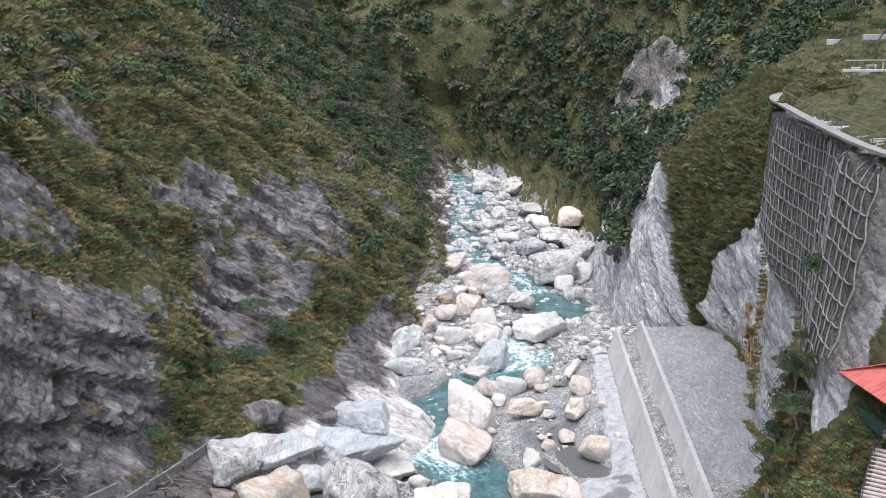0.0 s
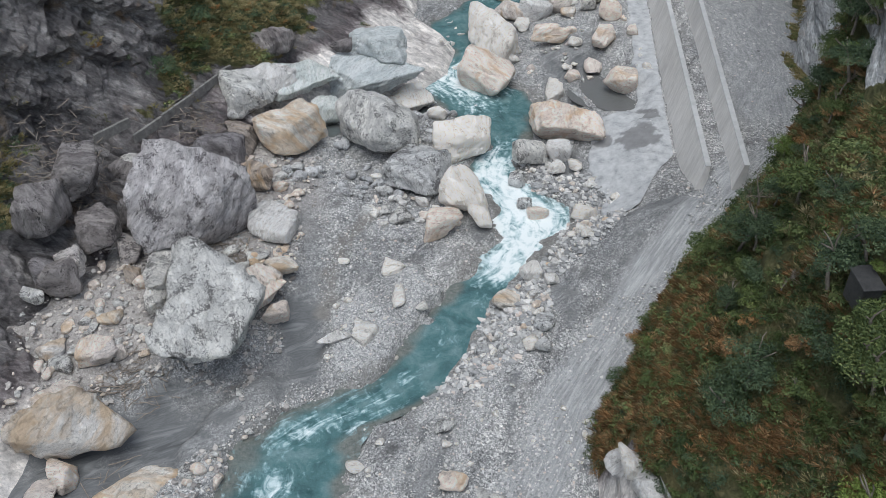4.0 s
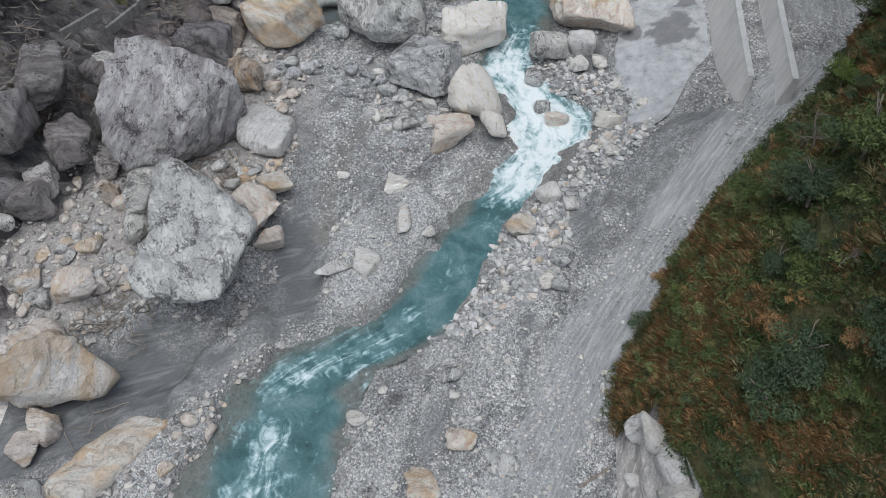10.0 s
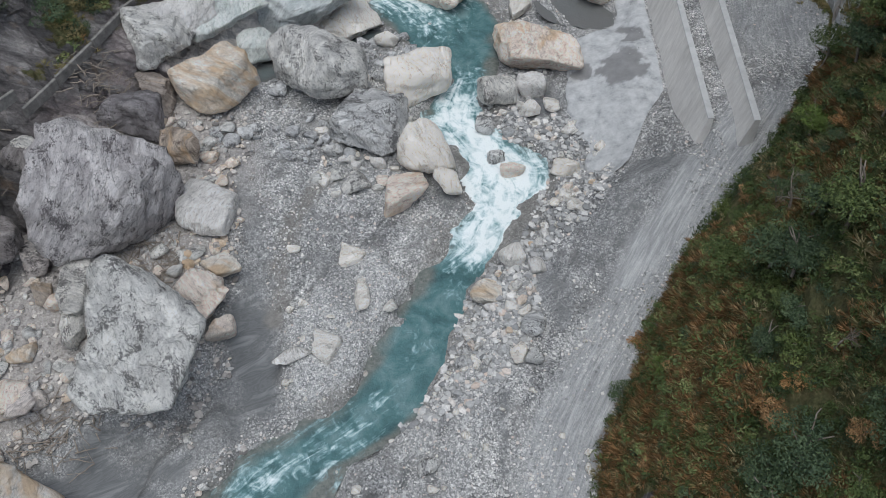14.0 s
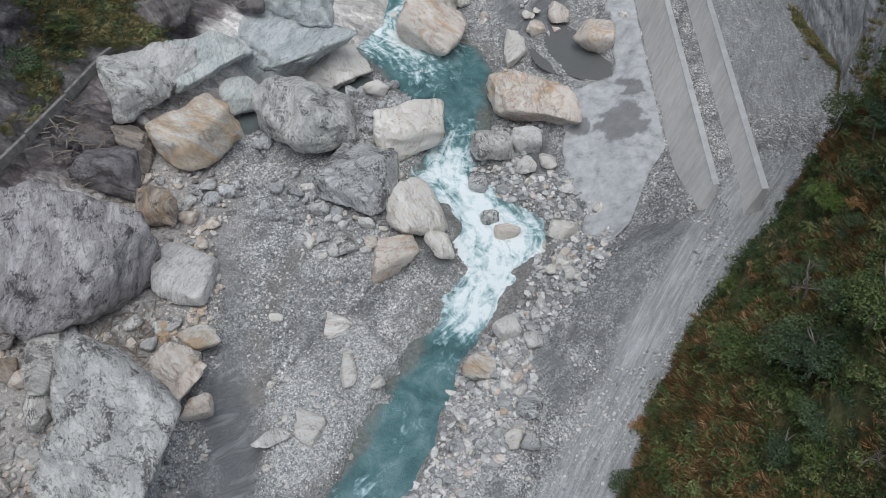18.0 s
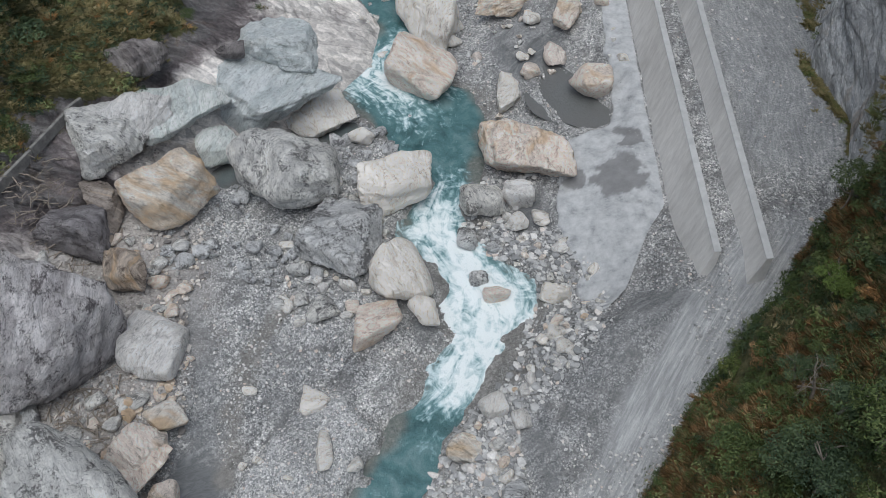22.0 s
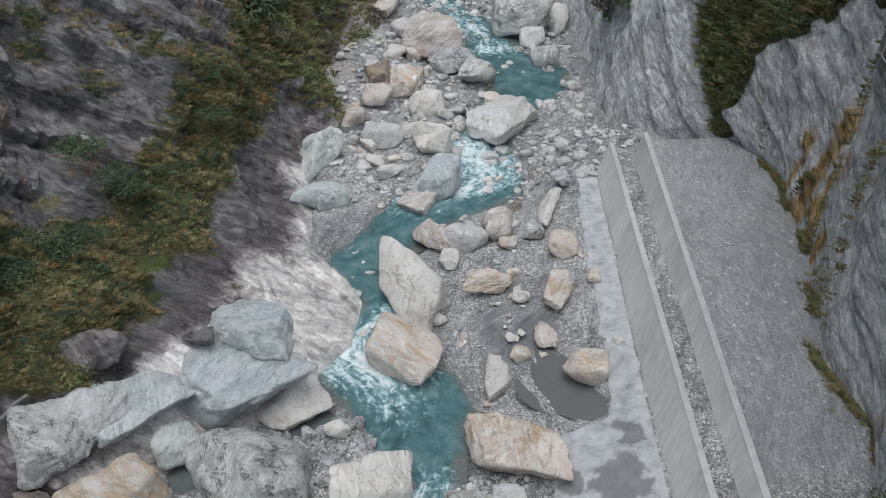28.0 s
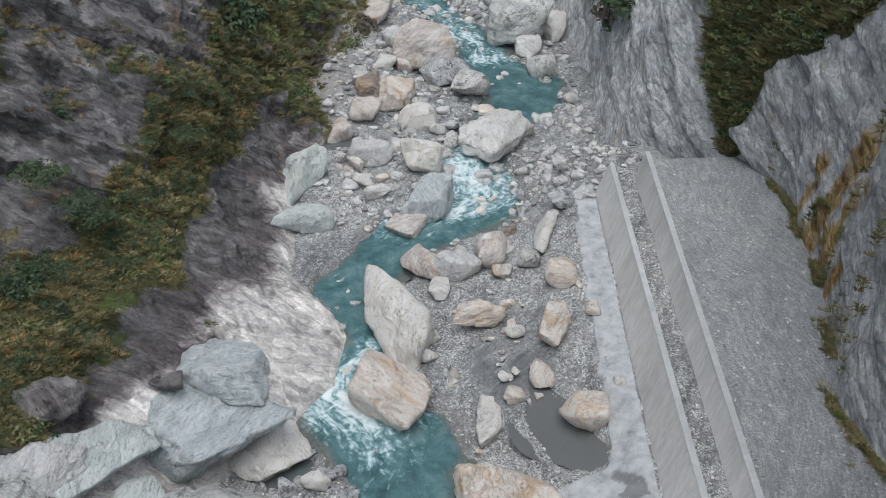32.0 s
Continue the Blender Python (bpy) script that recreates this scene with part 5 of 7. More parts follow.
shore = np.maximum(shore, 0.9 * (1 - smooth(WU.ravel() * (R - L) + 1.0 * fbm(wp, 3.0, 3, 39), -0.4, 2.2)) * (1 - smooth(WY.ravel(), 56, 62)))
river = tagged(new("river_water", mesh_from("river_water", np.stack([wxs, WY.ravel(), wz], -1), grid_faces(len(wy), len(wu)), WATER,
               {"foam": foam, "shore": shore * 0.85, "murky": 0 * foam, "across": (WU.ravel() - 0.5) * (R - L) * 0.9, "down": WY.ravel() * 0.32})), "teal mountain river breaking white over rapids", "river", kind="structure")


def clear_of_boulders(x, y, gap):
    return all(np.hypot(PLACED[:, 0] - x, PLACED[:, 1] - y) > PLACED[:, 2] * 0.8 + gap)


# ---- loose stones that can be told apart ----
rng = np.random.default_rng(5)
SHAPES = [stone_shape(3, (1, rng.uniform(0.65, 0.95), rng.uniform(0.45, 0.75)), 700 + k, k % 3 > 0) for k in range(12)]
STONE_MESHES = {(k, c): mesh_from("stone", *SHAPES[k], STONE_MATS[c]) for k in range(12) for c in ("grey", "white", "pink")}


def scatter_stones(count, xr, yr, sizes, colours, label, group, beside_right=None):
    made = 0
    for _ in range(count * 6):
        if made >= count:
            break
        y = rng.uniform(*yr)
        a, b = banks(y)
        x = b + rng.uniform(*beside_right) if beside_right else rng.uniform(*xr)
        s = sizes[0] * (sizes[1] / sizes[0]) ** (rng.random() ** 1.8)
        if not clear_of_boulders(x, y, s * 0.2):
            continue
        ob = new("stone", STONE_MESHES[int(rng.integers(12)), colours[int(rng.integers(len(colours)))]])
        z = float(surface(x, y)[0]) - 0.08 * s
        ob.matrix_world = pose(x, y, z, *rng.uniform(-14, 14, 2), rng.uniform(0, 360)) @ Matrix.Diagonal((s, s, s, 1))
        tagged(ob, label, "stone", group)
        made += 1


def on_bed(x, y, reach=0.6):
    """Whether a place lies on the river plain and not on a valley side."""
    g = ground_height(x, y)
    return (side_height(x, y, LEFT, -1) < g + reach) & (side_height(x, y, RIGHT, 1) < g + reach)


scatter_stones(110, None, (60, 93), (0.5, 1.9), ("grey", "white", "pink", "white"), "pale loose stone beside the rapids", "stones beside the rapids", (0.2, 5.5))
scatter_stones(60, (-8, 3.5), (80, 96), (0.5, 1.6), ("grey", "white", "pink"), "pale stone among the mid-river boulders", "stones among the boulders")
scatter_stones(125, (0, 27), (104, 150), (0.6, 2.0), ("white", "grey", "pink", "white"), "bleached stone on the gravel bar", "stones on the upper bar")


def stone_field(name, count, xr, yr, sizes, mat, label, seed, reach=0.6):
    """Stones past counting, joined."""
    r = np.random.default_rng(seed)
    x, y = r.uniform(*xr, count * 2), r.uniform(*yr, count * 2)
    ok = np.nonzero(on_bed(x, y, reach) & (silt_mask(x, y) < 0.5))[0]
    ok = [k for k in ok if clear_of_boulders(x[k], y[k], 0.1)][:count]
    vs, fs, n = [], [], 0
    for k in ok:
        w, f = FIELD[int(r.integers(len(FIELD)))]
        s = sizes[0] * (sizes[1] / sizes[0]) ** (r.random() ** 1.8)
        m = np.array(Euler((*r.uniform(-0.25, 0.25, 2), r.uniform(0, 6.28))).to_matrix())
        vs.append(w @ m.T * s + (x[k], y[k], float(surface(x[k], y[k])[0]) - 0.08 * s))
        fs.append(f + n)
        n += len(w)
    return tagged(new(name, mesh_from(name, np.concatenate(vs), np.concatenate(fs), mat)), label, "stones", kind="stuff")


FIELD = [stone_shape(3 if k < 10 else 2, (1, rng.uniform(0.55, 0.95), rng.uniform(0.4, 0.7)), 740 + k, True) for k in range(16)]
stone_field("upper_bed_stones", 260, (-2, 36), (138, 210), (0.6, 2.8), ROCK_WHITE, "bleached river stones in the upper bed", 1)
stone_field("upper_bed_grey_stones", 230, (-2, 36), (138, 210), (0.6, 3.0), ROCK_GREY, "grey river stones in the upper bed", 2)
stone_field("far_bed_stones", 120, (4, 40), (200, 305), (1.6, 5.0), ROCK_WHITE, "pale river stones far up the gorge", 3)
stone_field("far_bed_grey_stones", 260, (4, 40), (200, 305), (1.6, 5.0), ROCK_GREY, "grey river stones far up the gorge", 4)
stone_field("bank_stones", 330, (-42, -15.5), (44, 94), (0.4, 1.8), ROCK_PINK, "weathered stones in the bank rubble", 5, 1.5)
stone_field("bank_grey_stones", 260, (-42, -15.5), (44, 94), (0.4, 1.9), ROCK_GREY, "grey stones in the bank rubble", 6, 1.5)
stone_field("slab_rubble", 220, (-17, 3), (84, 106), (0.4, 2.0), ROCK_GREY, "grey stones wedged between the slabs", 8, 2.5)
stone_field("channel_stones", 130, (-19, -13.8), (58, 86), (0.3, 1.4), ROCK_PINK, "pinkish stones along the side channel", 9, 1.5)
stone_field("bar_stones", 120, (-14, 14), (36, 68), (0.35, 1.0), ROCK_WHITE, "pale cobbles on the lower bar", 7)


# ---- cobbles too many to count ----
def cobbles(name, count, place, sizes, mat, label, seed, reach=0.5):
    r = np.random.default_rng(seed)
    d, f = ICO[1]
    x, y = place(r, count)
    keep = ~in_river(x, y, 0.8) & on_bed(x, y, reach) & (silt_mask(x, y) < 0.5)
    x, y = x[keep], y[keep]
    n = len(x)
    s = sizes[0] * (sizes[1] / sizes[0]) ** (r.random(n) ** 2.2)
    z = surface(x, y)
    v = d[None] * (1 + 0.28 * r.normal(size=(n, len(d), 1)).clip(-1.5, 1.5))
    v = v * (s[:, None] * np.stack([np.ones(n), r.uniform(0.6, 1, n), r.uniform(0.4, 0.7, n)], 1))[:, None, :] * 0.5
    a = r.uniform(0, 2 * np.pi, n)
    c, sn = np.cos(a)[:, None], np.sin(a)[:, None]
    v = np.stack([v[..., 0] * c - v[..., 1] * sn, v[..., 0] * sn + v[..., 1] * c, v[..., 2]], -1)
    v = v + np.stack([x, y, z + 0.12 * s], 1)[:, None]
    faces = f[None] + (np.arange(n) * len(d))[:, None, None]
    ob = new(name, mesh_from(name, v.reshape(-1, 3), faces.reshape(-1, 3), mat, shade=False))
    return tagged(ob, label, "gravel", kind="stuff")


def cobble_material(name, stops):
    m, t, b = material(name)
    g = t.nodes.new("ShaderNodeNewGeometry")
    col = ramp(t, g.outputs["Random Per Island"], stops)
    col = mix(t, 0.7, col, ramp(t, noise_of(t, coords(t), 6, 6, 0.7), [(0.3, (0.65, 0.65, 0.65)), (0.7, (1.2, 1.2, 1.2))]), "MULTIPLY")
    t.links.new(col, b.inputs["Base Color"])
    b.inputs["Roughness"].default_value = 0.85
    return m


COBBLE = cobble_material("cobbles", [(0, (0.22, 0.225, 0.23)), (0.35, (0.4, 0.4, 0.4)), (0.7, (0.58, 0.575, 0.57)), (0.92, (0.75, 0.73, 0.71)), (1, (0.6, 0.5, 0.44))])


BANK_COBBLE = cobble_material("rubble", [(0, (0.17, 0.16, 0.155)), (0.35, (0.35, 0.325, 0.31)), (0.7, (0.55, 0.515, 0.49)), (1, (0.7, 0.65, 0.6))])


def bars(r, n):
    """Gravel bars: patches that thin out between one another."""
    x, y = r.uniform(-22, 28, n * 3), r.uniform(28, 150, n * 3)
    g = fbm(np.stack([x, y, 0 * x], 1), 7, 3, 91)
    ok = np.nonzero(g + 0.3 * r.normal(size=len(x)) > 0.12)[0][:n]
    return x[ok], y[ok]


cobbles("gravel", 60000, bars, (0.07, 0.34), COBBLE, "grey and white cobbles strewn over the gravel bars", 11)
def low_bars(r, n):
    x, y = r.uniform(-22, 10, n * 4), r.uniform(35, 74, n * 4)
    u, v = x * 0.94 - y * 0.34, x * 0.34 + y * 0.94
    g = np.maximum(fbm(np.stack([u, v * 0.16, 0 * x], 1), 2.6, 4, 33) + 0.2, 0.9 * np.maximum(island(x, y), side_bar(x, y)))
    ok = np.nonzero(g + 0.25 * r.normal(size=len(x)) > 0.42)[0][:n]
    return x[ok], y[ok]


cobbles("bar_gravel", 34000, low_bars, (0.07, 0.24), COBBLE, "pale washed gravel on the ridges of the lower bar", 16)
cobbles("rapids_rubble", 2600, lambda r, n: (lambda y: (banks(y)[1] + r.uniform(-0.6, 6.0, n), y))(r.uniform(56, 96, n)), (0.25, 0.9), COBBLE, "pale rubble along the rapids", 12)
cobbles("bank_rubble", 12000, lambda r, n: (r.uniform(-44, -13, n), r.uniform(40, 98, n)), (0.12, 0.7), BANK_COBBLE, "broken rubble of the boulder bank", 13, 1.5)
cobbles("upper_rubble", 7000, lambda r, n: (r.uniform(-2, 38, n), r.uniform(140, 300, n)), (0.35, 1.4), COBBLE, "pale rubble of the upper river bed", 14)
cobbles("terrace_gravel", 2600, lambda r, n: (r.uniform(27, 48, n), r.uniform(78, 138, n)), (0.1, 0.4), COBBLE, "loose gravel on the walled terrace", 15)


# ---- built things ----
def box_mesh(name, sx, sy, sz, mat, bevel=0.03):
    """A block standing on z = 0 with worn edges."""
    bm = bmesh.new()
    bmesh.ops.create_cube(bm, size=1, matrix=Matrix.Translation((0, 0, sz / 2)) @ Matrix.Diagonal((sx, sy, sz, 1)))
    if bevel:
        bmesh.ops.bevel(bm, geom=bm.edges[:], offset=min(bevel, 0.3 * min(sx, sy, sz)), segments=1, affect="EDGES")
    me = bpy.data.meshes.new(name)
    bm.to_mesh(me)
    bm.free()
    me.materials.append(mat)
    return me


def sweep(name, points, radius, mat, sides=6, taper=1.0):
    """A tube along points."""
    p = np.asarray(points, float)
    d = np.gradient(p, axis=0)
    d /= np.linalg.norm(d, axis=1, keepdims=True) + 1e-9
    up = np.where(np.abs(d[:, 2:]) > 0.9, (1.0, 0, 0), (0, 0, 1.0))
    u = np.cross(d, up)
    u /= np.linalg.norm(u, axis=1, keepdims=True) + 1e-9
    w = np.cross(d, u)
    a = np.arange(sides) * 2 * np.pi / sides
    r = radius * np.linspace(1, taper, len(p))
    v = p[:, None] + r[:, None, None] * (np.cos(a)[None, :, None] * u[:, None] + np.sin(a)[None, :, None] * w[:, None])
    i = np.arange(len(p) * sides).reshape(len(p), sides)
    j = np.roll(i, -1, axis=1)
    f = np.stack([i[:-1], j[:-1], j[1:], i[1:]], -1).reshape(-1, 4)
    return mesh_from(name, v.reshape(-1, 3), f, mat)


def thing(name, label, category, group="", at=(0, 0, 0), turn=0):
    ob = new(name)
    ob.matrix_world = pose(*at, 0, 0, turn)
    return tagged(ob, label, category, group)


def retaining_wall(line, z_top, z_foot, batter, thick, panels, start, label):
    """A battered concrete wall of cast panels with a coping, along x = line(y)."""
    wall = thing("retaining_wall", label, "wall", "concrete training walls")
    ys = np.linspace(start, 139, panels + 1)
    for y0, y1 in zip(ys[:-1], ys[1:]):
        yy = np.linspace(y0 + 0.002, y1 - 0.002, 9)
        x = line(yy)
        top, foot = z_top(yy), z_foot(yy)
        zz = np.zeros_like(yy)
        ring = [(x - batter, foot), (x, top), (x + thick, top), (x + thick, foot)]
        v = np.stack([np.stack([a, yy, b + zz], -1) for a, b in ring], 1)
        i = np.arange(v.shape[0] * 4).reshape(-1, 4)
        j = np.roll(i, -1, 1)
        f = np.concatenate([np.stack([i[:-1], i[1:], j[1:], j[:-1]], -1).reshape(-1, 4), i[:1], i[-1:, ::-1]])
        panel = part("panel", mesh_from("panel", v.reshape(-1, 3), f, CONCRETE, shade=False), wall)
        c = np.stack([np.stack([a, yy, b + zz], -1) for a, b in ((x - 0.06, top), (x - 0.06, top + 0.06), (x + thick + 0.06, top + 0.06), (x + thick + 0.06, top))], 1)
        i = np.arange(c.shape[0] * 4).reshape(-1, 4)
        j = np.roll(i, -1, 1)
        f = np.concatenate([np.stack([i[:-1], i[1:], j[1:], j[:-1]], -1).reshape(-1, 4), i[:1], i[-1:, ::-1]])
        part("coping", mesh_from("coping", c.reshape(-1, 3), f, PALE, shade=False), panel, "pale worn concrete coping")
    return wall


retaining_wall(lambda y: wall_x(y, "river"), lambda y: 9.5 + 0.017 * (y - 76), lambda y: bed(y) + 1.5, 1.7, 0.45, 6, 78.4, "weathered grey concrete training wall facing the river")
retaining_wall(lambda y: wall_x(y, "land"), lambda y: 11.0 + 0.014 * (y - 76), lambda y: 7.5 + 0 * y, 1.0, 0.45, 6, 76.2, "weathered grey concrete wall holding the gravel terrace")


# pale concrete apron at the foot of the river wall
def apron():
    ys = np.arange(77.5, 141, 0.2)
    lx = np.interp(ys, (77.5, 84, 90, 97.5, 100, 106.6, 117, 127.5, 141), (18.4, 17.8, 17.2, 18.4, 24.2, 25.4, 26.4, 27.5, 29.5))
    lx = lx + 0.45 * fbm(np.stack([lx, ys, 0 * ys], 1), 2.2, 3, 61)
    rx = np.interp(ys, (77.5, 79.5, 85, 88, 141), (19.0, 21.0, 24.0, 26.2, 31.8))
    u = np.linspace(0, 1, 60)
    x = lx[:, None] + (rx - lx)[:, None] * u
    y = np.repeat(ys[:, None], 60, 1)
    flat = np.stack([x, y, 0 * x], -1).reshape(-1, 3)
    z = ground_height(flat[:, 0], flat[:, 1])
    z = np.maximum(z, bed(flat[:, 1]) + 1.0 + 2.0 * np.repeat(u[None], len(ys), 0).ravel()) + 0.16 + 0.05 * fbm(flat, 1.5, 3, 62)
    skirt = (np.repeat(u[None], len(ys), 0).ravel() < 0.01) | (flat[:, 1] < 77.6)
    z = np.where(skirt, z - 0.7, z)
    v = np.stack([flat[:, 0], flat[:, 1], z], -1)
    wet = np.zeros(len(v))
    shake = 0.7 * fbm(flat, 1.3, 4, 66, 0.6)
    for cx, cy, rx_, ry_ in ((23.3, 92.2, 2.3, 2.7), (19.6, 93.0, 1.3, 1.4), (24.9, 97.6, 0.9, 1.6)):
        wet = np.maximum(wet, blob(v[:, 0] + shake, v[:, 1] - shake, cx, cy, rx_, ry_, 10, 0.1, 64))
    m, t, b = material("stained_apron_concrete")
    pos = coords(t)
    n = noise_of(t, pos, 0.8, 9, 0.72)
    col = ramp(t, n, [(0.34, (0.27, 0.277, 0.287)), (0.44, (0.39, 0.398, 0.41)), (0.62, (0.52, 0.526, 0.535))])
    col = mix(t, attr(t, "stain"), col, ramp(t, n, [(0.3, (0.19, 0.19, 0.195)), (0.7, (0.27, 0.27, 0.275))]))
    t.links.new(col, b.inputs["Base Color"])
    b.inputs["Roughness"].default_value = 0.85
    bump(t, b, n, 0.4, 0.08)
    ob = new("concrete_apron", mesh_from("concrete_apron", v, grid_faces(len(ys), 60), m, {"stain": wet}))
    return tagged(ob, "pale worn concrete apron with damp stains beside the wall", "apron", kind="structure")


apron()


# still pools beside the river
def pool(cx, cy, rx, ry, turn, murky, level):
    n, k = 48, 8
    a = np.linspace(0, 2 * np.pi, n, endpoint=False)
    r = np.linspace(0, 1, k)
    wave = 1 + 0.16 * np.sin(2 * a + cx) + 0.12 * np.sin(3 * a + cy) + 0.07 * np.sin(5 * a + 2 * cx)
    u, w = (r[:, None] * np.cos(a) * wave * rx * 1.35), (r[:, None] * np.sin(a) * wave * ry * 1.35)
    c, s = math.cos(radians(turn)), math.sin(radians(turn))
    x, y = cx + u * c - w * s, cy + u * s + w * c
    z = np.full(x.shape, level - 0.24)
    i = np.arange(k * n).reshape(k, n)
    j = np.roll(i, -1, 1)
    f = np.stack([i[:-1], i[1:], j[1:], j[:-1]], -1).reshape(-1, 4)
    sh = np.repeat(smooth(r, 0.3, 0.8)[:, None], n, 1)
    flat = np.zeros(k * n)
    me = mesh_from("pool", np.stack([x, y, z], -1).reshape(-1, 3), f, WATER, {"foam": flat - 0.3, "shore": sh.ravel() * 0.8, "murky": flat + murky, "across": x.ravel(), "down": y.ravel()})
    words = "still murky grey pool among stones" if murky > 0.8 else "shallow grey-green pool in a side channel"
    return tagged(new("pool", me), words, "pool", "pools beside the river")


for row, level in zip(POOLS, POOL_LEVEL):
    pool(*row, level)


# shotcrete lattice over the slope
def lattice():
    g, _, _ = RIGHT_GRID
    ys = g[:, 0, 1]
    frame_ob = thing("slope_lattice", "pale shotcrete beams in a sagging grid over a brown slope", "slope grid")
    rows_y = np.arange(59, 110, 0.5)
    face = [g[int(np.argmin(np.abs(ys - y)))] for y in rows_y]
    levels = np.arange(24, 52, 0.5)
    fx_grid = np.array([np.interp(levels, q[:, 2], q[:, 0]) for q in face])

    def at(y, z):
        u, w = np.clip((y - 59) / 0.5, 0, len(rows_y) - 1.01), np.clip((z - 24) / 0.5, 0, len(levels) - 1.01)
        i, k = int(u), int(w)
        a, b = u - i, w - k
        q = (fx_grid[i, k] * (1 - a) + fx_grid[i + 1, k] * a) * (1 - b) + (fx_grid[i, k + 1] * (1 - a) + fx_grid[i + 1, k + 1] * a) * b
        return (q - 0.12, y, z)

    low = lambda y: np.interp(y, (60, 70, 80, 96, 108), (34, 31, 29, 31, 34))
    pitch = 1.75

    def sag(y, z):
        """Beams hang between the ribs and bend up at every crossing."""
        return 0.13 * abs(math.sin((y - 60) / pitch * math.pi)) - 0.3 * math.sin(y * 0.21 + z * 0.1)

    for z in np.arange(29.5, 49.4, pitch):
        yy = np.arange(60, 108.2 - max(0, (z - 38)) * 0.42, 0.35)
        pts = np.array([at(y, z - sag(y, z)) for y in yy if z > low(y) - 0.3])
        if len(pts) > 4:
            part("beam", sweep("beam", pts, 0.075, LATTICE), frame_ob)
    for y in np.arange(60, 108.5, pitch):
        zz = np.arange(low(y), min(49.3, 38 + max(0.0, 108.6 - y) / 0.42 + 1), 0.45)
        part("rib", sweep("rib", np.array([at(y + 0.16 * math.sin(z * 1.7 + 2 * y), z) for z in zz]), 0.07, LATTICE), frame_ob)


lattice()


# footpath on the crest, with its parapet
def crest_path():
    pts = np.array([(34.3, 58, 49.4), (36.2, 68, 49.3), (38.3, 77, 49.3), (40.6, 87, 49.4), (42.6, 96, 49.6), (44.4, 105, 49.9), (45.2, 110, 50.2), (46.8, 112.5, 50.6), (49, 112.4, 51.0), (51, 110.5, 51.4)])
    t = np.linspace(0, len(pts) - 1, 70)
    c = np.stack([np.interp(t, range(len(pts)), pts[:, k]) for k in range(3)], 1)
    c = np.stack([np.convolve(np.pad(c[:, k], 3, "edge"), np.ones(7) / 7, "valid") for k in range(3)], 1)
    d = np.gradient(c, axis=0)
    n = np.stack([-d[:, 1], d[:, 0], 0 * t], 1)
    n /= np.linalg.norm(n, axis=1, keepdims=True)
    walk_ob = thing("crest_footpath", "pale concrete footpath along the top of the slope", "footpath")

    def strip(name, a, b, z0, z1, mat, label=""):
        ring = [c + n * a + (0, 0, z0), c + n * a + (0, 0, z1), c + n * b + (0, 0, z1), c + n * b + (0, 0, z0)]
        v = np.stack(ring, 1)
        i = np.arange(len(c) * 4).reshape(-1, 4)
        j = np.roll(i, -1, 1)
        f = np.concatenate([np.stack([i[:-1], i[1:], j[1:], j[:-1]], -1).reshape(-1, 4), i[:1, ::-1], i[-1:]])
        part(name, mesh_from(name, v.reshape(-1, 3), f, mat, shade=False), walk_ob, label)

    strip("slab", -0.55, 0.55, -0.1, 0.03, BOARD)
    strip("kerb", 0.55, 0.65, -0.1, 0.12, BOARD, "pale kerb along the drop")
    rail = part("rail", sweep("rail", c - n * 0.95 + (0, 0, 1.0), 0.05, TWIG), walk_ob)
    for k in range(2, 68, 3):
        part("rail_post", box_mesh("rail_post", 0.09, 0.09, 1.1, TWIG), rail, m=Matrix.Translation(c[k] - n[k] * 0.95))


crest_path()


# white balustrade, terrace walls and a building on the plateau
def balustrade(a, b, label):
    a, b = Vector(a), Vector(b)
    n = max(4, int((b - a).length / 0.9))
    ob = thing("balustrade", label, "balustrade", "plateau balustrades")
    for k in range(n + 1):
        q = a.lerp(b, k / n)
        part("baluster", box_mesh("baluster", 0.14, 0.14, 1.1, WHITE_PAINT), ob, m=Matrix.Translation(q))
    turn = math.degrees(math.atan2(b.y - a.y, b.x - a.x))
    mid_pt = a.lerp(b, 0.5)
    part("handrail", box_mesh("handrail", (b - a).length, 0.2, 0.12, WHITE_PAINT), ob, m=pose(mid_pt.x, mid_pt.y, mid_pt.z + 1.08, 0, 0, turn))
    part("base", box_mesh("base", (b - a).length + 0.4, 0.5, 0.3, WHITE_PAINT), ob, m=pose(mid_pt.x, mid_pt.y, mid_pt.z - 0.28, 0, 0, turn))


balustrade((54.5, 110.6, 52.0), (64, 109.4, 55.4), "white balustrade on the edge of the plateau terrace")


def terrace_wall(x0, y0, x1, y1, z, high, mat, label):
    turn = math.degrees(math.atan2(y1 - y0, x1 - x0))
    ob = new("terrace_wall", box_mesh("terrace_wall", math.hypot(x1 - x0, y1 - y0), 0.6, high, mat, 0.08))
    ob.matrix_world = pose((x0 + x1) / 2, (y0 + y1) / 2, z, 0, 0, turn)
    tagged(ob, label, "wall", "plateau terrace walls")


for row in ((60, 121, 68, 119, 0.8), (66, 131, 78, 128, 1.2), (66, 143, 76, 140, 0.9), (84, 148, 100, 142, 1.6)):
    terrace_wall(*row[:4], min(float(surface(row[0], row[1])[0]), float(surface(row[2], row[3])[0])) - 0.6, row[4] + 0.5, PALE, "low white terrace wall among trees")
for row in ((58, 114.5, 66, 112.6, 0.5), (60, 117, 67, 115.4, 0.5), (62, 106, 70, 104, 0.5)):
    terrace_wall(*row[:4], min(float(surface(row[0], row[1])[0]), float(surface(row[2], row[3])[0])) - 0.2, row[4] + 0.5, LATTICE, "grey stone terrace edge on the lawn")


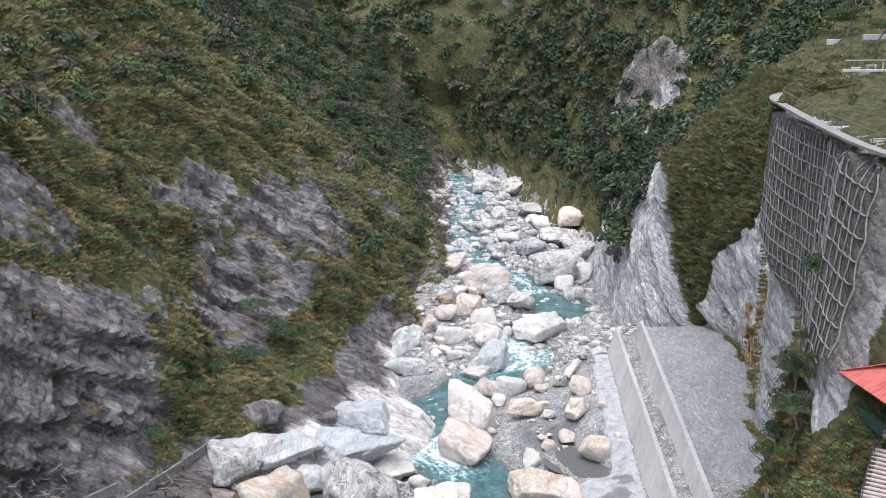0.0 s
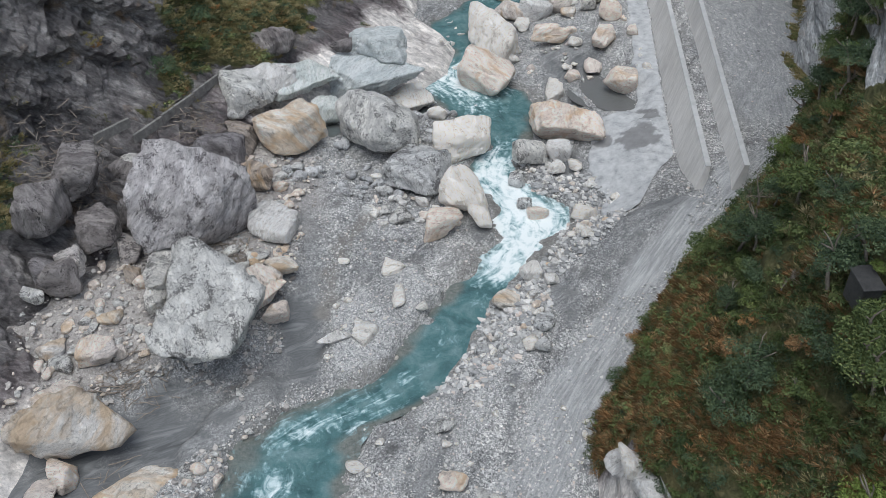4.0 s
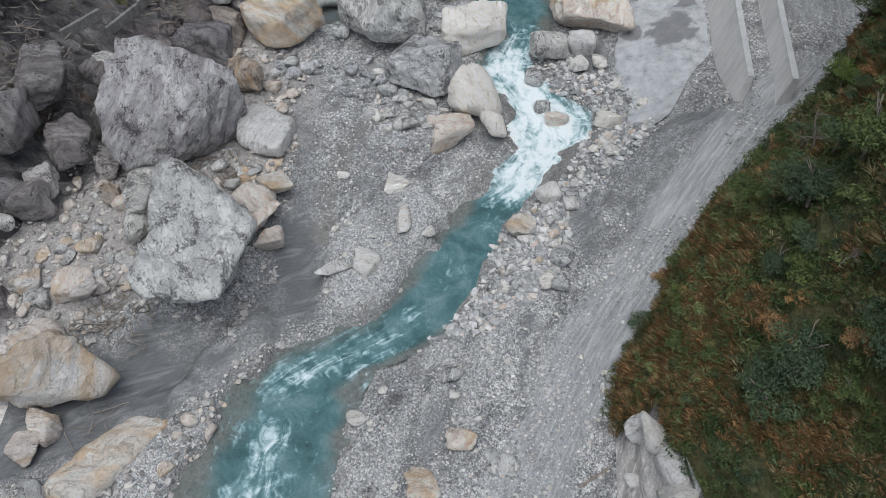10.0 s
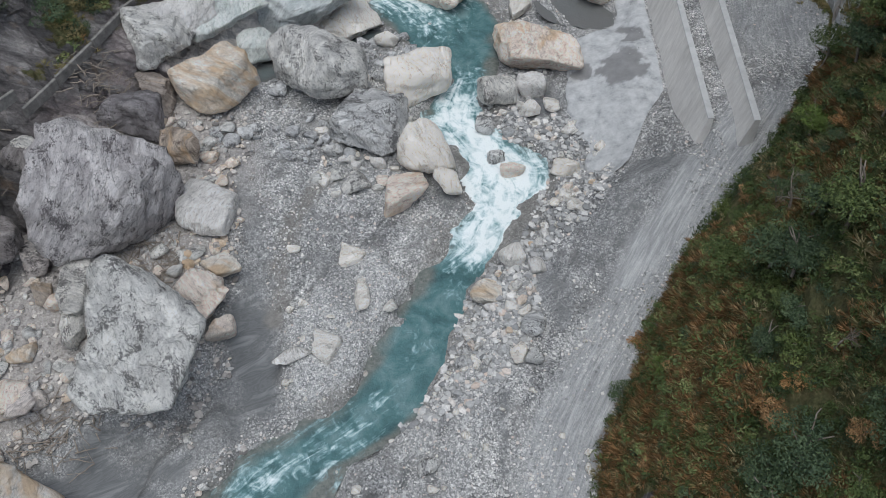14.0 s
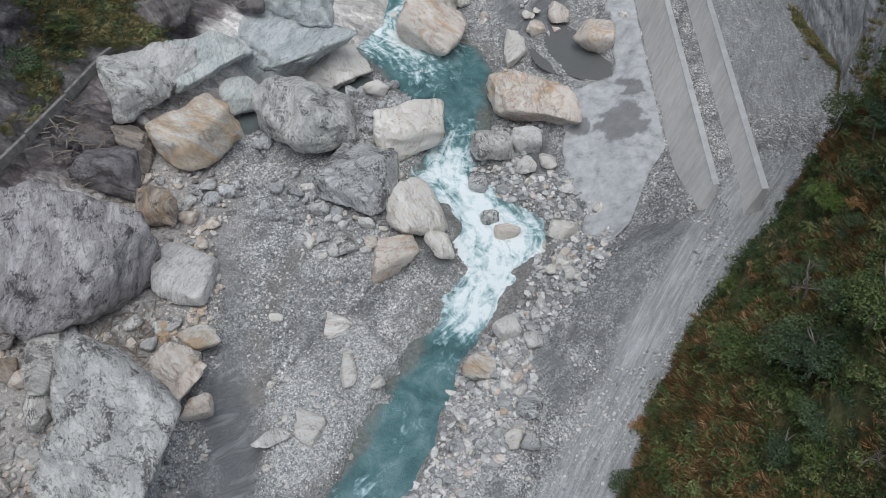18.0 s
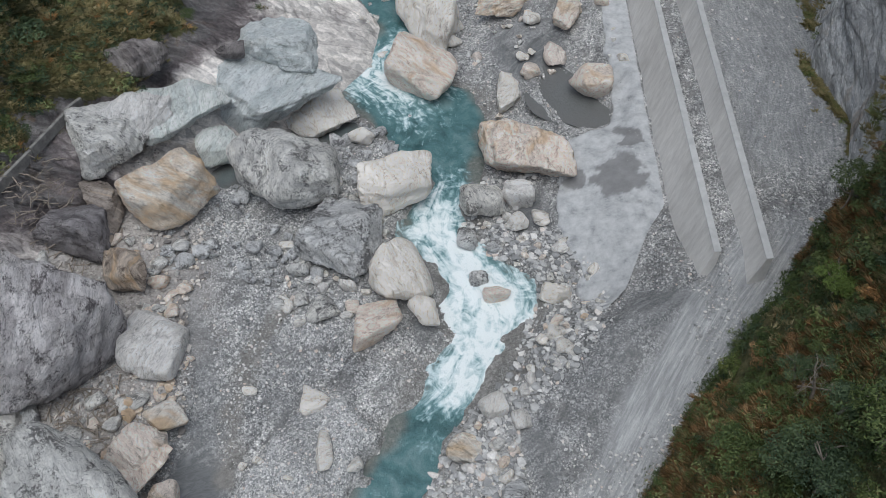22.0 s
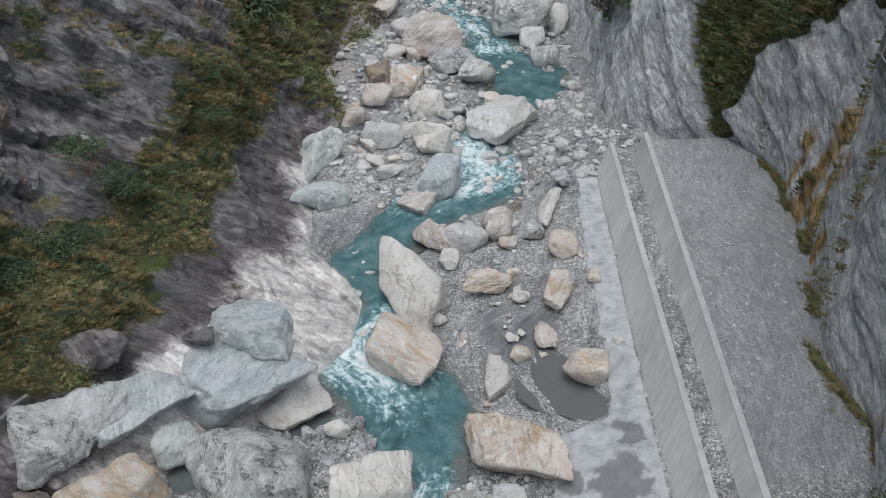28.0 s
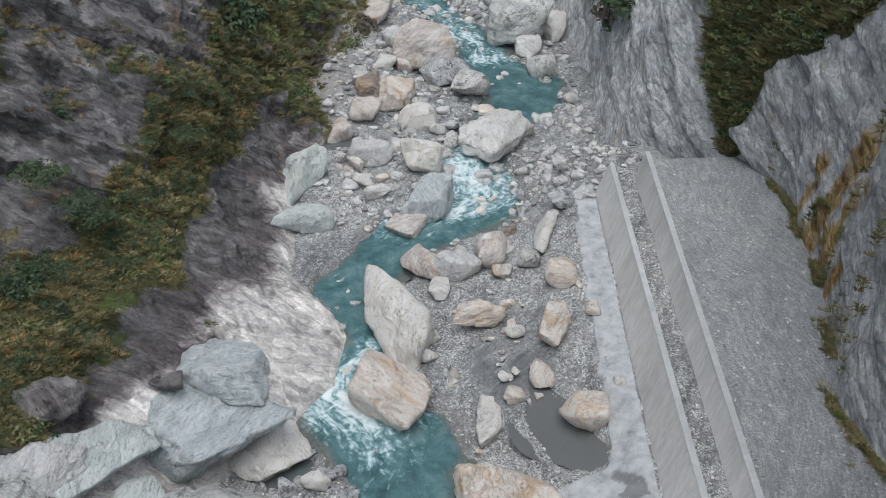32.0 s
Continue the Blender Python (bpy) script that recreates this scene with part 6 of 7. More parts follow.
def hall(at, turn):
    ob = thing("hall", "ochre-walled hall with a dark roof on the plateau", "building", at=at, turn=turn)
    part("wall", box_mesh("wall", 16, 9, 6, OCHRE), ob)
    for k in range(5):
        part("window", box_mesh("window", 1.5, 0.2, 2.2, STEEL), ob, m=pose(-6 + 3 * k, -4.45, 1.6))
    v = [(-8.8, -5.2, 6), (8.8, -5.2, 6), (8.8, 5.2, 6), (-8.8, 5.2, 6), (-6, 0, 9), (6, 0, 9)]
    me = bpy.data.meshes.new("roof")
    me.from_pydata(v, [], [(0, 1, 5, 4), (1, 2, 5), (2, 3, 4, 5), (3, 0, 4), (3, 2, 1, 0)])
    me.materials.append(STEEL)
    part("roof", me, ob, "dark hipped roof")


hall((97, 182, float(surface(97, 178)[0]) - 1), 10)


# pavilion on the right slope
def pavilion(at, turn):
    ob = thing("pavilion", "open timber pavilion with a faded red sheet roof", "pavilion", at=at, turn=turn)
    ob.scale = (0.82, 0.82, 0.82)
    part("deck", box_mesh("deck", 6.6, 6.4, 0.3, BOARD), ob)
    # solid dark block added to give the shade under the deck
    part("deck_shade", box_mesh("deck_shade", 5.4, 5.4, 3.4, STEEL), ob, "dark block standing in for the shade under the deck", m=pose(0.4, 0.3, -3.4))
    for x in (-3.0, 0, 3.0):
        for y in (-2.9, 2.9):
            part("post", box_mesh("post", 0.14, 0.14, 3.3, STEEL), ob, m=pose(x, y, 0.3))
    for y, long in ((-3.1, True), (3.1, True)):
        for z in (0.75, 1.3):
            part("rail", box_mesh("rail", 6.4, 0.06, 0.07, STEEL), ob, m=pose(0, y, z))
    for z in (0.75, 1.3):
        part("rail", box_mesh("rail", 0.06, 6.2, 0.07, STEEL), ob, m=pose(-3.2, 0, z))
    for k in range(9):
        part("baluster", box_mesh("baluster", 0.04, 0.04, 1.0, STEEL), ob, m=pose(-3.2, -2.8 + 0.7 * k, 0.3))
        part("baluster", box_mesh("baluster", 0.04, 0.04, 1.0, STEEL), ob, m=pose(-2.8 + 0.7 * k, -3.1, 0.3))
    part("netting", box_mesh("netting", 0.05, 5.6, 1.2, NETTING, 0), ob, "green netting on the railing", m=pose(-3.5, 0.2, 0.1))
    # corrugated hipped roof
    n = 40
    for side in range(4):
        u = np.linspace(-1, 1, n)
        rows_ = []
        for k in (0, 1):
            half = 4.3 if k == 0 else 1.2
            depth = 4.1 if k == 0 else 0.05
            z = 3.6 + (2.2 if k else 0) + 0.035 * np.cos(np.arange(n) * np.pi)
            rows_.append(np.stack([u * half, np.full(n, -depth), z], 1))
        v = np.stack(rows_, 1).reshape(-1, 3)
        part("roof_sheet", mesh_from("roof_sheet", np.concatenate([v, v - (0, 0, 0.05)]), np.concatenate([grid_faces(n, 2), grid_faces(n, 2)[:, ::-1] + 2 * n]), ROOF_RED, shade=False), ob, m=pose(0, 0, 0, 0, 0, 90 * side))
    part("ridge_cap", sweep("ridge_cap", [(-1.3, 0, 5.83), (0, 0, 5.86), (1.3, 0, 5.83)], 0.14, ROOF_RED), ob)
    return ob


pavilion((35.5, 56.2, 30.3), 4)


def stairway():
    line = np.array([(33.2, 53.8, 29.2), (31.2, 51.0, 27.6), (29.5, 48.0, 26.3), (29.0, 45.0, 25.2)])
    ob = thing("stairway", "pinkish stone stairway winding down from the pavilion", "stairs")
    n = 30
    t = np.linspace(0, 3, n)
    c = np.stack([np.interp(t, range(4), line[:, k]) for k in range(3)], 1)
    tread = box_mesh("tread", 1.7, 0.3, 0.16, TREAD, 0.02)
    for k in range(n):
        part("tread", tread, ob, m=pose(*c[k], 0, 0, -28 + 10 * (t[k] - 1.5)))
    part("stringer", sweep("stringer", c + (-0.8, 0, -0.35), 0.3, STEEL), ob)
    part("stringer", sweep("stringer", c + (0.8, 0, -0.35), 0.3, STEEL), ob)
    rail = part("handrail", sweep("handrail", c + (-0.85, 0, 1.0), 0.04, STEEL), ob)
    for k in range(0, n, 4):
        part("rail_post", box_mesh("rail_post", 0.06, 0.06, 1.05, STEEL), rail, m=pose(c[k][0] - 0.85, c[k][1], c[k][2]))


stairway()


OLD_WALL = plain("mossy_old_concrete", (0.12, 0.115, 0.11), (0.3, 0.29, 0.275), 1.5)


def hut(at, turn):
    ob = thing("hut", "small dark hut half hidden by shrubs", "hut", at=at, turn=turn)
    part("wall", box_mesh("wall", 1.2, 1.8, 1.9, STEEL), ob)
    part("roof", box_mesh("roof", 1.4, 2.1, 0.12, STEEL), ob, "flat dark roof", m=pose(0, 0, 1.9, 6))


hut((25.2, 42.6, float(surface(25.2, 42.6)[0]) - 0.5), 5)


# low old wall along the grassy terrace
def path_wall():
    ob = thing("terrace_parapet", "old dark concrete parapet along the grassy terrace", "wall")
    pts = [(-38.5, 72.5), (-36.5, 77), (-34.2, 80.5), (-31.6, 84), (-29.6, 88), (-27.2, 93), (-25.2, 97.5), (-22.4, 101.5)]
    for (x0, y0), (x1, y1) in zip(pts[:-1], pts[1:]):
        turn = math.degrees(math.atan2(y1 - y0, x1 - x0))
        z = float(surface((x0 + x1) / 2, (y0 + y1) / 2)[0])
        part("segment", box_mesh("segment", math.hypot(x1 - x0, y1 - y0) - 0.05, 0.3, 1.1, OLD_WALL, 0.06), ob, m=pose((x0 + x1) / 2, (y0 + y1) / 2, z - 0.9, 0, 0, turn))


path_wall()


# driftwood
def driftwood(cx, cy, spread, count, label, lengths=(0.8, 3.2)):
    z0 = float(surface(cx, cy)[0])
    ob = thing("driftwood_pile", label, "driftwood", "driftwood piles", at=(cx, cy, z0))
    for k in range(count):
        a, l = rng.uniform(0, 2 * np.pi), rng.uniform(*lengths)
        dx, dy = rng.normal(0, spread, 2)
        zz = float(surface(cx + dx, cy + dy)[0]) - z0 + rng.uniform(0.05, 0.4)
        s = np.linspace(-0.5, 0.5, 6)
        pts = np.stack([dx + s * l * math.cos(a), dy + s * l * math.sin(a), zz + 0.2 * s * rng.normal() + 0.04 * rng.normal(size=6)], 1)
        part("log", sweep("log", pts, rng.uniform(0.025, 0.075), LOG, 5, 0.5), ob)


driftwood(-36.3, 77.0, 2.0, 200, "heap of bleached driftwood on the grassy terrace", (0.5, 2.2))
driftwood(-20.4, 71.0, 1.7, 150, "tangle of driftwood between boulders", (0.5, 2.0))
driftwood(-26.6, 57.2, 1.6, 80, "scattered driftwood beside the silt", (0.5, 2.2))
driftwood(-26.0, 46.0, 1.7, 14, "few bleached branches on dark silt")
driftwood(-25.2, 88.6, 1.8, 150, "driftwood heap against brown boulders", (0.5, 2.2))
for a, b, r, words in (((9.5, 43.3), (11.8, 44.8), 0.1, "grey pole lying on the gravel"), ((13.4, 97.0), (15.6, 98.6), 0.06, "thin bleached branch on the gravel")):
    zs = [float(surface(*q)[0]) + 0.1 for q in (a, b)]
    ob = new("pole", sweep("pole", [(*a, zs[0]), ((a[0] + b[0]) / 2, (a[1] + b[1]) / 2, sum(zs) / 2), (*b, zs[1])], r, LOG))
    tagged(ob, words, "pole")


# ---- plants ----
def leaf_cloud(seed, lobes, per_lobe, leaf, flat=0.75, lobe_r=0.38, droop=0.0):
    """Leaves as small folded blades on the lobes of a crown of radius 1: vertices (n, 3, 3)."""
    r = np.random.default_rng(seed)
    c = r.normal(size=(lobes, 3))
    c /= np.linalg.norm(c, axis=1, keepdims=True)
    c *= (r.uniform(0.25, 0.78, lobes))[:, None]
    c[:, 2] = np.abs(c[:, 2]) * flat
    n = lobes * per_lobe
    d = r.normal(size=(n, 3))
    d[:, 2] = np.abs(d[:, 2]) * 0.9 - 0.2
    d /= np.linalg.norm(d, axis=1, keepdims=True)
    rad = lobe_r * r.uniform(0.6, 1.15, lobes).repeat(per_lobe) * r.uniform(0.7, 1.1, n)
    p = c.repeat(per_lobe, 0) + d * rad[:, None] * (1, 1, 0.8)
    nrm = d + 0.45 * r.normal(size=(n, 3)) + (0, 0, 0.35)
    nrm /= np.linalg.norm(nrm, axis=1, keepdims=True)
    t = np.cross(nrm, r.normal(size=(n, 3)))
    t /= np.linalg.norm(t, axis=1, keepdims=True)
    s = np.cross(nrm, t)
    l = leaf * r.uniform(0.6, 1.3, n)[:, None]
    tip = -droop * l * np.array((0, 0, 1.0))
    return np.stack([p - t * l, p + s * l * 0.75 + nrm * l * 0.12, p + t * l + tip], 1)


def blades(seed, count, height, width, spread):
    """A tuft of arching blades, one unit high."""
    r = np.random.default_rng(seed)
    a = r.uniform(0, 2 * np.pi, count)
    base = np.stack([np.cos(a), np.sin(a), 0 * a], 1) * r.uniform(0, 0.25, count)[:, None]
    out = np.stack([np.cos(a), np.sin(a), 0 * a], 1) * (spread * r.uniform(0.4, 1.2, count))[:, None]
    h = height * r.uniform(0.5, 1.0, count)
    side = np.stack([-np.sin(a), np.cos(a), 0 * a], 1) * width
    mid_p = base + out * 0.45 + np.stack([0 * a, 0 * a, h], 1)
    tip = base + out + np.stack([0 * a, 0 * a, h * r.uniform(0.5, 0.9, count)], 1)
    low = base + out * 0.25 + np.stack([0 * a, 0 * a, h * 0.45], 1)
    return np.concatenate([np.stack([base, low + side, tip], 1), np.stack([low - side * 1.5, low + side * 1.5, mid_p * 0.5 + tip * 0.5], 1)])


def leaf_mesh(name, v, mat, tint=None):
    """Leaves as one mesh, with a tint for each plant or for each bough."""
    if tint is None:
        tint = np.random.default_rng(len(v)).random(1 + len(v) // 50)[np.arange(len(v)) // 50]
    return mesh_from(name, v.reshape(-1, 3), np.arange(v.shape[0] * 3).reshape(-1, 3), mat, {"plant": np.repeat(tint, 3)}, shade=False)


def branches(seed, height, spread, levels, radius, mat, name="trunk"):
    """A trunk that forks into limbs, tapered, as one mesh."""
    r = np.random.default_rng(seed)
    parts_v, parts_f, count = [], [], 0

    def limb(p, d, length, rad, level):
        nonlocal count
        pts = [np.array(p, float)]
        for _ in range(4):
            d = d + 0.16 * r.normal(size=3)
            d = d / np.linalg.norm(d)
            pts.append(pts[-1] + d * length / 4)
        me_v, me_f = tube(np.array(pts), rad, rad * 0.55, 5 if level == 0 else 4)
        parts_v.append(me_v)
        parts_f.append(me_f + count)
        count += len(me_v)
        if level < levels:
            for _ in range(r.integers(3, 5)):
                k = r.integers(2, 5)
                nd = d + spread * r.normal(size=3) + (0, 0, 0.25)
                limb(pts[k], nd / np.linalg.norm(nd), length * r.uniform(0.5, 0.75), rad * 0.5, level + 1)

    limb((0, 0, 0), np.array((0.05, 0.02, 1.0)), height, radius, 0)
    return mesh_from(name, np.concatenate(parts_v), np.concatenate(parts_f), mat)


def tube(p, r0, r1, sides):
    d = np.gradient(p, axis=0)
    d /= np.linalg.norm(d, axis=1, keepdims=True) + 1e-9
    u = np.cross(d, (0.31, 0.82, 0.47))
    u /= np.linalg.norm(u, axis=1, keepdims=True) + 1e-9
    w = np.cross(d, u)
    a = np.arange(sides) * 2 * np.pi / sides
    r = np.linspace(r0, r1, len(p))
    v = p[:, None] + r[:, None, None] * (np.cos(a)[None, :, None] * u[:, None] + np.sin(a)[None, :, None] * w[:, None])
    i = np.arange(len(p) * sides).reshape(len(p), sides)
    j = np.roll(i, -1, 1)
    return v.reshape(-1, 3), np.stack([i[:-1], j[:-1], j[1:], i[1:]], -1).reshape(-1, 4)


LEAF_MATS = {"dark": LEAF_DEEP, "green": LEAF_DARK, "lime": LEAF_LIME, "dry": LEAF_DRY, "grass": LEAF_GRASS}
TREE_CROWNS = {(k, c): leaf_mesh("crown", leaf_cloud(300 + k, 26, 130, 0.042, 0.8, 0.3), LEAF_MATS[c]) for k in range(4) for c in ("dark", "green", "lime")}
TREE_TRUNKS = [branches(320 + k, 1.0, 0.55, 1, 0.05, TWIG) for k in range(4)]
BUSH_CROWNS = {(k, c): leaf_mesh("crown", leaf_cloud(340 + k, 14, 90, 0.06, 0.6, 0.36), LEAF_MATS[c]) for k in range(4) for c in ("dark", "green", "lime", "dry", "grass")}
BUSH_STEMS = [branches(360 + k, 0.5, 0.9, 1, 0.03, TWIG, "stem") for k in range(3)]
BARE = [branches(380 + k, 0.55, 0.75, 3, 0.035, TWIG) for k in range(3)]
vr = np.random.default_rng(77)


def tree(x, y, size, colour, label, group, tall=1.2, z=None):
    z = float(surface(x, y)[0]) if z is None else z
    ob = thing("tree", label, "tree", group, at=(x, y, z - 0.3), turn=vr.uniform(0, 360))
    k = int(vr.integers(4))
    h = size * tall
    part("trunk", TREE_TRUNKS[k], ob, m=Matrix.Diagonal((h, h, h, 1)))
    part("crown", TREE_CROWNS[k, colour], ob, m=Matrix.Translation((0, 0, h * 0.75)) @ Matrix.Diagonal((size, size, size * 0.8, 1)))


def bush(x, y, size, colour, label, group):
    z = float(surface(x, y)[0])
    ob = thing("bush", label, "bush", group, at=(x, y, z - 0.1), turn=vr.uniform(0, 360))
    part("stem", BUSH_STEMS[int(vr.integers(3))], ob, m=Matrix.Diagonal((size, size, size, 1)))
    part("crown", BUSH_CROWNS[int(vr.integers(4)), colour], ob, m=Matrix.Translation((0, 0, size * 0.2)) @ Matrix.Diagonal((size, size, size * 0.8, 1)))


def bare_tree(x, y, size, label):
    z = float(surface(x, y)[0])
    ob = thing("bare_tree", label, "tree", "leafless trees", at=(x, y, z - 0.2), turn=vr.uniform(0, 360))
    part("trunk", BARE[int(vr.integers(3))], ob, m=Matrix.Diagonal((size, size, size, 1)))


def spread(name, points, templates, sizes, mat, label, seed, category="scrub"):
    """Many plants in one mesh: templates scaled and turned at points."""
    r = np.random.default_rng(seed)
    out, tints = [], []
    pick = r.integers(len(templates), size=len(points))
    for k, tpl in enumerate(templates):
        p = points[pick == k]
        s = r.uniform(*sizes, len(p)) if isinstance(sizes, tuple) else sizes[pick == k]
        a = r.uniform(0, 2 * np.pi, len(p))
        c, sn = (np.cos(a) * s)[:, None, None], (np.sin(a) * s)[:, None, None]
        q = tpl[None]
        v = np.stack([q[..., 0] * c - q[..., 1] * sn, q[..., 0] * sn + q[..., 1] * c, q[..., 2] * s[:, None, None]], -1) + p[:, None, None, :]
        out.append(v.reshape(-1, 3, 3))
        tints.append(np.repeat(r.random(len(p)), len(tpl)))
    return tagged(new(name, leaf_mesh(name, np.concatenate(out), mat, np.concatenate(tints))), label, category, kind="stuff")


def pick_on(grid, weight, count, seed):
    """Random places on a lofted slope, by a weight for each of its cells."""
    r = np.random.default_rng(seed)
    g = grid[0]
    a = np.linalg.norm(np.cross(g[1:, :-1] - g[:-1, :-1], g[:-1, 1:] - g[:-1, :-1]), axis=-1)
    w = (a * weight[:-1, :-1]).ravel()
    k = r.choice(len(w), size=count, p=w / w.sum())
    i, j = np.unravel_index(k, a.shape)
    u, v = r.random((2, count, 1))
    return g[i, j] + u * (g[i + 1, j] - g[i, j]) + v * (g[i, j + 1] - g[i, j])


lg, ln, lgreen = LEFT_GRID
rg, rn, rgreen = RIGHT_GRID
noise_l = fbm(lg.reshape(-1, 3), 9, 3, 140).reshape(ln.shape)
noise_r = fbm(rg.reshape(-1, 3), 9, 3, 141).reshape(rn.shape)
cover_l = smooth(lgreen + 0.25 * noise_l, 0.34, 0.5)
cover_r = smooth(rgreen + 0.15 * noise_r, 0.4, 0.55)
seen_l = (lg[..., 1] > 62) & (lg[..., 2] < 120)
seen_r = (rg[..., 1] > 18) & (rg[..., 2] < 90)
near_right = (outcrop(rg[..., 0], rg[..., 1]) < 0.3) & (rg[..., 1] > 18) & (rg[..., 1] < 80) & (rg[..., 2] < 50) & ~((rg[..., 1] > 57) & (rg[..., 2] > 27))
plateau = (rg[..., 1] > 70) & (rg[..., 2] > 50.5) & (rg[..., 0] < 130)
gully = (rg[..., 1] > 105) & (rg[..., 1] < 165) & (rg[..., 2] < 52)
upstream_r = (rg[..., 1] > 160) * (1 - 0.94 * crag_right(*rg.reshape(-1, 3).T).reshape(rn.shape))
forest_l = (lg[..., 1] > 155) | (lg[..., 2] > 48)
wood_l = forest_l * (0.22 + 0.78 * smooth(lg[..., 1] + 0.5 * lg[..., 2] + 14 * noise_l, 195, 240))

TUFTS = [blades(400 + k, 16, 0.7, 0.03, 0.7) for k in range(4)]
SCRUB = [leaf_cloud(420 + k, 5, 40, 0.1, 0.5, 0.5) for k in range(5)]
DISTANT = [leaf_cloud(460 + k, 9, 18, 0.16, 0.85, 0.42) for k in range(6)]
LOW = [leaf_cloud(480 + k, 5, 22, 0.13, 0.5, 0.5) for k in range(5)]
FOREST = [leaf_cloud(440 + k, 8, 48, 0.1, 0.85, 0.42) for k in range(6)]

# right slope near the pavilion
spread("slope_grass", pick_on(RIGHT_GRID, near_right * smooth(noise_r, -0.8, 0.1), 6000, 1), TUFTS, (0.5, 1.2), LEAF_GRASS, "yellowing cane grass on the pavilion slope", 1, "grass")
spread("slope_fern", pick_on(RIGHT_GRID, near_right * smooth(noise_r, -0.5, 0.3) * (0.25 + 1.6 * (1 - smooth(rg[..., 2], 13, 22))), 11000, 2), TUFTS, (0.5, 1.15), LEAF_DRY, "withered brown fern on the pavilion slope", 2, "fern")
spread("slope_scrub", pick_on(RIGHT_GRID, near_right * 1.0, 3400, 3), SCRUB, (0.5, 1.4), LEAF_DEEP, "dark green scrub on the pavilion slope", 3)
spread("slope_herbs", pick_on(RIGHT_GRID, near_right * 1.0, 1700, 4), SCRUB, (0.4, 1.0), LEAF_DARK, "fresh green herbs on the pavilion slope", 4)
spread("slope_canes", pick_on(RIGHT_GRID, near_right * smooth(noise_r, -0.3, 0.4), 900, 15), SCRUB, (0.5, 1.3), LEAF_MID, "light green clumps on the pavilion slope", 15)
for p in pick_on(RIGHT_GRID, near_right * smooth(rg[..., 2], 10, 19), 140, 5):
    if 27.0 < p[0] < 42 and 43 < p[1] < 61 or abs(p[0] - 24.6) < 1.5 and abs(p[1] - 42) < 2:
        continue
    c = vr.choice(["dark", "green", "lime"], p=(0.5, 0.38, 0.12))
    tree(p[0], p[1], vr.uniform(1.4, 3.0), c, {"dark": "dark evergreen tree on the steep slope", "green": "broad-leaved green tree on the steep slope", "lime": "bright young tree on the steep slope"}[c], "trees of the pavilion slope", 1.1)
for p in pick_on(RIGHT_GRID, near_right * 1.0, 195, 6):
    if 27.0 < p[0] < 42 and 43 < p[1] < 61:
        continue
    c = vr.choice(["dark", "green", "dry", "grass", "lime"], p=(0.32, 0.22, 0.34, 0.05, 0.07))
    bush(p[0], p[1], vr.uniform(0.6, 1.5), c, {"dark": "dark leafy bush on the slope", "green": "green leafy bush on the slope", "dry": "withered orange-brown bush on the slope", "grass": "yellowing cane clump on the slope", "lime": "bright green bush on the slope"}[c], "bushes of the pavilion slope")
for x, y, s in ((23.6, 41.4, 1.7), (23.4, 43.4, 1.5), (25.6, 40.6, 1.8)):
    bush(x, y, s, "green", "green leafy bush around the hut", "bushes of the pavilion slope")
tree(24.3, 44.8, 2.6, "green", "fresh green tree in front of the hut", "trees of the pavilion slope", 1.2)
for x, y in ((30.4, 46.4), (30.0, 44.6), (31.2, 48.4)):
    bush(x, y, 0.5, "dry", "red-leaved shrub beside the stairway", "shrubs by the stairway")
for x, y, s in ((25.4, 60.5, 3.4), (19.2, 42.6, 2.6), (22.4, 30.5, 3.0), (26.5, 52.0, 2.6), (23.0, 48.0, 2.2), (34.5, 69, 2.6), (30.5, 63, 2.6)):
    bare_tree(x, y, s, "grey leafless tree on the steep slope")

# plateau and upper right
spread("plateau_grass", pick_on(RIGHT_GRID, plateau * 1.0, 3500, 7), TUFTS, (0.5, 1.2), LEAF_GRASS, "dry lawn of the plateau", 7, "grass")
for p in pick_on(RIGHT_GRID, plateau * (rg[..., 1] < 200), 70, 8):
    tree(p[0], p[1], vr.uniform(1.6, 3.6), vr.choice(["dark", "green", "dark"]), "round green tree on the plateau", "trees of the plateau", 1.1)
spread("gully_scrub", pick_on(RIGHT_GRID, gully * cover_r, 900, 9), LOW, (0.6, 1.7), LEAF_DARK, "dark scrub in the gully of the marble cliff", 9)
spread("gully_grass", pick_on(RIGHT_GRID, gully * cover_r, 9000, 10), TUFTS, (0.8, 1.9), LEAF_GRASS, "yellowing grass in the gully of the marble cliff", 10, "grass")
spread("gully_herbs", pick_on(RIGHT_GRID, gully * cover_r, 2600, 11), LOW, (0.6, 1.6), LEAF_MID, "green scrub in the gully of the marble cliff", 11)
spread("upstream_forest", pick_on(RIGHT_GRID, upstream_r * smooth(rg[..., 2] - bed(rg[..., 1]), 6, 16), 2300, 12), DISTANT, (2.0, 5.2), LEAF_DARK, "dark forest on the marble side of the gorge", 12, "forest")
spread("upstream_bare_wood", pick_on(RIGHT_GRID, upstream_r * smooth(rg[..., 2] - bed(rg[..., 1]), 4, 10), 350, 14), DISTANT, (1.6, 3.6), LEAF_BARE, "greyish leafless trees on the marble side of the gorge", 14, "forest")
spread("upstream_canopy", pick_on(RIGHT_GRID, upstream_r * smooth(rg[..., 2] - bed(rg[..., 1]), 8, 20), 450, 13), DISTANT, (1.6, 4.2), LEAF_MID, "lighter trees on the marble side of the gorge", 13, "forest")

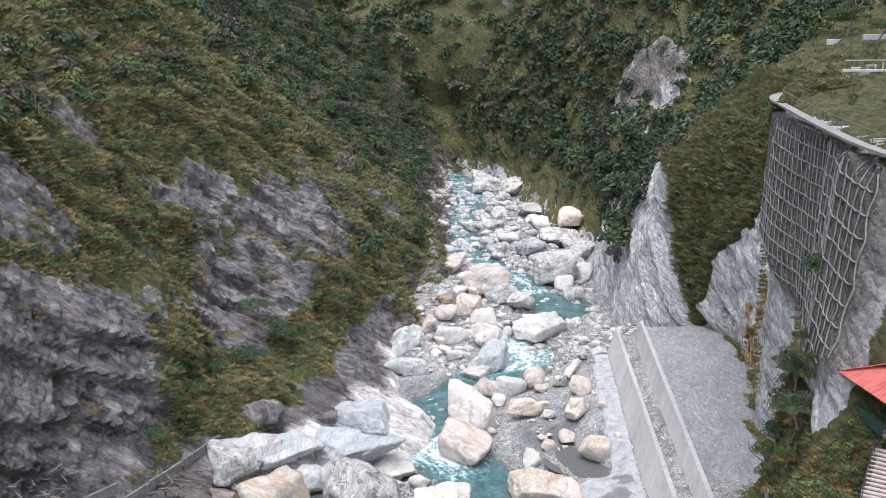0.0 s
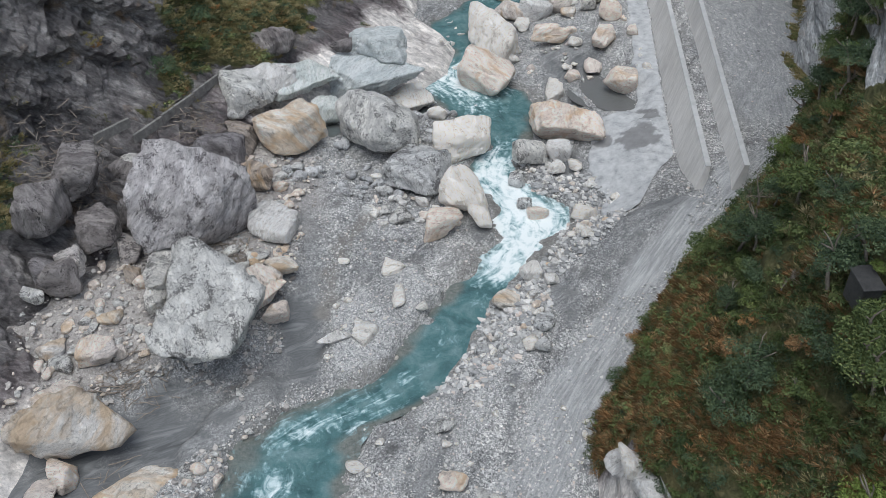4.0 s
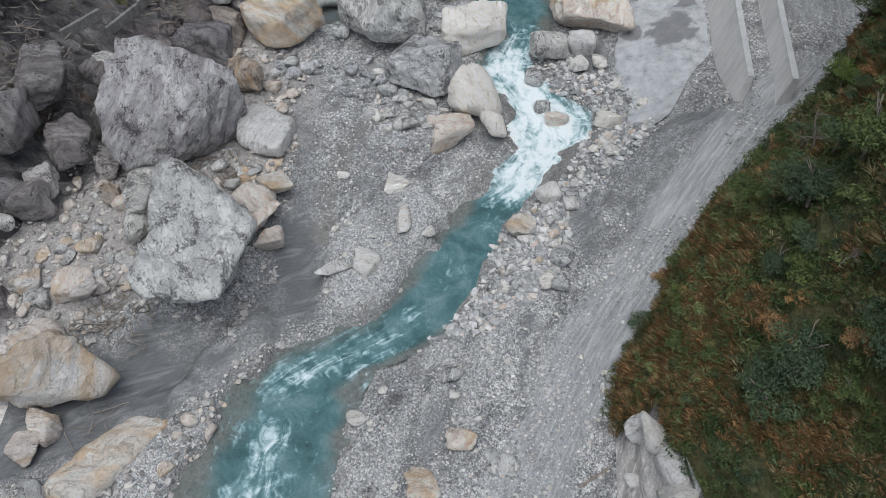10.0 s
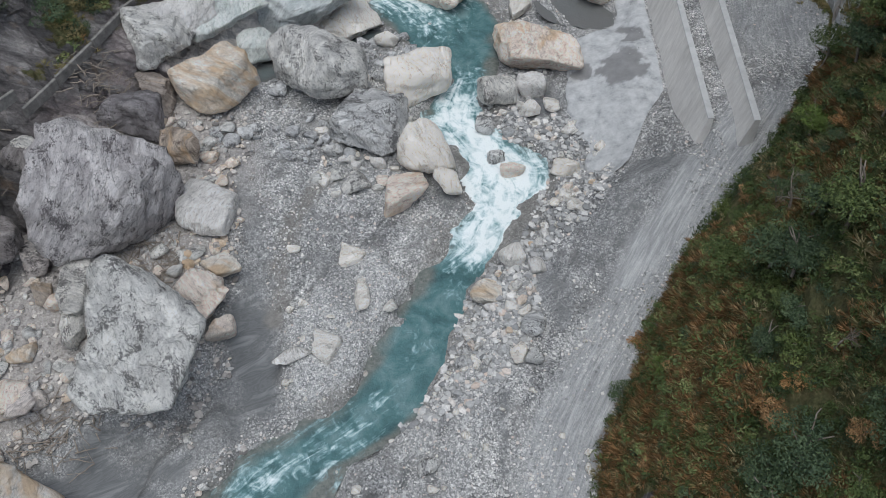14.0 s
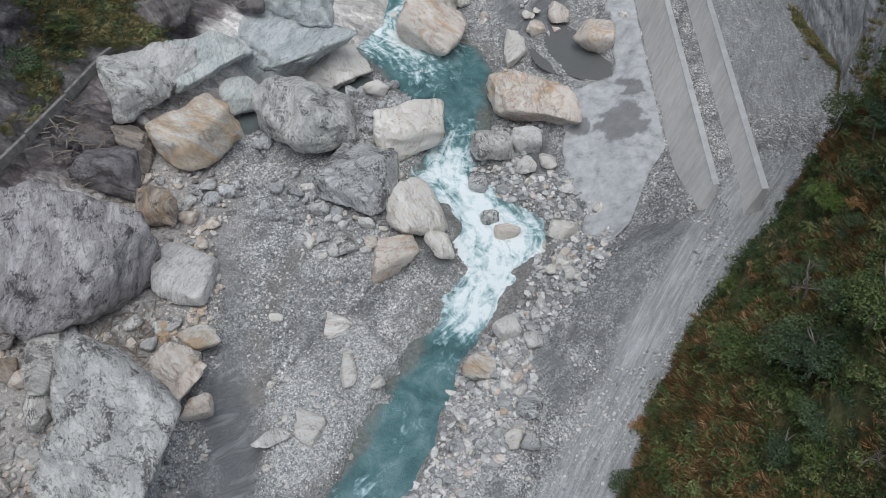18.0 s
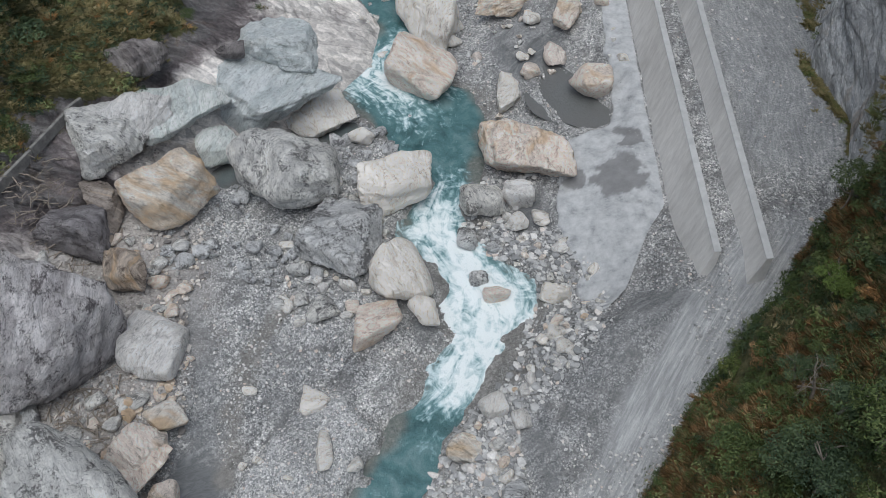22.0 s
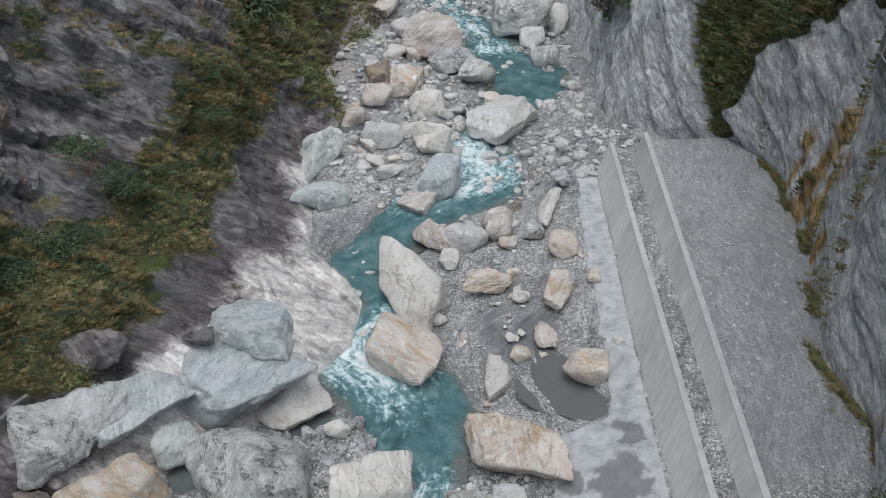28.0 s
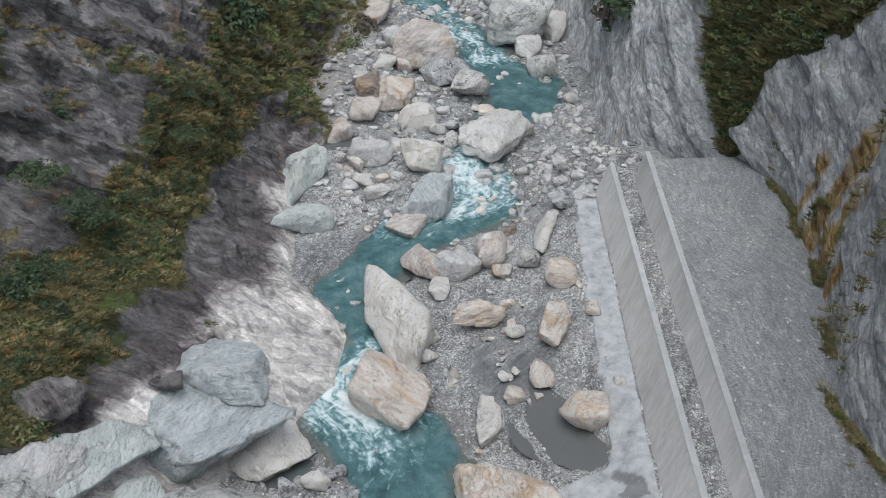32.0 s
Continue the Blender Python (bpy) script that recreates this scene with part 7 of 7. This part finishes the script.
# foot of the marble cliff
fr = np.random.default_rng(55)
foot_y = fr.uniform(84, 137, 900)
foot_x = np.interp(foot_y, [s[0] for s in RIGHT], [s[1][0][0] for s in RIGHT]) - fr.exponential(0.3, 900) * (0.5 + fbm(np.stack([foot_y, 0 * foot_y, 0 * foot_y], 1), 6, 3, 57)).clip(0, 0.7)
foot_p = np.stack([foot_x, foot_y, surface(foot_x, foot_y)], 1)
spread("foot_grass", foot_p[:760], TUFTS, (0.35, 0.9), LEAF_GRASS, "yellowing grass along the foot of the marble cliff", 41, "grass")
spread("foot_scrub", foot_p[760:], SCRUB, (0.3, 0.8), LEAF_MID, "low green herbs along the foot of the marble cliff", 42)

# left side
spread("ledge_grass", pick_on(LEFT_GRID, seen_l * cover_l * ~forest_l, 21000, 21), TUFTS, (0.35, 1.0), LEAF_GRASS, "yellowing grass on the rock ledges", 21, "grass")
spread("ledge_scrub", pick_on(LEFT_GRID, seen_l * cover_l * ~forest_l, 2000, 22), SCRUB, (0.5, 1.4), LEAF_DARK, "dark scrub on the rock ledges", 22)
spread("ledge_herbs", pick_on(LEFT_GRID, seen_l * cover_l, 3800, 23), LOW, (0.5, 1.5), LEAF_MID, "green scrub on the rock ledges", 23)
spread("ledge_fern", pick_on(LEFT_GRID, seen_l * cover_l, 7000, 24), TUFTS, (0.5, 1.2), LEAF_DRY, "withered fern on the dark rock slope", 24, "fern")
spread("left_forest", pick_on(LEFT_GRID, seen_l * wood_l * smooth(lgreen + 0.2 * noise_l, 0.3, 0.45), 1900, 25), FOREST, (1.8, 5.0), LEAF_DARK, "dark forest on the dark side of the gorge", 25, "forest")
spread("left_canopy", pick_on(LEFT_GRID, seen_l * wood_l * smooth(lgreen + 0.2 * noise_l, 0.3, 0.45), 800, 26), FOREST, (1.4, 3.6), LEAF_MID, "lighter trees on the dark side of the gorge", 26, "forest")
spread("left_upper_grass", pick_on(LEFT_GRID, seen_l * forest_l * (1.15 - wood_l), 15000, 29), TUFTS, (0.9, 2.0), LEAF_GRASS, "yellowing grass between the trees of the dark slope", 29, "grass")
spread("left_upper_scrub", pick_on(LEFT_GRID, seen_l * forest_l * (1.15 - wood_l), 4200, 30), LOW, (0.8, 2.0), LEAF_MID, "olive scrub between the trees of the dark slope", 30)
spread("left_bare_wood", pick_on(LEFT_GRID, seen_l * wood_l * smooth(noise_l, -0.1, 0.5), 750, 27), FOREST, (1.6, 4.2), LEAF_BARE, "greyish leafless trees on the dark slope", 27, "forest")
for p in pick_on(LEFT_GRID, seen_l * cover_l * (lg[..., 1] < 150) * (lg[..., 2] < 60), 92, 28):
    c = vr.choice(["dark", "green", "grass"], p=(0.45, 0.35, 0.2))
    bush(p[0], p[1], vr.uniform(0.9, 2.0), c, {"dark": "dark evergreen bush on a rock ledge", "green": "green bush on a rock ledge", "grass": "yellowing cane clump on a rock ledge"}[c], "bushes of the rock ledges")
for x, y, s in ((-23.7, 123.4, 3.2), (-21.4, 121.8, 2.4), (-19.2, 121.4, 2.6), (-24.1, 112.0, 3.4), (-22.0, 114.0, 2.4), (-28.0, 101.5, 2.6), (-16.4, 112.6, 1.8), (-12.8, 134.8, 2.2), (-26.5, 107.5, 2.8), (-30.5, 94.0, 2.4)):
    bush(x, y, s, "dark" if s < 2 else "green", "dense green bush on the grassy terrace", "bushes of the rock ledges")

# far mountain forest
fg, fn = FAR_GRID
far_w = smooth(fn, 0.02, 0.25) * (1 - 0.93 * crag(fg.reshape(-1, 3)).reshape(fn.shape)) * (fg[..., 2] < 260) * (np.abs(fg[..., 0] - 20) < 190)
spread("far_forest", pick_on((fg, fn), far_w, 2500, 31), DISTANT, (3.0, 7.5), LEAF_DARK, "dark forest on the far mountain", 31, "forest")
spread("far_canopy", pick_on((fg, fn), far_w, 500, 32), DISTANT, (2.6, 6.0), LEAF_MID, "lighter trees on the far mountain", 32, "forest")
spread("far_bare_wood", pick_on((fg, fn), far_w, 350, 33), DISTANT, (2.4, 5.0), LEAF_BARE, "greyish leafless trees on the far mountain", 33, "forest")
